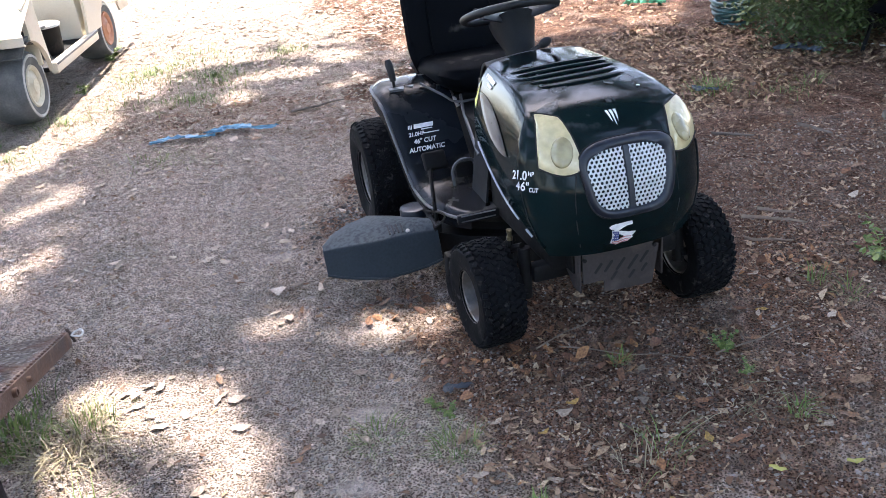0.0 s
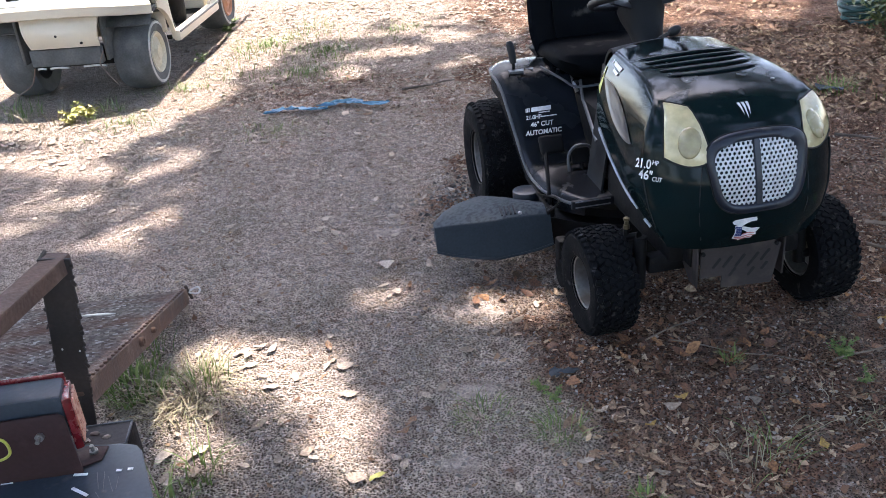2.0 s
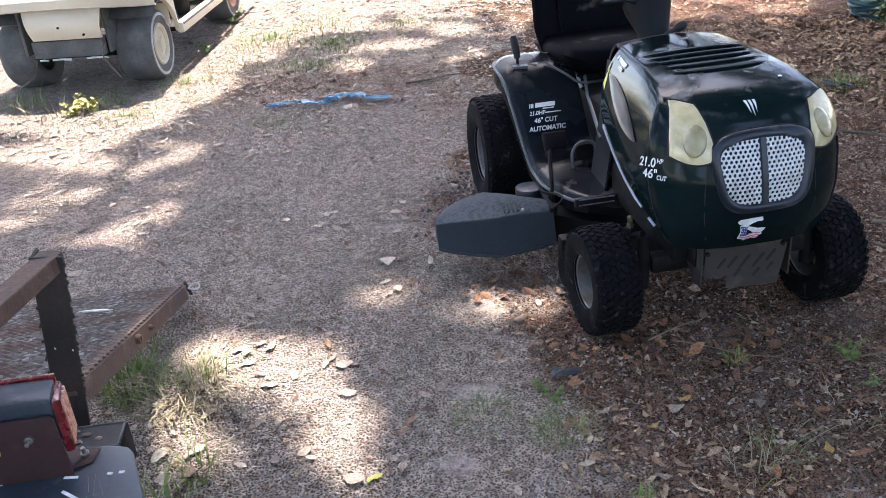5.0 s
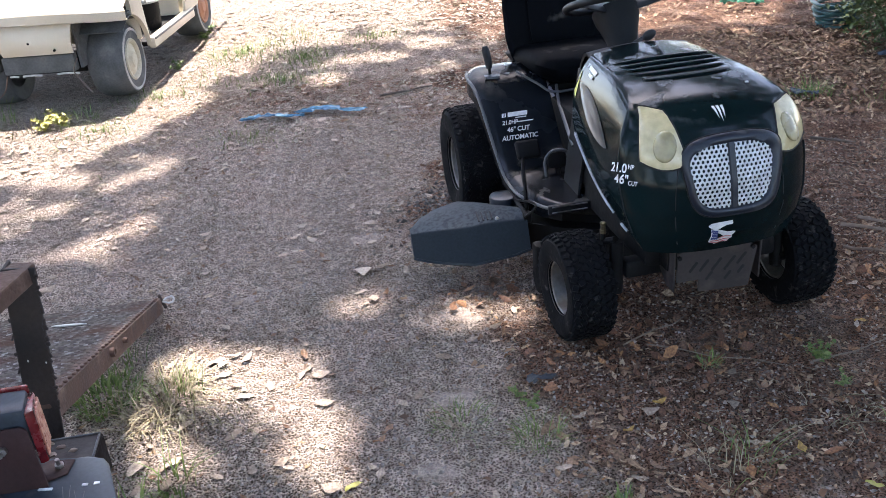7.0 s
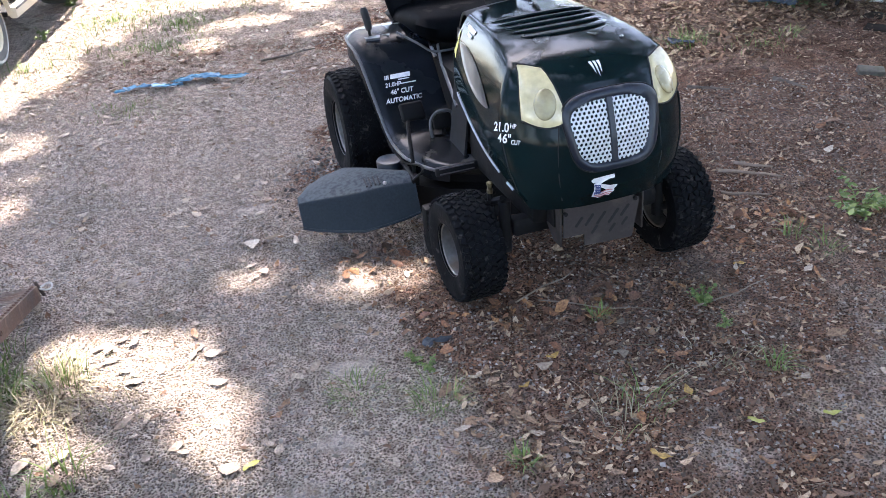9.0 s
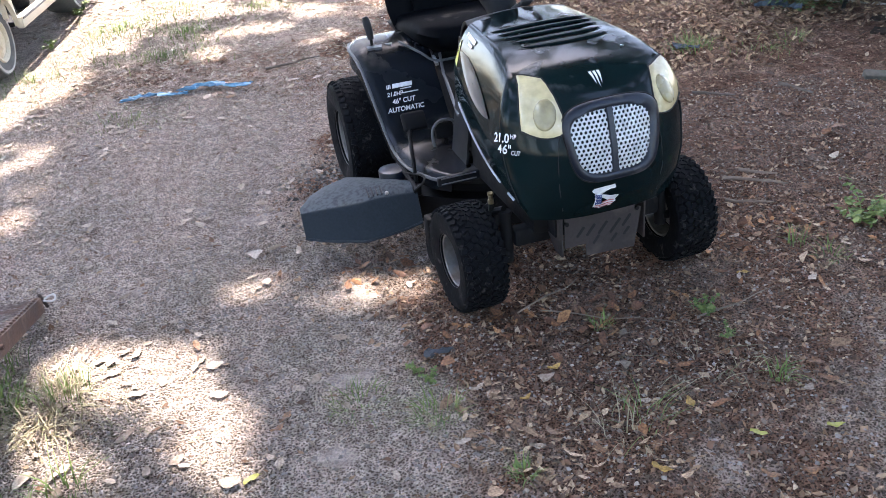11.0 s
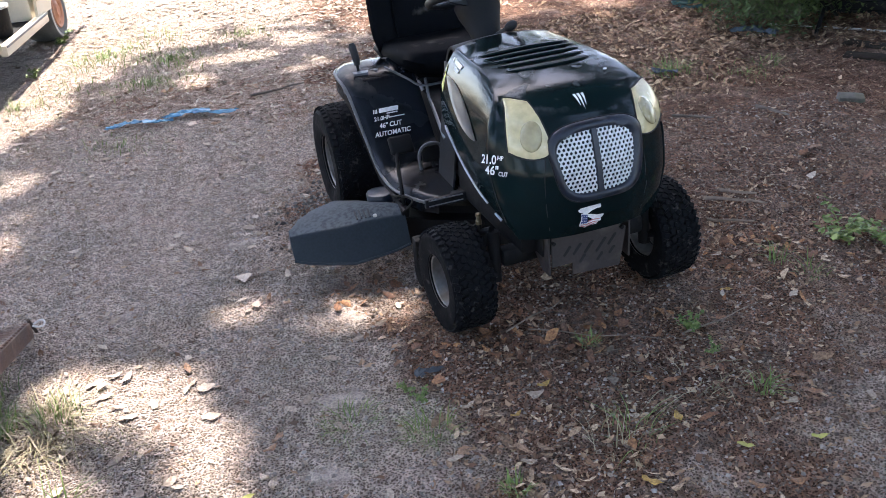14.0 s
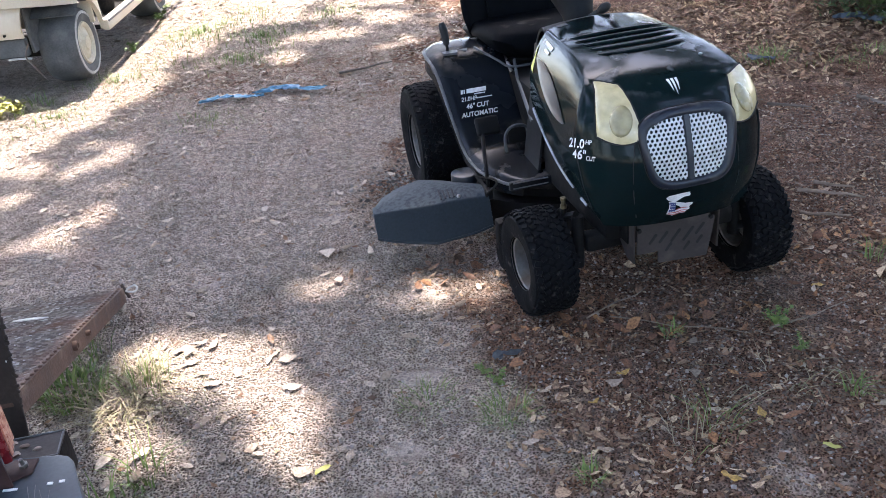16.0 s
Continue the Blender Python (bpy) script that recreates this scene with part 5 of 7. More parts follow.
lathe(bm, [(0.0, 0.0), (0.010, 0.0), (0.010, 0.012), (0.0075, 0.014), (0.0075, 0.026), (0.0095, 0.028), (0.0095, 0.036), (0.0, 0.038)], 12, pose(-0.295, 0.07, 0.345, 0, -90, 0))
part("brass_cap", bm, M_BRASS, fit_, "tarnished brass fitting")

PLATE_Y = -0.105
bm = bmesh.new()
outline = [(-0.132, 0.330), (-0.132, 0.232), (-0.062, 0.232), (-0.062, 0.190), (0.100, 0.182), (0.110, 0.24), (0.122, 0.312), (0.09, 0.330)]
slab(bm, outline, 0, 0.006, Matrix.Translation((0, PLATE_Y, 0)) @ Matrix.Rotation(radians(90), 4, "X"))
plate = part("bumper_plate", bm, M_RUSTPLATE, tractor, "rust-brown steel plate with slanted slots")
for k, (x, z, ln) in enumerate(((-0.082, 0.277, 0.030), (-0.048, 0.277, 0.036), (-0.008, 0.275, 0.040), (0.034, 0.272, 0.046), (0.072, 0.282, 0.036), (0.072, 0.245, 0.022), (0.030, 0.232, 0.024), (-0.03, 0.240, 0.024))):
    # a black pad on the uncut plate paints the slot's inner shade
    bm = bmesh.new()
    mm = Matrix.Translation((x, PLATE_Y - 0.0068, z)) @ Matrix.Rotation(radians(38), 4, "Y")
    pts = [(0.0048 * math.cos(a) , 0.0048 * math.sin(a) + (ln / 2 if math.sin(a) >= 0 else -ln / 2)) for a in lin(0, 2 * math.pi * 15 / 16, 16)]
    slab(bm, pts, 0, 0.001, mm @ Matrix.Rotation(radians(90), 4, "X"))
    part("slot", bm, M_BLACK, plate)
for sg in (-1, 1):
    bm = bmesh.new()
    slab(bm, [(0, 0.20), (0.0, 0.34), (0.06, 0.35), (0.10, 0.33), (0.10, 0.24), (0.05, 0.20)], -0.003, 0.003, Matrix.Translation((sg * 0.138, PLATE_Y, 0)) @ Matrix.Rotation(radians(90), 4, "Z") @ Matrix.Rotation(radians(90), 4, "X"), 0.0015)
    part("bracket", bm, M_RUSTPLATE, plate)
for x in (-0.128, 0.105):
    bm = bmesh.new()
    tube(bm, [(x, PLATE_Y - 0.013, 0.315), (x, PLATE_Y, 0.315)], 0.007, 6)
    part("bolt", bm, M_CHASSIS, plate)

# mower deck and its discharge chute
bm = bmesh.new()
DECK = [(0.46 * math.cos(a) * (1 if math.cos(a) > 0 else 0.93), 0.64 + 0.27 * math.sin(a) * (1 - 0.25 * math.cos(a) ** 2)) for a in lin(0, 2 * math.pi * 39 / 40, 40)]
slab(bm, DECK, 0.075, 0.185, None, 0.012)
slab(bm, [(x * 0.8, 0.64 + (y - 0.64) * 0.8) for x, y in DECK], 0.18, 0.215, None, 0.01)
deck = part("mower_deck", bm, M_CHASSIS, tractor)
bm = bmesh.new()
lathe(bm, [(0.0, 0.040), (0.042, 0.040), (0.047, 0.038), (0.049, 0.034), (0.049, 0.0), (0.0, 0.0)], 28, pose(-0.455, 0.668, 0.218, 0, -90, 0))
part("pulley_cover", bm, M_GREY, deck, "round blue-grey pulley cover")
bm = bmesh.new()
lathe(bm, [(0.0, -0.02), (0.05, -0.02), (0.055, 0.0), (0.05, 0.02), (0.0, 0.02)], 24, pose(-0.41, 0.34, 0.07))
part("gauge_wheel", bm, M_RUBBER, deck)
bm = bmesh.new()
box(bm, (-0.41, 0.37, 0.13), (0.04, 0.05, 0.12), 0.01)
part("gauge_bracket", bm, M_CHASSIS, deck)

CX = [-0.415, -0.47, -0.54, -0.615, -0.70, -0.765, -0.812]


def chute(i, w):
    """Deflector: i from the hinge outwards, w from the rear over the crease to the front lower edge."""
    x = CX[i]
    u = i / 6
    rear = Vector((x + 0.01, interp(u, [0, 0.3, 0.5, 0.75, 1], [0.57, 0.69, 0.78, 0.79, 0.735]), interp(u, [0, 0.4, 0.8, 1], [0.232, 0.222, 0.175, 0.14])))
    crease = Vector((x, interp(u, [0, 0.5, 1], [0.49, 0.535, 0.64]), interp(u, [0, 0.4, 0.8, 1], [0.230, 0.222, 0.19, 0.17])))
    front = Vector((x, interp(u, [0, 0.5, 1], [0.455, 0.485, 0.61]), interp(u, [0, 0.2, 0.5, 1], [0.128, 0.105, 0.085, 0.085])))
    def dome(q):
        p = rear.lerp(crease, q)
        p.z += 0.022 * math.sin(math.pi * min(q, 1.0)) * (1 - 0.4 * u)
        return p

    if w < 0.97:
        return dome(w)
    if w > 1.03:
        return crease.lerp(front, w - 1)
    q = (w - 0.97) / 0.06
    return dome(0.97) * (1 - q) ** 2 + crease * 2 * q * (1 - q) + crease.lerp(front, 0.03) * q * q


bm = bmesh.new()
sheet(bm, lambda i, w: chute(int(i), w), range(7), [0, 0.2, 0.4, 0.6, 0.8, 0.92, 0.97, 1.0, 1.03, 1.1, 1.4, 1.7, 2.0], 0.005)
sheet_end = [chute(6, w) for w in (0, 0.4, 0.8, 1.0, 1.5, 2.0)]
g_ = [bm.verts.new(p) for p in sheet_end] + [bm.verts.new(Vector((p.x, p.y, 0.085))) for p in (chute(6, 0.0),)]
bm.faces.new(g_)
defl = part("discharge_chute", bm, M_DEFLECT, tractor, "scuffed grey plastic discharge chute", 30)
bm = bmesh.new()
tube(bm, [chute(i, 2.0) for i in range(7)], 0.005, 6)
part("lower_lip", bm, M_DEFLECT, defl)
for k in range(4):
    bm = bmesh.new()
    tube(bm, [chute(3, 0.68).lerp(chute(2, 0.68), 0.5 + 0.2 * k) + Vector((0.0, 0, 0.002)), chute(3, 0.92).lerp(chute(2, 0.92), 0.5 + 0.2 * k) + Vector((0.0, 0, 0.002))], 0.0035, 6)
    part("rib", bm, M_PLASTIC, defl)
bm = bmesh.new()
bmesh.ops.create_uvsphere(bm, u_segments=12, v_segments=8, radius=0.008, matrix=Matrix.Translation(chute(2, 0.9).lerp(chute(1, 0.9), 0.35)))
part("rivet", bm, M_STEEL, defl)
bm = bmesh.new()
tube(bm, [(-0.418, 0.48, 0.245), (-0.418, 0.70, 0.255)], 0.008, 8)
for y in (0.50, 0.58, 0.68):
    box(bm, (-0.412, y, 0.232), (0.03, 0.02, 0.04), 0.004, seg=1)
part("hinge", bm, M_CHASSIS, defl)
bm = bmesh.new()
tube(bm, smooth_path([(-0.425, 0.47, 0.25), (-0.40, 0.44, 0.29), (-0.39, 0.50, 0.285), (-0.43, 0.60, 0.262)], 5), 0.004, 6)
part("spring", bm, M_CHASSIS, defl)


# ---- the golf cart ----
CART = pose(-2.726, 3.80, 0, 0, 0, -9.8)
cart = root("golf_cart", CART, "old cream golf cart with dusty tyres parked in the sun", "golf cart")
bm = bmesh.new()


def cowl(u, w):
    """Front cowl: u across, w from the lower front edge over the belt and up the sloping nose."""
    yy = interp(w, [0, 0.10, 0.16, 0.22, 0.6, 1.0], [-0.40, -0.445, -0.45, -0.43, -0.12, 0.14])
    zz = interp(w, [0, 0.10, 0.16, 0.22, 0.6, 1.0], [0.545, 0.558, 0.612, 0.628, 0.76, 0.88])
    wid = interp(w, [0, 0.16, 0.22, 0.6, 1.0], [0.585, 0.60, 0.585, 0.57, 0.555])
    back = 0.20 * abs(u) ** 5
    return Vector((u * wid, yy + back, zz - 0.035 * abs(u) ** 4 + 0.012 * (1 - u * u)))


sheet(bm, cowl, lin(-1, 1, 33), [0, 0.05, 0.10, 0.13, 0.16, 0.19, 0.22, 0.3, 0.45, 0.6, 0.75, 0.9, 1.0], 0.012)
body = part("front_cowl", bm, M_CREAM, cart, "cream fibreglass cowl with a raised belt line", 50)
bm = bmesh.new()
sheet(bm, lambda u, w: Vector((-0.20 + (0.50 - 0.06 * w) * u + 0.03 * w, -0.37 + 0.03 * math.sin(math.pi * w) * -1, 0.555 - 0.185 * w)), lin(0, 1, 12), lin(0, 1, 8), 0.01)
front = part("front_panel", bm, M_CREAM, cart, "cream panel between the front wheels")
for x, z in ((0.02, 0.45), (0.17, 0.40)):
    bm = bmesh.new()
    tube(bm, [(x, -0.392, z), (x, -0.402, z)], 0.008, 8)
    part("bolt", bm, M_CHASSIS, front)
bm = bmesh.new()
box(bm, (0.02, -0.31, 0.305), (0.46, 0.06, 0.11), 0.012)
part("bumper_beam", bm, M_HAZED_BLACK, cart)
bm = bmesh.new()
tube(bm, [(-0.36, -0.02, 0.2), (0.36, -0.02, 0.2)], 0.03, 10)
box(bm, (0, 0.8, 0.24), (0.5, 1.9, 0.08), 0.01)
part("chassis", bm, M_CHASSIS, cart)
for sg in (-1, 1):
    bm = bmesh.new()
    # flank from the wheel arch back to the step
    arch = [(sg * 0.575, -0.10 + 0.285 * -math.cos(a), 0.235 + 0.285 * math.sin(a)) for a in lin(0.55 * math.pi, math.pi * 0.97, 9)]
    ys = [p[1] for p in arch]
    lo = [bm.verts.new((sg * 0.565, y, z)) for _, y, z in arch]
    hi = [bm.verts.new((sg * 0.56, y * 0.8 - 0.0, 0.70 + 0.25 * max(0, y + 0.1))) for _, y, z in arch]
    for k in range(len(lo) - 1):
        bm.faces.new((lo[k], lo[k + 1], hi[k + 1], hi[k]))
    bmesh.ops.recalc_face_normals(bm, faces=bm.faces[:])
    bmesh.ops.solidify(bm, geom=bm.faces[:], thickness=0.03)
    part("side_panel", bm, M_CREAM, cart)
    bm = bmesh.new()
    box(bm, (sg * 0.56, 0.70, 0.275), (0.05, 1.00, 0.075), 0.012)
    part("rocker", bm, M_CREAM, cart, "cream sill with worn edge")
    bm = bmesh.new()
    box(bm, (sg * 0.588, 0.70, 0.30), (0.008, 0.98, 0.015), 0.003, seg=1)
    part("sill_strip", bm, M_EDGE, cart)
    bm = bmesh.new()
    sheet(bm, lambda u, w: Vector((sg * (0.57 + 0.02 * math.sin(math.pi * w)), 1.02 + 1.2 * u, max(0.30 + 0.55 * w, 0.235 + (math.sqrt(max(0, 0.29 ** 2 - (1.02 + 1.2 * u - 1.66) ** 2)) if abs(1.02 + 1.2 * u - 1.66) < 0.29 else 0)))), lin(0, 1, 25), lin(0, 1, 9), 0.02)
    part("rear_quarter", bm, M_CREAM, cart)
    bm = bmesh.new()
    tube(bm, smooth_path([(sg * 0.52, 0.20, 0.74), (sg * 0.50, 0.30, 1.15), (sg * 0.47, 0.42, 1.8)], 4), 0.016, 8)
    part("roof_strut", bm, M_CREAM, cart)
bm = bmesh.new()
box(bm, (0, 0.66, 0.27), (1.06, 0.95, 0.03), 0.006)
part("floor_pan", bm, M_CHASSIS, cart)
bm = bmesh.new()
box(bm, (0, 1.28, 0.47), (1.06, 0.50, 0.38), 0.03)
part("seat_base", bm, M_CREAM, cart)
bm = bmesh.new()
box(bm, (0, 1.28, 0.71), (1.02, 0.50, 0.10), 0.035, seg=3)
part("seat_cushion", bm, M_CREAM, cart)
bm = bmesh.new()
box(bm, (0, 1.85, 0.72), (1.08, 0.75, 0.22), 0.05, seg=3)
part("rear_body", bm, M_CREAM, cart)
bm = bmesh.new()
box(bm, (0, 0.13, 0.58), (1.06, 0.03, 0.52), 0.01)
part("dash", bm, M_CREAM, cart)


for sg in (-1, 1):
    bm = bmesh.new()
    box(bm, (sg * 0.272, -0.02, 0.41), (0.02, 0.56, 0.30), 0.004)
    box(bm, (sg * 0.41, 0.02, 0.535), (0.29, 0.52, 0.02), 0.004)
    part("wheel_well", bm, M_HAZED_BLACK, cart)


def cart_wheel(m, rim_mat, rim_label):
    w = root("wheel", Matrix(), "", "")
    w.parent = cart
    w.matrix_local = m
    bm = bmesh.new()
    R, h, r = 0.229, 0.12, 0.125
    lathe(bm, [(r, -h * 0.7), (r * 1.08, -h * 0.9), (r + 0.045, -h), (R * 0.90, -h * 0.96), (R * 0.97, -h * 0.72), (R, -h * 0.3), (R, h * 0.3), (R * 0.97, h * 0.72), (R * 0.9, h * 0.96), (r + 0.045, h), (r, h * 0.8)], 40, closed=True)
    tyre = part("tyre", bm, M_HAZED_BLACK, w, "dusty tyre, its black lifted to a hazy grey")
    bm = bmesh.new()
    lathe(bm, [(R * 0.875, -h * 0.95), (R * 0.862, -h * 1.0), (R * 0.80, -h * 1.012), (R * 0.785, -h * 0.96)], 40)
    part("sidewall", bm, M_TYRE_PALE, tyre, "thin pale ring on the tyre wall")
    bm = bmesh.new()
    lathe(bm, [(r * 1.1, -h * 0.86), (r * 1.02, -h * 0.97), (r * 0.9, -h * 0.93), (r * 0.82, -h * 0.80), (r * 0.5, -h * 0.86), (r * 0.36, -h * 1.0), (0, -h * 1.02)], 36)
    part("rim", bm, rim_mat, w, rim_label)


for sg in (-1, 1):
    side = Matrix.Rotation(math.pi, 4, "Z") if sg > 0 else Matrix()
    cart_wheel(pose(sg * 0.385, -0.02, 0.226) @ pose(0, 0, 0, 0, 0, 1) @ side, M_CREAM_RIM, "cream dished wheel cover")
    cart_wheel(pose(sg * 0.41, 1.66, 0.226) @ side, M_ORANGE_RIM, "rusty orange rim")
    bm = bmesh.new()
    sheet(bm, lambda a, x: Vector((sg * (0.27 + 0.29 * x), -0.06 + 0.30 * math.cos(a), 0.235 + 0.285 * math.sin(a))), lin(0.12 * math.pi, 0.72 * math.pi, 14), lin(0, 1, 3), 0.006)
    part("wheel_arch", bm, M_HAZED_BLACK, cart)
for pts in ([(-0.20, -0.33, 0.245), (-0.23, -0.37, 0.15), (-0.32, -0.42, 0.09), (-0.34, -0.45, 0.01)], [(0.27, -0.34, 0.33), (0.24, -0.36, 0.26), (0.28, -0.38, 0.2), (0.34, -0.40, 0.13)]):
    bm = bmesh.new()
    tube(bm, smooth_path(pts, 5), 0.005, 6)
    part("loose_wire", bm, M_WIRE, cart, "grey wire hanging under the bumper")
for x0, x1 in ((-0.18, -0.13), (-0.10, 0.02), (0.12, 0.26)):
    bm = bmesh.new()
    tube(bm, smooth_path([(x0, -0.33, 0.238), ((x0 + x1) / 2, -0.335, 0.242), (x1, -0.33, 0.236)], 4), 0.007, 6)
    part("tie_strip", bm, M_PVC, cart)
bm = bmesh.new()
sheet(bm, lambda u, w: cowl(-0.62 + 0.38 * u, 0.235 + 0.10 * w) + Vector((0, 0, 0.006)), lin(0, 1, 6), lin(0, 1, 5), 0.0015)
card = part("overlay", bm, M_WHITE, cart, "white paper taped to the cowl")
bm = bmesh.new()
tube(bm, smooth_path([cowl(-0.42, 0.30) + Vector((0, 0, 0.014)), cowl(-0.36, 0.31) + Vector((0, 0, 0.014)), cowl(-0.30, 0.30) + Vector((0, 0, 0.014)), cowl(-0.27, 0.315) + Vector((0, 0, 0.014))], 4), 0.007, 6)
part("print_bar", bm, M_CHASSIS, card)
bm = bmesh.new()
lathe(bm, [(0.0, 0.0), (0.095, 0.0), (0.105, 0.02), (0.115, 0.19), (0.12, 0.2), (0.11, 0.2), (0.105, 0.185), (0.0, 0.18)], 28, pose(0, 0, 0, 0, -90, 0))
bucket = thing("bucket", bm, M_CHASSIS, CART @ pose(0.40, 0.62, 0.286), "dark bucket with a white lid on the cart floor", "bucket")
bm = bmesh.new()
lathe(bm, [(0.0, 0.212), (0.10, 0.21), (0.122, 0.203), (0.124, 0.188), (0.118, 0.186)], 28, pose(0, 0, 0, 0, -90, 0))
part("lid", bm, M_PVC, bucket, "white lid")

# ---- the utility trailer with its ramp let down ----
trailer = root("utility_trailer", Matrix(), "rusty utility trailer with tail light and lowered mesh ramp", "trailer")
RA, RB = Vector((-1.722, -0.585, 0.455)), Vector((-1.722, 0.60, 0.052))
WIDE = 1.42
ramp = root("ramp", Matrix(), "", "")
ramp.parent = trailer
slope = (RB - RA).normalized()
nrm_ = Vector((1, 0, 0)).cross(slope).normalized()


def on_ramp(x, d, off=0.0):
    return RA + Vector((x, 0, 0)) + slope * d + nrm_ * off


LEN = (RB - RA).length
for x, in ((0.0,), (-WIDE,)):
    bm = bmesh.new()
    for dx, off, w, h in ((0.0, -0.024, 0.006, 0.055), (-0.02, 0.0, 0.045, 0.006)):
        c = on_ramp(x + dx, LEN / 2, off)
        box(bm, c, (w, LEN, h), 0.0015, Matrix((Vector((1, 0, 0)), slope, nrm_)).transposed(), 1)
    part("side_rail", bm, M_RUST, ramp, "rusted angle-iron side rail")
for d in (0.0, LEN * 0.5, LEN - 0.02):
    bm = bmesh.new()
    box(bm, on_ramp(-WIDE / 2, d, -0.012), (WIDE, 0.035, 0.012), 0.002, Matrix((Vector((1, 0, 0)), slope, nrm_)).transposed(), 1)
    part("cross_bar", bm, M_RUST, ramp)
verts, faces = [], []
rows_ = 84
for r in range(rows_):
    d0 = 0.02 + (LEN - 0.04) * r / rows_
    for k in range(112):
        for e in (0, 1):
            kk = k + e
            x = -0.02 - (WIDE - 0.04) * kk / 112
            z = 0.0055 * (1 if (kk + r) % 2 else -1)
            for w, off in ((-0.0024, -0.0025), (0.0024, 0.0045)):
                p = on_ramp(x, d0 + z + w, off)
                verts.append(tuple(p))
        b = len(verts) - 4
        faces.append((b, b + 1, b + 3, b + 2))
me = bpy.data.meshes.new("expanded_metal")
me.from_pydata(verts, [], faces)
me.materials.append(M_WIRE)
ob = new("expanded_metal", me)
ob.parent = ramp
tagged(ob, "grey expanded-metal mesh", kind="stuff")
for k in range(34):
    bm = bmesh.new()
    box(bm, on_ramp(-0.004, 0.05 + (LEN - 0.1) * k / 33, 0.007), (0.010, 0.012 + 0.004 * (k * 5 % 3) / 2, 0.006), 0.002, Matrix((Vector((1, 0, 0)), slope, nrm_)).transposed(), 1)
    part("weld_tooth", bm, M_RUST, ramp)
bm = bmesh.new()
tube(bm, [RB + Vector((0.024 + 0.021 * math.cos(a), 0.005 + 0.021 * math.sin(a), -0.012 + 0.004 * math.sin(2 * a))) for a in lin(0, 2 * math.pi * 19 / 20, 20)], 0.0035, 8, closed=True)
part("latch_ring", bm, M_PVC, ramp, "pale metal latch ring")
for d, r in ((LEN * 0.40, 0.014), (LEN * 0.52, 0.009)):
    bm = bmesh.new()
    c0 = on_ramp(0.0, d, -0.018)
    lathe(bm, [(r * 0.6, -0.012), (r * 0.62, 0.016), (r, 0.016), (r, -0.012)], 16, Matrix.Translation(c0), closed=True)
    part("hinge_stub", bm, M_RUST, ramp, "rusted pipe stub welded to the rail")
bm = bmesh.new()
tube(bm, [RB + Vector((0.0, -0.01, 0.018)), RB + Vector((0.012, 0.0, -0.04))], 0.006, 8)
part("latch_pin", bm, M_RUSTDARK, ramp)

# rear post and the side rail that it carries
LEAN = Matrix.Rotation(radians(6.7), 4, "Y")
bm = bmesh.new()
PB, PT = Vector((-1.757, -0.60, 0.30)), Vector((-1.700, -0.60, 0.785))
mid = (PB + PT) / 2
box(bm, mid, (0.066, 0.007, (PT - PB).length), 0.0015, LEAN, 1)
box(bm, mid + Vector((-0.031, 0.025, 0)), (0.007, 0.05, (PT - PB).length), 0.0015, LEAN, 1)
post = part("post", bm, M_RUSTDARK, trailer, "dark rusted angle-iron post with ragged welds")
flake = random.Random(12)
for k in range(26):
    bm = bmesh.new()
    p = PB.lerp(PT, 0.26 + 0.028 * k)
    edge_x = 0.0335 if k % 3 else -0.034
    box(bm, p + Vector((edge_x, -0.003, 0)), (flake.uniform(0.004, 0.010), 0.006, flake.uniform(0.006, 0.018)), 0.0015, Matrix.Rotation(flake.uniform(-0.5, 0.5), 4, "Y"), 1)
    part("weld_flake", bm, M_RUSTDARK, post)
for k in range(3):
    bm = bmesh.new()
    p = PB.lerp(PT, flake.uniform(0.45, 0.95)) + Vector((flake.uniform(-0.028, 0.028), -0.0042, 0))
    bmesh.ops.create_icosphere(bm, subdivisions=1, radius=flake.uniform(0.0015, 0.0035), matrix=Matrix.Translation(p) @ Matrix.Diagonal((1, 0.3, 1.4, 1)))
    part("paint_chip", bm, M_PVC, post, "speck of old white paint")
RAIL = Vector((-0.27, -0.963, 0.0))
ang = math.atan2(RAIL.y, RAIL.x)
bm = bmesh.new()
turn = Matrix.Rotation(ang, 4, "Z")
box(bm, PT + RAIL * 0.47 + Vector((-0.005, 0, -0.004)), (1.0, 0.05, 0.007), 0.002, turn, 1)
box(bm, PT + RAIL * 0.47 + Vector((-0.005, 0, -0.004)) + turn.to_3x3() @ Vector((0, 0.022, -0.017)), (1.0, 0.007, 0.036), 0.002, turn, 1)
part("side_rail", bm, M_RUST, trailer, "brown rusted top rail")
bm = bmesh.new()
box(bm, PT + RAIL * 0.16 + Vector((-0.05, 0.03, -0.075)), (0.25, 0.02, 0.02), 0.004, turn, 1)
part("brace", bm, M_RUST, trailer)
# frame end, fender, lamp
bm = bmesh.new()
box(bm, (-1.715, -0.80, 0.42), (0.27, 0.09, 0.085), 0.004)
box(bm, (-2.3, -0.78, 0.40), (1.1, 0.06, 0.10), 0.004)
part("frame_rail", bm, M_FRAME, trailer)
bm = bmesh.new()
box(bm, (-1.645, -0.80, 0.4650), (0.125, 0.080, 0.005), 0.001, seg=1)
cap_ = part("end_cap", bm, M_RUSTPLATE, trailer, "grimy steel plate on the frame end")
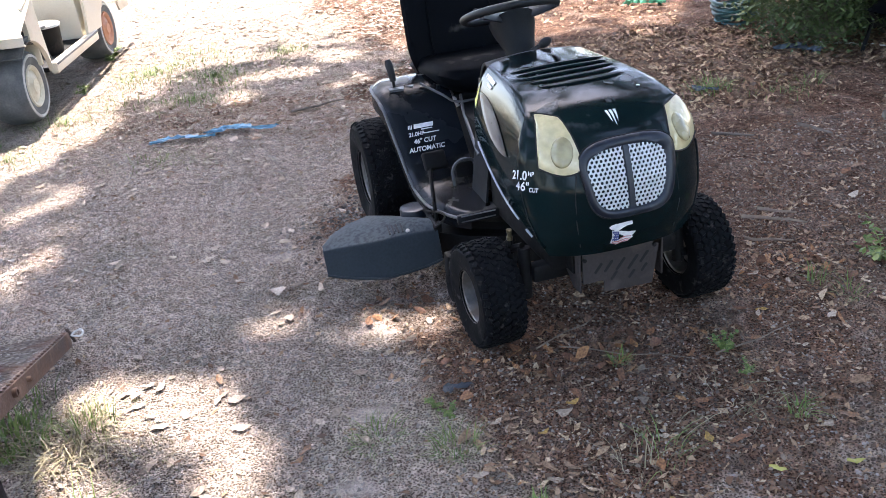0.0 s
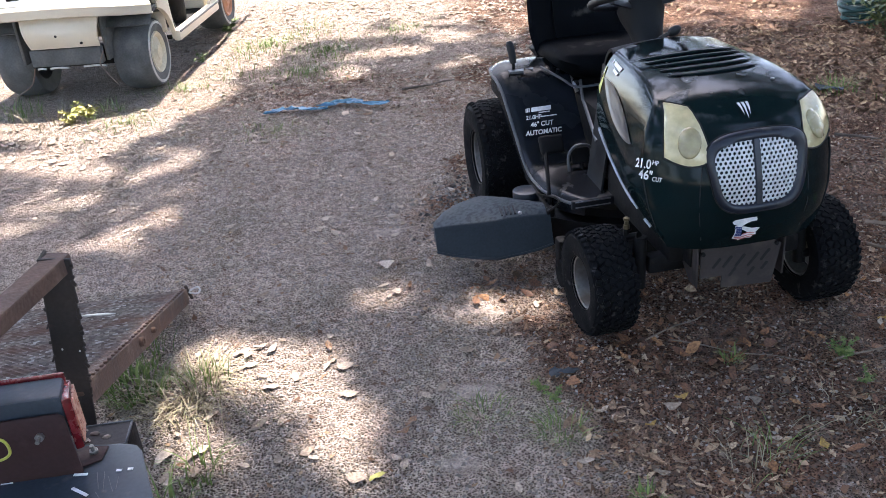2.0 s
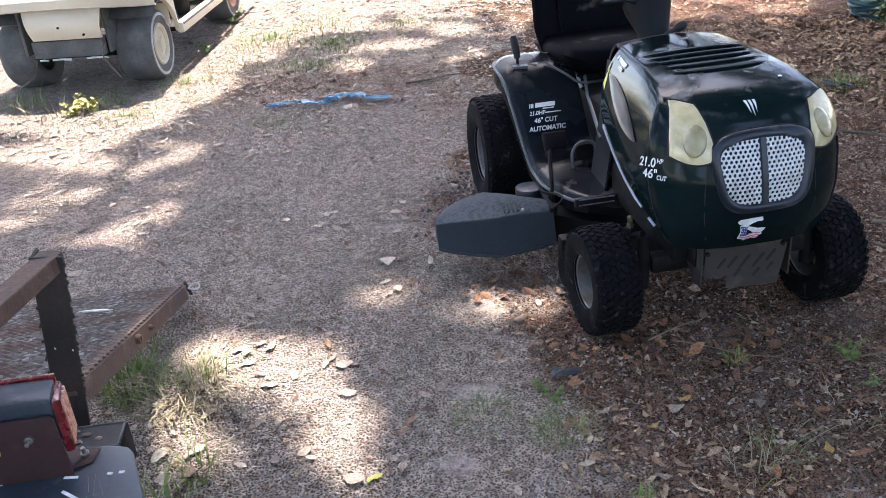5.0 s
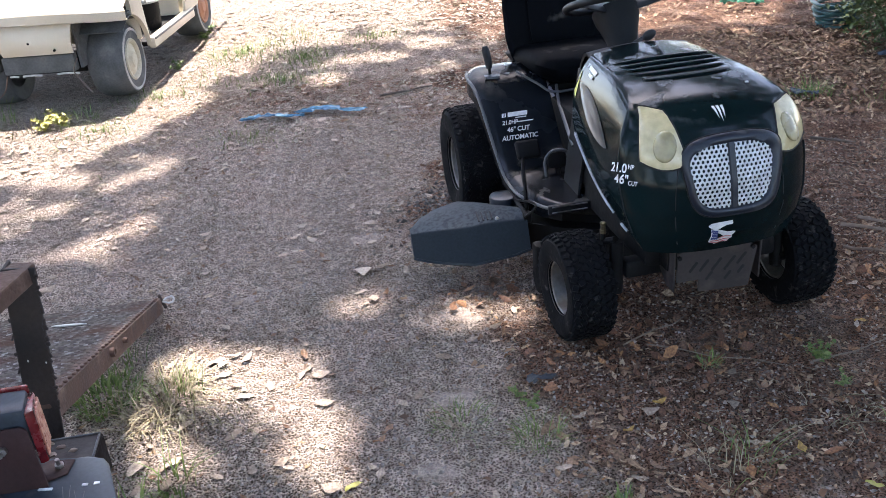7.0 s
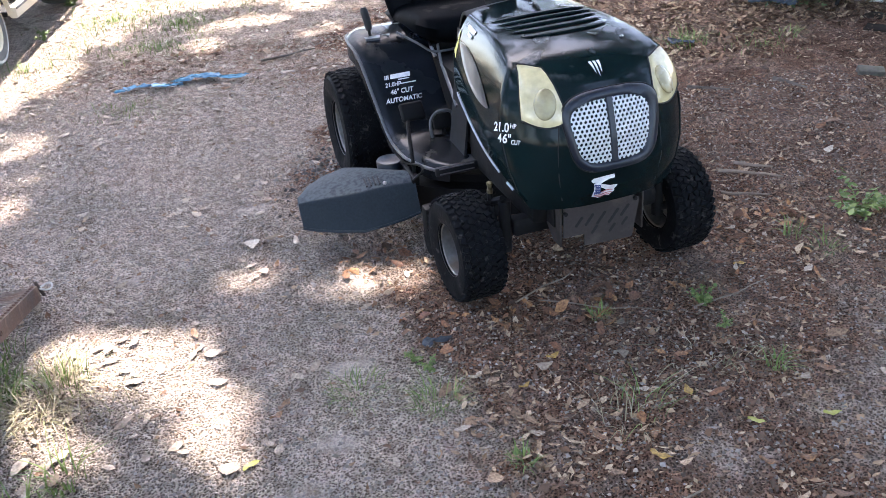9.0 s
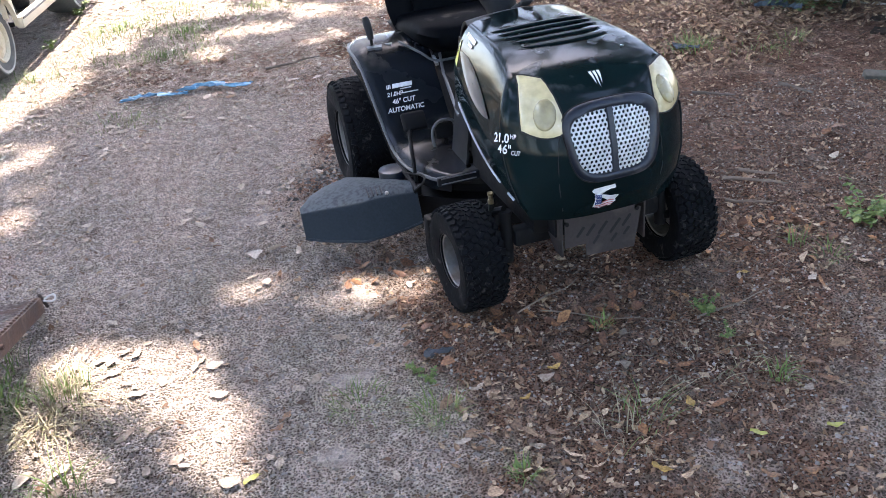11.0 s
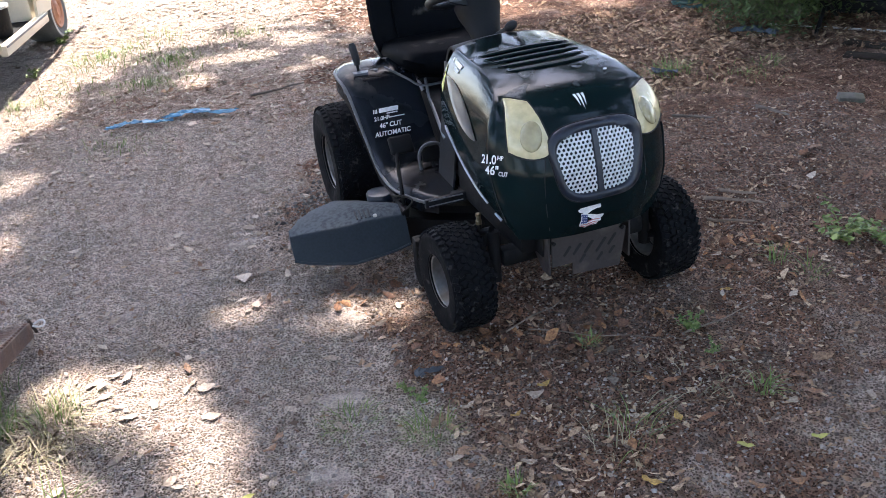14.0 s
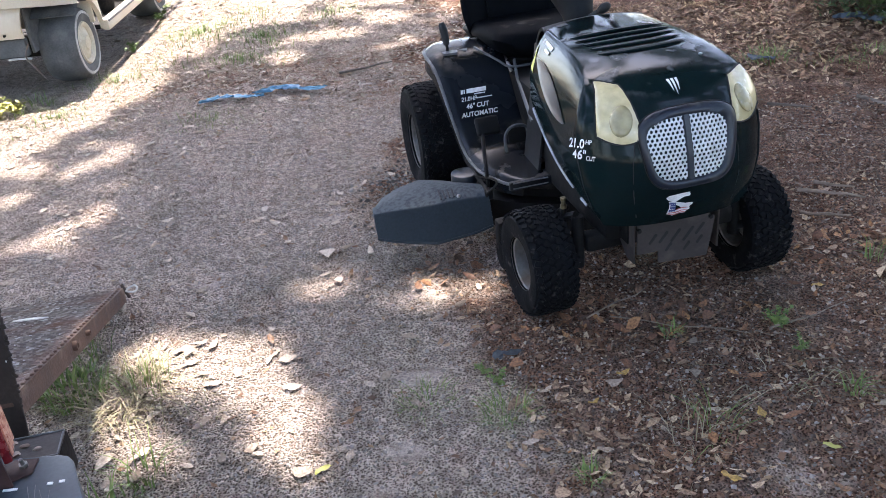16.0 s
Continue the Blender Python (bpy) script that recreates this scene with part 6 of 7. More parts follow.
for c_, d_ in (((-1.645, -0.838, 0.4690), (0.125, 0.004, 0.003)), ((-1.645, -0.762, 0.4690), (0.125, 0.004, 0.003)), ((-1.584, -0.80, 0.4690), (0.004, 0.072, 0.003))):
    bm = bmesh.new()
    box(bm, c_, d_, 0.001, seg=1)
    part("worn_edge", bm, M_EDGE, cap_, "edge worn to bare metal")
for k, (x, y, r) in enumerate(((-1.690, -0.795, 0.012), (-1.672, -0.812, 0.009), (-1.655, -0.790, 0.007), (-1.628, -0.806, 0.006), (-1.683, -0.775, 0.008))):
    bm = bmesh.new()
    bmesh.ops.create_icosphere(bm, subdivisions=2, radius=r, matrix=Matrix.Translation((x, y, 0.468)) @ Matrix.Diagonal((1.5, 1, 0.5, 1)))
    for v in bm.verts:
        v.co += Vector((0.15 * r * math.sin(900 * v.co.y + k), 0.15 * r * math.sin(800 * v.co.x), 0.1 * r * math.sin(1100 * v.co.x + 2 * k)))
    part("dirt_crust", bm, M_SOIL, cap_)
bm = bmesh.new()
slab(bm, [(-1.95, -0.86), (-1.66, -0.868), (-1.565, -0.884), (-1.545, -0.893), (-1.532, -0.912), (-1.49, -1.052), (-1.42, -1.40), (-1.95, -1.40)], 0.494, 0.502, None, 0.002)
fendr = part("fender", bm, M_NAVY, trailer, "blue-black painted steel fender")
bm = bmesh.new()
slab(bm, [(-1.534, -0.915), (-1.492, -1.052), (-1.424, -1.40), (-1.428, -1.40), (-1.496, -1.052), (-1.538, -0.915)], 0.40, 0.496)
part("fender_skirt", bm, M_NAVY, fendr)
for (x0, y0), (x1, y1), h in (((-1.649, -0.959), (-1.623, -0.963), 0.006), ((-1.570, -0.964), (-1.560, -0.966), 0.006), ((-1.549, -0.965), (-1.539, -0.966), 0.006), ((-1.643, -0.997), (-1.610, -1.024), 0.006), ((-1.782, -0.954), (-1.760, -0.954), 0.006), ((-1.617, -1.053), (-1.583, -1.059), 0.006), ((-1.577, -1.057), (-1.568, -1.058), 0.006), ((-1.553, -1.059), (-1.545, -1.060), 0.006), ((-1.534, -1.058), (-1.507, -1.060), 0.006)):
    bm = bmesh.new()
    box(bm, ((x0 + x1) / 2, (y0 + y1) / 2, 0.5032), (math.hypot(x1 - x0, y1 - y0), h, 0.0014), 0, Matrix.Rotation(math.atan2(y1 - y0, x1 - x0), 4, "Z"))
    part("white_bar", bm, M_WHITE, fendr)
for k, (x, y, ln, a) in enumerate(((-1.600, -0.985, 0.05, -76), (-1.588, -0.99, 0.06, -82), (-1.574, -1.0, 0.05, -70), (-1.562, -1.0, 0.035, -88), (-1.70, -1.03, 0.05, -38), (-1.59, -1.03, 0.03, -60))):
    bm = bmesh.new()
    box(bm, (x, y, 0.5026), (ln, 0.0009, 0.0008), 0, Matrix.Rotation(radians(a), 4, "Z"))
    part("scratch", bm, M_EDGE, fendr)
bm = bmesh.new()
slab(bm, [(-1.95, 0.502), (-1.632, 0.502), (-1.636, 0.63), (-1.645, 0.638), (-1.95, 0.638)], -0.003, 0.003, Matrix.Translation((0, -0.952, 0)) @ Matrix.Rotation(radians(90), 4, "X"), 0.001)
brk = part("lamp_bracket", bm, M_MAROON, trailer, "rusty maroon lamp bracket")


def bolt(p, way, par):
    b_ = bmesh.new()
    way = Vector(way).normalized()
    p = Vector(p)
    tube(b_, [p, p + way * 0.007], 0.0085, 6)
    tube(b_, [p + way * 0.006, p + way * 0.020], 0.0042, 8)
    part("bolt", b_, M_STEEL, par)


bolt((-1.685, -0.956, 0.598), (0, -1, 0), brk)
bolt((-1.79, -0.956, 0.60), (0, -1, 0), brk)
bm = bmesh.new()
slab(bm, [(-1.67, -0.955), (-1.604, -0.928), (-1.598, -0.888), (-1.64, -0.880), (-1.67, -0.89)], 0.5025, 0.5065, None, 0.001)
part("ear", bm, M_MAROON, brk)
bolt((-1.622, -0.904, 0.5065), (0, -0.2, 1), fendr)
bm = bmesh.new()
slab(bm, [(-1.95, -0.872), (-1.646, -0.872), (-1.634, -0.944), (-1.95, -0.944)], 0.575, 0.668, None, 0.007)
lamp = part("lamp_housing", bm, M_NAVY, trailer, "dark blue-black tail-light housing")
bm = bmesh.new()
slab(bm, [(-1.635, -0.947), (-1.645, -0.878), (-1.634, -0.876), (-1.620, -0.940)], 0.548, 0.662, None, 0.004)
lens_ = part("red_lens", bm, M_REDLENS, lamp, "red ribbed tail-light lens")
for k in range(4):
    bm = bmesh.new()
    box(bm, (-1.622 - 0.0032 * k, -0.930 + 0.015 * k, 0.605), (0.006, 0.011, 0.095), 0.0015, seg=1)
    part("lens_rib", bm, M_REFLEX, lens_, "peach reflector strip")
bm = bmesh.new()
box(bm, (-1.80, -0.868, 0.655), (0.31, 0.008, 0.036), 0.003)
part("red_rim", bm, M_REDLENS, lamp)
bm = bmesh.new()
tube(bm, smooth_path([(-1.80, -0.958, 0.585), (-1.765, -0.975, 0.572), (-1.738, -0.975, 0.582), (-1.742, -0.968, 0.605), (-1.77, -0.958, 0.612)], 6), 0.0028, 6)
part("yellow_wire", bm, M_YELLOW, brk, "loop of yellow wire")
# bed floor of the trailer, out of the light
bm = bmesh.new()
box(bm, (-2.55, -1.35, 0.42), (1.5, 1.2, 0.03), 0.004)
part("bed", bm, M_RUSTDARK, trailer)
bm = bmesh.new()
lathe(bm, [(0.10, -0.08), (0.2, -0.09), (0.25, -0.06), (0.255, 0), (0.25, 0.06), (0.2, 0.09), (0.10, 0.08)], 32, pose(-1.80, -1.22, 0.25), closed=True)
part("tyre", bm, M_RUBBER, trailer)

# a thin pale flake on the mesh ramp
bm = bmesh.new()
axes = Matrix((Vector((1, 0, 0)), slope, nrm_)).transposed().to_4x4()
pts = [(-0.062, 0.002), (-0.03, -0.012), (0.01, -0.008), (0.035, -0.014), (0.066, -0.003), (0.03, 0.008), (-0.01, 0.014), (-0.04, 0.010)]
slab(bm, pts, 0, 0.004, None, 0.001)
thing("pale_flake", bm, M_FLAKE, Matrix.Translation(on_ramp(-0.22, 0.905, 0.006)) @ axes @ pose(0, 0, 0, 0, 0, -16), "pale flake lying on the mesh ramp", "bark")


# ---- things at the edge of the yard ----
bm = bmesh.new()
pts = []
for k in range(11 * 28):
    a = 2 * math.pi * k / 28
    turn_ = k / 28
    r = 0.125 + 0.0045 * turn_ + 0.014 * math.sin(turn_ * 2.6) + 0.006 * math.sin(5 * a + turn_)
    pts.append((r * math.cos(a), r * math.sin(a) * 0.95, 0.014 + 0.0150 * turn_ + 0.016 * math.sin(a + turn_ * 1.7) + 0.003 * turn_ * math.cos(a)))
tube(bm, pts, 0.0125, 8)
tube(bm, smooth_path([(0.12, 0.0, 0.02), (0.05, -0.14, 0.012), (-0.11, -0.14, 0.012), (-0.17, -0.04, 0.012)], 8), 0.0125, 8)
thing("garden_hose", bm, M_HOSE, pose(2.50, 3.37, 0.0, 0, 0, 20), "coiled teal green garden hose on the leaf litter", "hose")
# crumpled strips of blue plastic
def crumple(length, width, n, seed, fold=0.03):
    r_ = random.Random(seed)
    bm_ = bmesh.new()
    rows = []
    for k in range(n):
        u = k / (n - 1)
        w = width * (0.35 + 0.65 * math.sin(math.pi * min(0.97, 0.1 + u * 0.85))) * r_.uniform(0.6, 1.25)
        c = Vector(((u - 0.5) * length, 0.05 * math.sin(u * 5) + r_.uniform(-0.012, 0.012), 0.012))
        rows.append([bm_.verts.new(c + Vector((r_.uniform(-0.02, 0.02), (j / 5 - 0.5) * w, fold * r_.random() * (1 if 0 < j < 5 else 0.3)))) for j in range(6)])
    for a, b in zip(rows, rows[1:]):
        for j in range(5):
            bm_.faces.new((a[j], a[j + 1], b[j + 1], b[j]))
    bmesh.ops.recalc_face_normals(bm_, faces=bm_.faces[:])
    bmesh.ops.solidify(bm_, geom=bm_.faces[:], thickness=0.0015)
    return bm_


thing("plastic_strip", crumple(0.40, 0.075, 22, 5, 0.018), M_TARP, pose(-1.02, 2.745, 0.004, 0, 0, -4), "torn strip of bright blue plastic tarp on dirt", "tarp scrap", smooth=0)
thing("plastic_strip", crumple(0.34, 0.035, 20, 6, 0.012), M_TARP, pose(-1.36, 2.74, 0.004, 0, 0, 6), "thin faded blue tarp strip half buried", "tarp scrap", smooth=0)
thing("plastic_strip", crumple(0.30, 0.07, 16, 8, 0.03), M_GREENSCRAP, pose(2.22, 4.25, 0.004, 0, 0, -20), "crumpled strip of bright green plastic on leaves", "tarp scrap", smooth=0)
thing("blue_rag", crumple(0.26, 0.10, 14, 9, 0.03), M_TARPDIM, pose(2.39, 2.46, 0.004, 0, 0, -30), "dusty blue rag lying among dead leaves", "rag", smooth=0)
thing("blue_rag", crumple(0.09, 0.03, 10, 12, 0.01), M_TARPDIM, pose(1.52, 2.02, 0.004, 0, 0, 12), "small dusty blue scrap on the ground", "rag", smooth=0)
thing("dark_rag", crumple(0.16, 0.09, 10, 14, 0.02), M_DARKRAG, pose(-0.52, -0.168, 0.001, 0, 0, 40) @ Matrix.Diagonal((0.42, 0.42, 0.4, 1)), "small crumpled blue-grey rag in the dirt", "rag", smooth=0)

bm = bmesh.new()
tube(bm, smooth_path([(-0.36, 0, 0.006), (0, 0.006, 0.008), (0.36, 0, 0.006)], 6), 0.0065, 10)
thing("pipe", bm, M_PVC, pose(2.80, 2.29, 0.002, 0, 0, -50), "dirty white plastic pipe lying on leaves", "pipe")
bm = bmesh.new()
box(bm, (0, 0, 0.03), (0.125, 0.07, 0.055), 0.009)
thing("brick", bm, M_BRICK, pose(2.10, 1.215, -0.044, 9, 4, -28), "weathered grey-green brick among leaves", "brick")

# folding chair beside the bush
chair = root("folding_chair", pose(2.97, 2.15, 0, 0, 0, -52) @ Matrix.Diagonal((1, 1, 0.6, 1)), "dark folding lawn chair with black fabric", "chair")
for sg in (-1, 1):
    for a, b in (((sg * 0.24, -0.24, 0.0), (sg * 0.24, 0.22, 0.62)), ((sg * 0.225, 0.24, 0.0), (sg * 0.225, -0.22, 0.44))):
        bm = bmesh.new()
        tube(bm, [a, b], 0.0115, 10)
        part("leg", bm, M_CHASSIS, chair)
    bm = bmesh.new()
    tube(bm, [(sg * 0.24, 0.16, 0.50), (sg * 0.24, 0.36, 0.95)], 0.0115, 10)
    part("back_post", bm, M_CHASSIS, chair)
    bm = bmesh.new()
    tube(bm, [(sg * 0.26, -0.25, 0.60), (sg * 0.26, 0.22, 0.63)], 0.016, 10)
    part("armrest", bm, M_EDGE, chair)
bm = bmesh.new()
tube(bm, [(-0.235, 0.235, 0.10), (0.235, 0.235, 0.10)], 0.006, 10)
part("cross_bar", bm, M_CHASSIS, chair)
bm = bmesh.new()
sheet(bm, lambda u, w: Vector(((u - 0.5) * 0.47, -0.23 + 0.43 * w, 0.43 - 0.05 * math.sin(math.pi * u) + 0.03 * w)), lin(0, 1, 10), lin(0, 1, 8), 0.006)
part("seat", bm, M_SEAT, chair)
bm = bmesh.new()
sheet(bm, lambda u, w: Vector(((u - 0.5) * 0.47, 0.18 + 0.18 * w + 0.04 * math.sin(math.pi * u), 0.48 + 0.45 * w)), lin(0, 1, 10), lin(0, 1, 8), 0.006)
part("backrest", bm, M_SEAT, chair)

# black box added for the shade behind the chair, rotten boards before it
tote = root("shade_box", pose(3.30, 2.62, 0, 0, 0, -50), "black lidded box added for the dark shade behind the chair", "tote")
bm = bmesh.new()
slab(bm, [(-0.36, -0.22), (0.36, -0.22), (0.36, 0.22), (-0.36, 0.22)], 0.0, 0.40, None, 0.02)
part("body", bm, M_PLASTIC, tote)
bm = bmesh.new()
slab(bm, [(-0.385, -0.245), (0.385, -0.245), (0.385, 0.245), (-0.385, 0.245)], 0.40, 0.435, None, 0.012)
part("lid", bm, M_PLASTIC, tote)
for k, (x, y, a) in enumerate(((2.80, 1.80, -58), (2.68, 1.62, -50))):
    r_ = random.Random(70 + k)
    bm = bmesh.new()
    pts = [(-0.24 + 0.02 * r_.random(), -0.05), (0.24, -0.05 + 0.01 * r_.random()), (0.235 - 0.03 * r_.random(), 0.045), (-0.23, 0.05)]
    slab(bm, pts, -0.004, 0.014, None, 0.003)
    thing("plank", bm, M_ROTTEN, pose(x, y, float(height(x, y)), 2, 0, a), "rotten dark board lying in leaf litter", "plank", "boards on the ground")

# a shrubby oak stump with leafy shoots
bush = root("shrub", pose(2.74, 2.72, 0), "dense evergreen shrub round an old mossy stump", "shrub")
bm = bmesh.new()
sheet(bm, lambda a, w: Vector(((0.17 - 0.09 * w + 0.035 * math.sin(3 * a + 1) * (1 - w)) * math.cos(a), (0.16 - 0.08 * w + 0.03 * math.sin(4 * a)) * math.sin(a), -0.05 + 0.62 * w)), lin(0, 2 * math.pi, 25), lin(0, 1, 9))
bmesh.ops.remove_doubles(bm, verts=bm.verts[:], dist=0.0005)
part("stump", bm, M_BARK, bush)
for k in range(14):
    bm = bmesh.new()
    a = k * 2.4
    e = Vector((0.45 * math.cos(a), 0.45 * math.sin(a), 0.55 + 0.12 * (k % 5)))
    pts = smooth_path([(0.1 * math.cos(a), 0.1 * math.sin(a), 0.3), e * 0.5 + Vector((0, 0, 0.35)), e + Vector((0, 0, 0.25))], 4)
    tube(bm, pts, [0.02 - 0.015 * i / (len(pts) - 1) for i in range(len(pts))], 6)
    part("branch", bm, M_BARK, bush)
cen = []
for k in range(300):
    a, rr = RNG.uniform(0, 2 * np.pi), 0.50 * np.sqrt(RNG.random())
    zc = RNG.uniform(0.10, 1.35) if rr > 0.22 else RNG.uniform(0.3, 1.5)
    cen.append(np.array([rr * np.cos(a), rr * np.sin(a), zc]) + RNG.normal(0, 0.075, (84, 3)))
v_, t_ = kite_cards(np.concatenate(cen), 0.036, 0.015, RNG, 1.0)
ob = new("foliage", card_mesh("foliage", v_, t_, M_LEAF))
ob.parent = bush

# sticks and bark
def stick(name, m, length, r, seed, label, mat_=None, flat=1.0):
    r_ = random.Random(seed)
    bm_ = bmesh.new()
    pts_ = smooth_path([((k / 4 - 0.5) * length, r_.uniform(-0.03, 0.03) * length, r * 0.8 + r_.uniform(0, 0.3) * r) for k in range(5)], 4)
    tube(bm_, pts_, [r * (1 - 0.5 * i / (len(pts_) - 1)) for i in range(len(pts_))], 7, squash=flat)
    thing(name, bm_, mat_ or M_TWIG, m, label, "stick", "sticks on the ground")


stick("stick", pose(0.93, 0.43, 0.006, 0, 0, -38), 0.24, 0.008, 1, "broken pale bark strip on leaf litter", flat=0.4)
stick("stick", pose(0.98, 0.49, 0.006, 0, 0, -42), 0.15, 0.008, 12, "broken pale bark strip on leaf litter", flat=0.4)
stick("stick", pose(0.82, 0.29, 0.004, 0, 0, -30), 0.17, 0.006, 2, "short pale stick on leaf litter")
stick("stick", pose(1.29, 1.345, 0.0, 0, 0, -38), 0.2, 0.008, 3, "dark weathered branch piece on dirt", M_BARK)
stick("stick", pose(0.02, -0.20, 0.01, 0, 0, -34), 0.42, 0.0024, 4, "thin dry twig beneath the tractor nose")
stick("stick", pose(-0.10, -0.02, 0.01, 0, 0, 24), 0.28, 0.003, 5, "thin dry twig beneath the tractor nose")
stick("stick", pose(0.42, -0.28, 0.01, 0, 0, 12), 0.3, 0.003, 6, "thin grey twig among dead leaves")
stick("stick", pose(1.655, 1.22, 0.002, 0, 0, -72), 0.2, 0.010, 7, "flat strip of grey bark on bare soil", M_BARK, 0.4)
stick("stick", pose(-0.55, 2.95, 0.01, 0, 0, 12), 0.34, 0.008, 8, "dark stick lying on bare dirt", M_BARK)
stick("stick", pose(0.9, -0.62, 0.01, 0, 0, 60), 0.3, 0.005, 10, "thin dry twig among dead leaves")
stick("stick", pose(-0.25, -1.0, 0.01, 0, 0, 5), 0.3, 0.005, 11, "thin dry twig among dead leaves")

# ---- plants ----
def blades(n, spread, length, width, seed, lean=0.7, base=(0, 0)):
    """Curved grass blades; arrays for one mesh."""
    r_ = np.random.default_rng(seed)
    vs, fs = [], []
    for _ in range(n):
        a = r_.uniform(0, 2 * np.pi)
        rad = spread * np.sqrt(r_.random())
        b_ = np.array([base[0] + rad * np.cos(a), base[1] + rad * np.sin(a), 0.0])
        d = a + r_.normal(0, 0.7)
        ln = length * r_.uniform(0.5, 1.25)
        le = lean * r_.uniform(0.4, 1.4)
        way = np.array([np.cos(d), np.sin(d), 0])
        side = np.array([-np.sin(d), np.cos(d), 0]) * width * r_.uniform(0.6, 1.3) / 2
        k0 = len(vs)
        for k in range(5):
            t = k / 4
            p = b_ + way * ln * le * t * t * 0.9 + np.array([0, 0, ln * (t - 0.42 * le * t * t)])
            w = side * (1 - t ** 2.2) + side * 0.08
            vs += [p - w, p + w]
        fs += [(k0 + 2 * k, k0 + 2 * k + 1, k0 + 2 * k + 3, k0 + 2 * k + 2) for k in range(4)]
    return vs, fs


def tuft(x, y, n, spread, length, width, seed, mat_, label, lean=0.7, name="grass_tuft", group="weeds in the yard"):
    vs, fs = blades(n, spread, length, width, seed, lean)
    m_ = bpy.data.meshes.new(name)
    m_.from_pydata([tuple(v) for v in vs], [], fs)
    m_.materials.append(mat_)
    m_.polygons.foreach_set("use_smooth", [True] * len(m_.polygons))
    ob_ = new(name, m_)
    ob_.matrix_world = pose(x, y, float(height(x, y)) - 0.003)
    return tagged(ob_, label, "grass", kind="stuff")


def weed(x, y, n, size, seed, label, mat_=None, spread=0.6):
    """A low plant: stems with small paired leaves."""
    r_ = np.random.default_rng(seed)
    w = root("weed", pose(x, y, float(height(x, y)) - 0.002), label, "weed", "weeds in the yard")
    pts_all = []
    for k in range(n):
        a = 2 * np.pi * k / n + r_.normal(0, 0.4)
        e = np.array([np.cos(a) * size * spread, np.sin(a) * size * spread, size * r_.uniform(0.35, 0.9)]) * r_.uniform(0.6, 1.1)
        bm_ = bmesh.new()
        p = smooth_path([(0, 0, 0), tuple(e * np.array([0.4, 0.4, 0.7])), tuple(e)], 4)
        tube(bm_, p, [0.0018 - 0.0009 * i / (len(p) - 1) for i in range(len(p))], 5)
        part("stem", bm_, mat_ or M_BLADE, w)
        for q in p[2:]:
            pts_all += [np.array(q) + r_.normal(0, size * 0.07, 3) for _ in range(3)]
    v2, t2 = leaf_cards(np.abs(np.array(pts_all)) * np.array([0, 0, 1]) + np.array(pts_all) * np.array([1, 1, 0]), size * 0.26, size * 0.11, r_, 0.7)
    o = new("leaves", card_mesh("leaves", v2, t2, mat_ or M_BLADE))
    o.parent = w


tuft(-1.63, 0.02, 170, 0.12, 0.10, 0.0036, 1, M_STRAW, "clump of straw-coloured grass with green shoots", 1.7)
tuft(-1.60, 0.02, 50, 0.08, 0.10, 0.003, 2, M_BLADE, "green shoots in a clump of dry grass", 0.5)
tuft(-1.68, -0.08, 90, 0.10, 0.095, 0.0036, 3, M_STRAW, "flattened dry grass beside the ramp", 1.5)
tuft(-1.82, 0.06, 260, 0.11, 0.07, 0.006, 4, M_BLADE, "green grass growing in the ramp's shade", 0.7)
tuft(-1.80, 0.26, 40, 0.07, 0.10, 0.0035, 5, M_BLADE, "sparse green grass beside the ramp", 0.7)
tuft(-1.575, -0.40, 36, 0.06, 0.12, 0.0045, 6, M_BLADE, "green grass blades on sandy soil", 0.8)
tuft(-1.64, -0.52, 26, 0.06, 0.11, 0.0045, 7, M_BLADE, "green grass blades on sandy soil", 0.8)
tuft(-1.42, -0.16, 22, 0.09, 0.08, 0.003, 8, M_STRAW, "few dry grass blades on sand", 1.2)
tuft(-0.59, -0.43, 70, 0.06, 0.08, 0.0026, 9, M_BLADE, "thin green grass on bare soil", 1.1)
tuft(-0.785, -0.305, 80, 0.08, 0.055, 0.0024, 10, M_BLADE, "thin green grass on bare soil", 1.2)
tuft(-0.16, -0.69, 22, 0.09, 0.11, 0.0026, 11, M_STRAW, "thin wiry grass among dead leaves", 1.2)
tuft(-0.10, -0.66, 18, 0.07, 0.10, 0.0026, 12, M_BLADE, "thin wiry grass among dead leaves", 1.1)
tuft(-0.45, -0.73, 40, 0.03, 0.05, 0.004, 13, M_BLADE, "small green grass seedling", 0.8)
tuft(0.336, -0.625, 30, 0.03, 0.065, 0.004, 14, M_BLADE, "small bright green weed tuft", 1.0)
tuft(0.17, -0.51, 16, 0.10, 0.11, 0.0024, 15, M_STRAW, "wiry dry grass runners among leaves", 1.7)
tuft(-0.02, -0.225, 30, 0.03, 0.055, 0.004, 16, M_BLADE, "small green weed tuft among leaves", 0.9)
tuft(0.27, -0.55, 22, 0.06, 0.05, 0.0024, 28, M_STRAW, "dry wiry grass among leaves", 1.5)
tuft(0.80, -0.02, 16, 0.03, 0.09, 0.003, 29, M_BLADE, "small grass tuft on dark soil", 0.9)
tuft(-0.62, -0.90, 26, 0.05, 0.09, 0.003, 17, M_BLADE, "thin green grass on bare soil", 1.1)
tuft(0.85, -0.15, 20, 0.05, 0.07, 0.003, 18, M_BLADE, "thin green grass among leaves", 1.1)
tuft(-1.56, 4.33, 90, 0.28, 0.12, 0.004, 19, M_BLADE, "patchy green grass in sunlight", 0.9)
tuft(-1.25, 4.75, 60, 0.25, 0.12, 0.004, 20, M_BLADE, "patchy green grass in sunlight", 0.9)
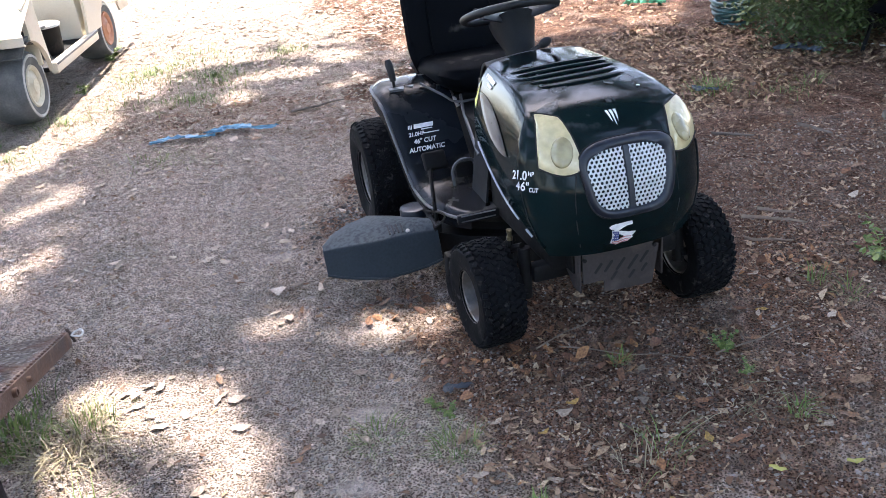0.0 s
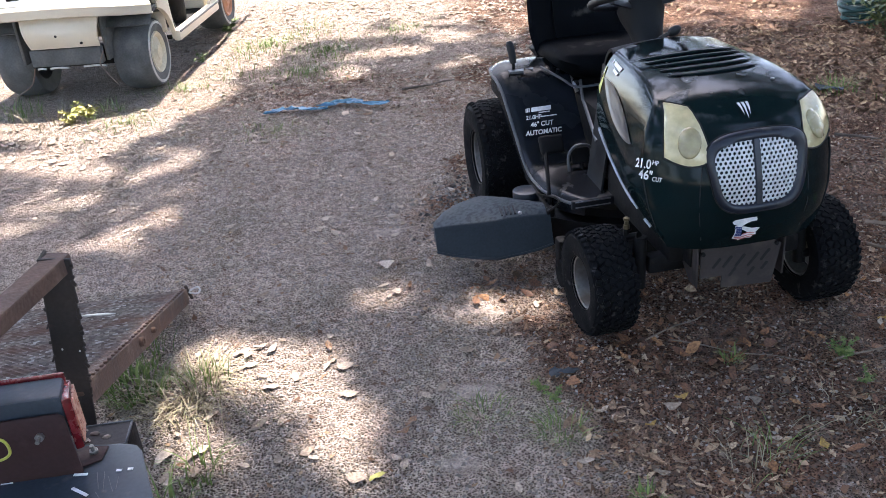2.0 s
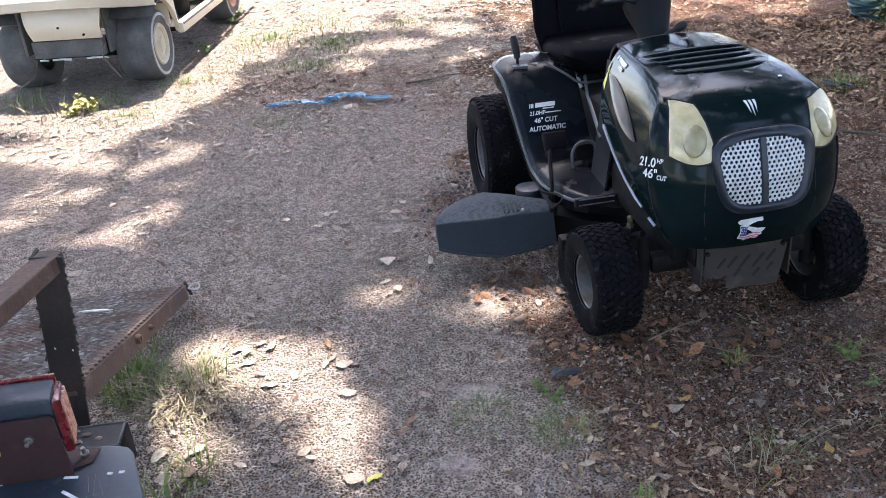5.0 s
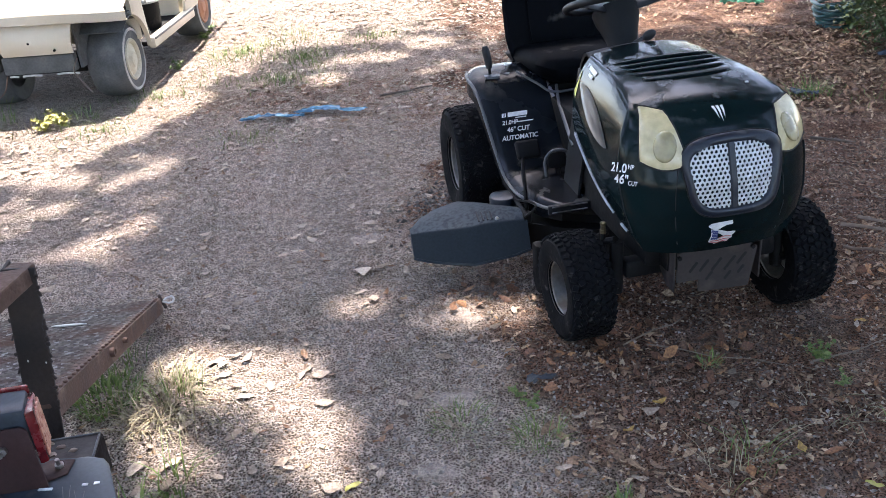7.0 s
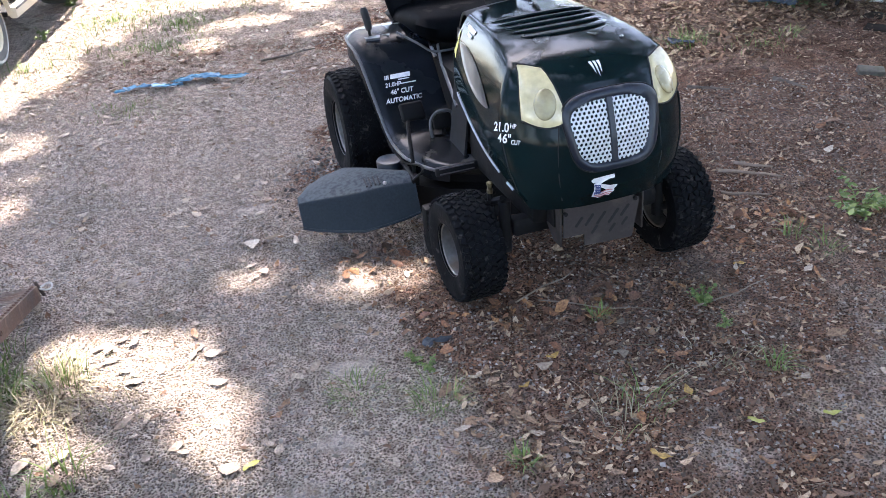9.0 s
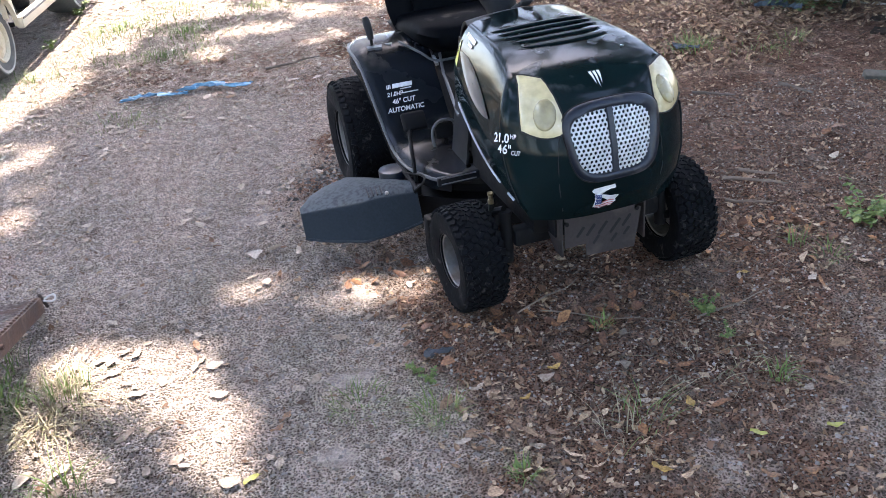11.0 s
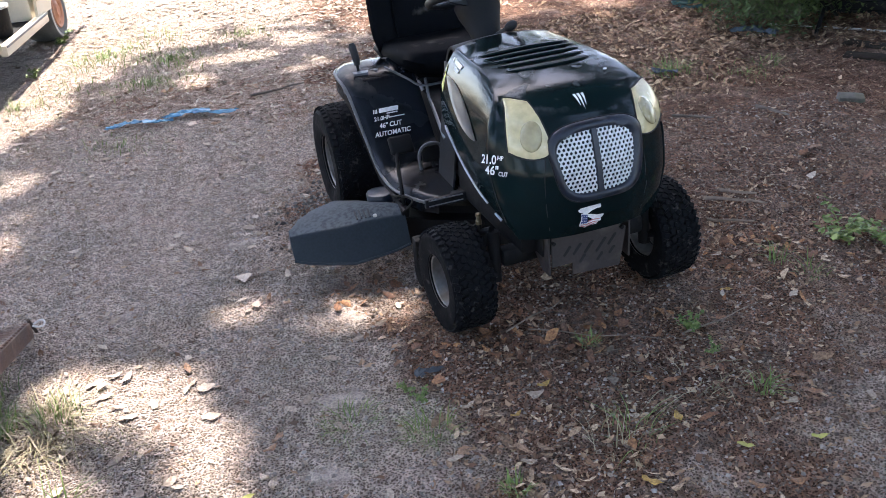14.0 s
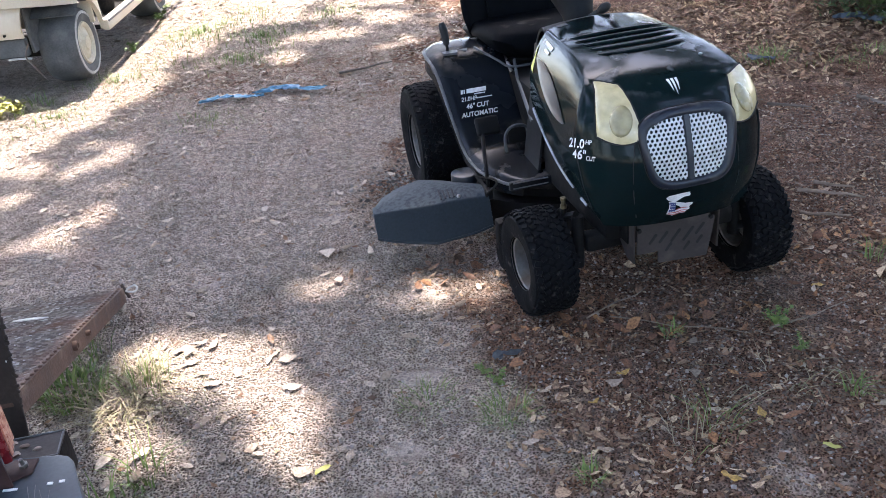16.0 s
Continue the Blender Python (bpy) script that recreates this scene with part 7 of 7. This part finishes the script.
tuft(-1.75, 3.75, 40, 0.2, 0.10, 0.004, 21, M_BLADE, "patchy green grass in dappled light", 0.9)
tuft(-1.1, 3.9, 45, 0.25, 0.09, 0.004, 22, M_BLADE, "patchy green grass in dappled light", 0.9)
tuft(1.55, 2.05, 60, 0.13, 0.09, 0.0035, 23, M_BLADE, "low green grass patch in dirt", 0.9)
tuft(-3.10, 3.34, 60, 0.16, 0.14, 0.004, 24, M_BLADE, "green grass beneath the cart's bumper", 0.8)
tuft(-2.80, 3.17, 70, 0.24, 0.12, 0.004, 25, M_STRAW, "dry grass at the edge of the cart's shade", 1.0)
tuft(-2.50, 3.22, 30, 0.10, 0.12, 0.004, 26, M_BLADE, "grass at the edge of the cart's shade", 0.9)
tuft(2.1, 1.9, 30, 0.08, 0.08, 0.004, 27, M_BLADE, "low green grass among leaves", 0.9)
weed(-0.60, -0.215, 5, 0.045, 31, "small lime green weed with round leaves")
weed(-0.57, -0.275, 5, 0.045, 32, "small lime green weed with round leaves")
weed(0.307, -0.278, 7, 0.065, 33, "yellow-green weed growing among dead leaves")
weed(0.30, -0.42, 4, 0.045, 34, "yellow-green weed growing among dead leaves")
weed(1.12, 0.04, 10, 0.11, 35, "leafy green weed beside the litter", spread=1.1)
weed(1.22, -0.04, 8, 0.10, 36, "leafy green weed beside the litter", spread=1.1)
weed(-2.62, 3.10, 7, 0.14, 37, "sunlit yellow-green weed before the cart", M_GLEAF)
weed(-2.70, 3.03, 5, 0.12, 38, "sunlit yellow-green weed before the cart", M_GLEAF)
weed(-1.93, 5.15, 6, 0.12, 39, "sunlit weed beside the cart's rear wheel")
weed(-2.06, 4.25, 5, 0.09, 40, "small weed beside the cart's sill")
weed(2.5, 3.2, 6, 0.10, 41, "green weed beside the coiled hose")


# thin grass coming up through the sunny dirt and here and there in the litter
vs, fs = [], []
r_ = np.random.default_rng(77)
for x, y, n, spread, ln in ((-1.30, 3.55, 260, 0.30, 0.07), (-1.15, 4.1, 200, 0.28, 0.08), (-1.6, 4.5, 220, 0.35, 0.09), (-0.6, 4.5, 160, 0.35, 0.08), (-1.45, 2.45, 110, 0.20, 0.05), (-2.35, 2.9, 160, 0.35, 0.06), (-2.1, 3.5, 160, 0.3, 0.07), (1.55, 2.05, 120, 0.14, 0.07), (1.9, 1.8, 60, 0.2, 0.06)):
    for _ in range(n):
        a, rad = r_.uniform(0, 2 * np.pi), spread * abs(r_.normal(0, 0.6))
        px, py = x + 1.3 * rad * np.cos(a), y + rad * np.sin(a)
        v1, f1 = blades(1, 0.005, ln, 0.0035, int(r_.integers(1e6)), 0.9, (px, py))
        k0 = len(vs)
        vs += [(v[0], v[1], v[2] + float(height(px, py)) - 0.003) for v in v1]
        fs += [tuple(i + k0 for i in f) for f in f1]
me = bpy.data.meshes.new("sparse_grass")
me.from_pydata([tuple(v) for v in vs], [], fs)
me.materials.append(M_BLADE)
tagged(new("sparse_grass", me), "thin patchy green grass coming up through dirt", "grass", kind="stuff")


# ---- single fallen leaves that stand out ----
def fallen(x, y, length, turn_, mat_, label, seed):
    r_ = random.Random(seed)
    bm_ = bmesh.new()
    n = 7
    rows = []
    cup, curl, sway = r_.uniform(-0.35, 0.3), r_.uniform(-0.3, 0.4), r_.uniform(-0.5, 0.5)
    for k in range(n):
        u = k / (n - 1)
        w = 0.24 * length * math.sin(math.pi * (0.04 + 0.93 * u) ** 0.85) * r_.uniform(0.6, 1.15)
        z = 0.010 + curl * length * (u - 0.4) ** 2
        rows.append([bm_.verts.new(((u - 0.5) * length, s_ * w + sway * length * (u - 0.5) ** 2, z + cup * w * abs(s_) ** 1.5 + 0.003 * math.sin(9 * u + s_))) for s_ in (-1, -0.5, 0, 0.5, 1)])
    for a, b in zip(rows, rows[1:]):
        for j in range(4):
            bm_.faces.new((a[j], a[j + 1], b[j + 1], b[j]))
    thing("fallen_leaf", bm_, mat_, pose(x, y, float(height(x, y)) + 0.001, r_.uniform(-6, 6), r_.uniform(-6, 6), turn_), label, "leaf", "fallen leaves in the yard")


ON_SAND = ((-1.103, -0.502, 0.07, 20, M_GLEAF, "yellow-green fallen leaf on sand"), (-1.364, -0.209, 0.065, 80, M_WLEAF, "cream coloured fallen leaf in sunlight"),
           (-1.22, 0.172, 0.075, 100, M_OLEAF, "curled tan fallen leaf on sand"), (-0.917, 0.508, 0.055, 75, M_OLEAF, "tan fallen leaf with curled tip"),
           (-0.997, 0.455, 0.05, 30, M_WLEAF, "pale curled fallen leaf on sand"), (-1.29, 0.357, 0.06, 10, M_WLEAF, "pale fallen leaf on sand"),
           (-1.247, 1.071, 0.07, 0, M_WLEAF, "pale fallen leaf on sand"), (-0.99, -0.285, 0.075, 50, M_OLEAF, "tan fallen leaf on sand"),
           (-1.018, -0.33, 0.06, 20, M_OLEAF, "brown fallen leaf on sand"), (-1.03, -0.47, 0.07, 70, M_WLEAF, "pale broken fallen leaf on sand"),
           (-1.05, -0.44, 0.06, 120, M_WLEAF, "pale broken fallen leaf on sand"), (-1.18, 1.20, 0.06, 10, M_WLEAF, "pale fallen leaf on sand"),
           (-1.501, 0.198, 0.085, 15, M_WLEAF, "large pale fallen leaf in sunlight"), (-1.444, 0.224, 0.07, 5, M_WLEAF, "large pale fallen leaf in sunlight"),
           (-1.477, 0.119, 0.09, 20, M_WLEAF, "large pale fallen leaf in sunlight"))
ON_SOIL = ((-1.59, -0.294, 0.10, 35, M_WLEAF, "large pale fallen leaf in sunlight"), (-1.797, 0.224, 0.075, 15, M_WLEAF, "pale leaf beside the ramp"),
           (-1.667, 0.064, 0.06, 70, M_WLEAF, "large pale fallen leaf beside grass"), (-1.40, -0.02, 0.08, 0, M_WLEAF, "large pale fallen leaf in sunlight"),
           (-0.218, -0.354, 0.062, 10, M_YLEAF, "bright yellow-orange fallen leaf"), (0.251, -0.48, 0.065, 0, M_OLEAF, "orange-brown fallen leaf on soil"),
           (0.056, -0.638, 0.06, 80, M_YLEAF, "bright yellow fallen leaf on soil"), (0.156, -0.808, 0.065, -50, M_GLEAF, "lime green fallen leaf on soil"),
           (-0.051, -0.592, 0.055, -30, M_WLEAF, "bleached white fallen leaf"), (-0.241, -0.722, 0.07, -60, M_OLEAF, "orange-brown fallen leaf on soil"),
           (-0.101, -0.757, 0.07, 40, M_OLEAF, "crumpled brown fallen leaf on soil"), (-0.13, -0.835, 0.075, -45, M_YLEAF, "golden brown fallen leaf on soil"),
           (-0.079, -0.338, 0.06, 15, M_OLEAF, "tan fallen leaf on soil"), (-0.004, -0.178, 0.06, 0, M_OLEAF, "orange fallen leaf before the tyre"),
           (0.53, -0.129, 0.06, -10, M_YLEAF, "yellow fallen leaf among litter"))
ON_LITTER = ((0.634, 0.085, 0.06, 0, M_WLEAF, "pale fallen leaf on dark soil"), (0.717, 0.011, 0.05, 60, M_WLEAF, "pale fallen leaf on dark soil"),
             (0.533, -0.347, 0.06, -20, M_WLEAF, "grey-brown fallen leaf on soil"), (0.456, -0.604, 0.06, 10, M_OLEAF, "orange-brown fallen leaf on soil"),
             (0.447, -0.686, 0.08, -35, M_OLEAF, "large brown fallen leaf on soil"), (0.35, -0.846, 0.06, -25, M_GLEAF, "lime green fallen leaf on soil"),
             (0.198, -0.961, 0.065, -20, M_OLEAF, "orange-brown fallen leaf on soil"), (0.102, -0.942, 0.07, -60, M_OLEAF, "orange-brown fallen leaf on soil"),
             (-0.383, -0.647, 0.06, -30, M_WLEAF, "pale tan fallen leaf on soil"), (-0.454, -0.362, 0.06, 20, M_WLEAF, "pale tan fallen leaf on soil"),
             (-0.43, -0.40, 0.055, 60, M_WLEAF, "cream fallen leaf on soil"), (-0.33, -0.07, 0.06, 0, M_OLEAF, "orange fallen leaf before the tyre"),
             (-0.25, -0.10, 0.055, 50, M_OLEAF, "orange fallen leaf before the tyre"), (-0.34, -0.45, 0.05, 10, M_YLEAF, "small yellow fallen leaf on soil"))
for k, (x, y, ln, a, mt_, lb) in enumerate(ON_SAND + ON_SOIL + ON_LITTER):
    fallen(x, y, ln * 0.74, a, mt_, lb, 300 + k)

# ---- leaf litter, chips, needles and pebbles that nobody could count ----
def scatter(n, x0, x1, y0, y1, chance):
    p = np.stack([RNG.uniform(x0, x1, n), RNG.uniform(y0, y1, n)], -1)
    return p[RNG.random(n) < chance(p[:, 0], p[:, 1])]


def lay(points, lift):
    return np.column_stack([points, height(points[:, 0], points[:, 1]) + lift])


def trodden(x, y):
    """Bare damp soil beside the tractor."""
    return sstep(0.6, 1.0, x) * sstep(0.4, 0.75, y) * (1 - sstep(1.5, 2.1, y + 0.25 * vnoise(x, y, 2.0, 41)))


def under_cart(x, y):
    """The trampled bare dirt in the cart's shade."""
    c, s_ = math.cos(radians(-9.8)), math.sin(radians(-9.8))
    u, v = c * (x + 2.726) + s_ * (y - 3.8), -s_ * (x + 2.726) + c * (y - 3.8)
    return sstep(0.75, 0.55, np.abs(u)) * sstep(-0.75, -0.45, v) * sstep(2.6, 2.3, v)


def heap(x, y, *spots_):
    """Drifts of leaves: the strongest of some soft-edged spots (x, y, rx, ry, amount)."""
    ragged = 1 + 0.45 * vnoise(x, y, 6.0, 81) + 0.3 * vnoise(x, y, 15.0, 82)
    return np.clip(np.maximum.reduce([a * np.exp(-((x - cx) / rx) ** 2 - ((y - cy) / ry) ** 2) for cx, cy, rx, ry, a in spots_]) * ragged, 0, 1)


def red_heap(x, y):
    return heap(x, y, (-0.27, -0.08, 0.16, 0.09, 1.0), (-0.12, -0.20, 0.22, 0.12, 0.75), (-0.62, 0.43, 0.16, 0.07, 0.9), (0.10, -0.15, 0.20, 0.12, 0.6), (0.75, 0.10, 0.25, 0.18, 0.5), (-0.45, 0.02, 0.12, 0.10, 0.5))


def tan_heap(x, y):
    return heap(x, y, (-0.44, -0.40, 0.09, 0.08, 0.8), (-0.42, -0.55, 0.13, 0.11, 0.95), (-0.36, -0.72, 0.13, 0.12, 0.8), (0.87, -0.15, 0.16, 0.10, 0.3), (1.0, 0.10, 0.2, 0.1, 0.3), (-0.16, -0.78, 0.12, 0.09, 0.5))


def littered(name, where, lift, length, width, tilt, vary, mat_, label):
    v, t = oval_leaves(lay(where, lift), length, width, RNG, tilt, vary)
    ob_ = new(name, card_mesh(name, v, t, mat_))
    ob_.data.polygons.foreach_set("use_smooth", [True] * len(t))
    tagged(ob_, label, "leaf litter", kind="stuff")


dark = scatter(30000, -2.2, 3.8, -1.5, 7.0, lambda x, y: np.clip(litter_density(x, y), 0, 1) ** 1.3 * np.where(y > 3.5, 0.12, np.where(y > 1.6, 0.7, 0.09 + 0.20 * np.clip(x - 0.45, 0, 1) * (y > -0.45) + 0.45 * red_heap(x, y))) * (0.6 + 0.5 * vnoise(x, y, 3.0, 43)) * (1 - 0.45 * trodden(x, y)))
littered("leaf_litter", dark, 0.0025, 0.031, 0.014, 0.55, 0.45, M_LITTER, "brown dead oak leaves strewn over soil")
pale = scatter(32000, -3.6, 3.4, -1.5, 7.5, lambda x, y: (1 - under_cart(x, y)) * (0.05 + 0.10 * sstep(0.3, 0.9, y) * (x < -0.2) + 0.28 * sstep(1.0, 3.2, y) - 0.048 * litter_density(x, y) * (y < 1) - 0.5 * sstep(0.3, 1.2, x) * (y > 0.6) + 0.45 * np.exp(-((x + 1.55) / 0.22) ** 2 - ((y + 0.14) / 0.36) ** 2)))
littered("pale_leaf_litter", pale[pale[:, 1] < 1.1], 0.002, 0.039, 0.018, 0.14, 0.4, M_LITTERPALE, "bleached tan leaves scattered on sandy dirt")
littered("pale_leaf_litter", pale[pale[:, 1] >= 1.1], 0.002, 0.030, 0.012, 0.10, 0.45, M_LITTERPALE, "small bleached leaves strewn over the sunny dirt")
bits = scatter(105000, -2.0, 2.6, -1.5, 3.2, lambda x, y: 0.05 + 0.6 * litter_density(x, y) * (1 - 0.3 * trodden(x, y)) + 0.4 * np.maximum(red_heap(x, y), tan_heap(x, y)))
v_, t_ = kite_cards(lay(bits, 0.0035), 0.017, 0.0065, RNG, 0.5, 0.5)
tagged(new("leaf_crumbs", card_mesh("leaf_crumbs", v_, t_, M_FRAGMENT)), "crumbled brown leaf fragments on soil", "leaf litter", kind="stuff")
flecks = scatter(60000, -3.6, 0.6, 1.2, 6.0, lambda x, y: (1 - under_cart(x, y)) * (0.12 + 0.34 * sstep(1.6, 3.0, y + 0.4 * vnoise(x, y, 1.8, 83))))
v_, t_ = kite_cards(lay(flecks, 0.005), 0.023, 0.007, RNG, 0.5, 0.45)
tagged(new("straw_flecks", card_mesh("straw_flecks", v_, t_, M_PALESTRAW)), "broken straw and leaf flecks on the sunny dirt", "leaf litter", kind="stuff")
warm = scatter(9000, -0.9, 1.6, -0.7, 0.9, lambda x, y: 0.55 * red_heap(x, y) + 0.03 * litter_density(x, y))
littered("orange_leaf_litter", warm, 0.006, 0.029, 0.014, 0.7, 0.4, M_LITTERRED, "orange-brown dead leaves drifted round the tyres")
tan = scatter(7000, -0.75, 1.5, -1.3, 0.6, lambda x, y: 0.9 * tan_heap(x, y) + 0.024 * litter_density(x, y))
littered("tan_leaf_litter", tan, 0.005, 0.028, 0.012, 0.6, 0.45, M_LITTERTAN, "tan dead leaves lying on darker litter")
drift = scatter(40000, 0.5, 4.2, 1.5, 5.0, lambda x, y: (1 - trodden(x, y)) * sstep(1.55, 2.15, y + 0.3 * vnoise(x, y, 1.7, 45)) * sstep(0.4, 1.4, x) * np.where(y > 3.5, 0.12, 1.0))
littered("drifted_leaves", drift[:19000], 0.006, 0.026, 0.010, 0.6, 0.5, M_LITTERWARM, "deep drift of curled brown leaves")
far = scatter(16000, -7.0, 7.0, 4.6, 12.0, lambda x, y: 0.5 + 0 * x)
v_, t_ = kite_cards(lay(far, 0.006), 0.06, 0.035, RNG, 0.3)
tagged(new("far_leaf_litter", card_mesh("far_leaf_litter", v_, t_, M_LITTERPALE)), "sun-bleached leaves on the far yard", "leaf litter", kind="stuff")

needles = scatter(14000, -2.0, 2.2, -1.4, 2.6, lambda x, y: 0.04 + 0.38 * litter_density(x, y))
vs, fs = [], []
for x, y in needles:
    a = RNG.uniform(0, 2 * np.pi)
    ln, bend = RNG.uniform(0.02, 0.075), RNG.uniform(-0.4, 0.4)
    z = float(height(x, y)) + 0.008
    k0 = len(vs)
    for k in range(4):
        t = k / 3 - 0.5
        b_ = a + bend * t
        px, py = x + ln * t * math.cos(b_), y + ln * t * math.sin(b_)
        for s_ in (-1, 1):
            vs.append((px - s_ * 0.0008 * math.sin(b_), py + s_ * 0.0008 * math.cos(b_), z + 0.004 * (0.25 - t * t)))
    fs += [(k0 + 2 * k, k0 + 2 * k + 1, k0 + 2 * k + 3, k0 + 2 * k + 2) for k in range(3)]
me = bpy.data.meshes.new("straw_bits")
me.from_pydata(vs, [], fs)
me.materials.append(M_DULLSTRAW)
tagged(new("straw_bits", me), "dry straw and needles over the litter", "straw", kind="stuff")

def crumbs_at(name, where, lo, hi, mat_, label):
    """Small irregular five-cornered lumps of soil."""
    n = len(where)
    rad = RNG.uniform(lo, hi, n) * (0.6 + 0.7 * RNG.random(n))
    base = np.array([[1, 0, 0], [0, 1, 0], [-1, 0, 0], [0, -1, 0], [0, 0, 0.8]])
    jit = RNG.uniform(0.6, 1.4, (n, 5, 1))
    rot = RNG.uniform(0, 2 * np.pi, n)
    cx_, sx_ = np.cos(rot)[:, None], np.sin(rot)[:, None]
    bx, by, bz = base[:, 0][None], base[:, 1][None], base[:, 2][None]
    P = np.stack([bx * cx_ - by * sx_, bx * sx_ + by * cx_, bz + 0 * cx_], -1) * jit * rad[:, None, None]
    P += lay(where, -0.0012)[:, None, :]
    tri = (np.arange(n)[:, None, None] * 5 + np.array([[0, 1, 4], [1, 2, 4], [2, 3, 4], [3, 0, 4]])[None]).reshape(-1, 3)
    tagged(new(name, card_mesh(name, P.reshape(-1, 3), tri, mat_)), label, "soil crumbs", kind="stuff")


crumbs_at("soil_crumbs", scatter(75000, -2.2, 1.6, -1.4, 2.8, lambda x, y: 0.80 * (1 - litter_density(x, y)) ** 1.4 + 0.02), 0.002, 0.008, M_STONE, "small crumbs of trampled sandy soil")
crumbs_at("soil_grains", scatter(110000, -0.9, 2.0, -1.4, 1.4, lambda x, y: 0.85 * litter_density(x, y)), 0.0022, 0.0075, M_SOIL, "dark grains of loose soil among leaves")
crumbs_at("dark_soil_crumbs", scatter(16000, -1.2, 0.2, 0.5, 1.8, lambda x, y: np.exp(-((x + 0.55) / 0.17) ** 2 - ((y - 1.1) / 0.26) ** 2)), 0.004, 0.013, M_CHURN, "dark churned soil heaped at the rear tyre")
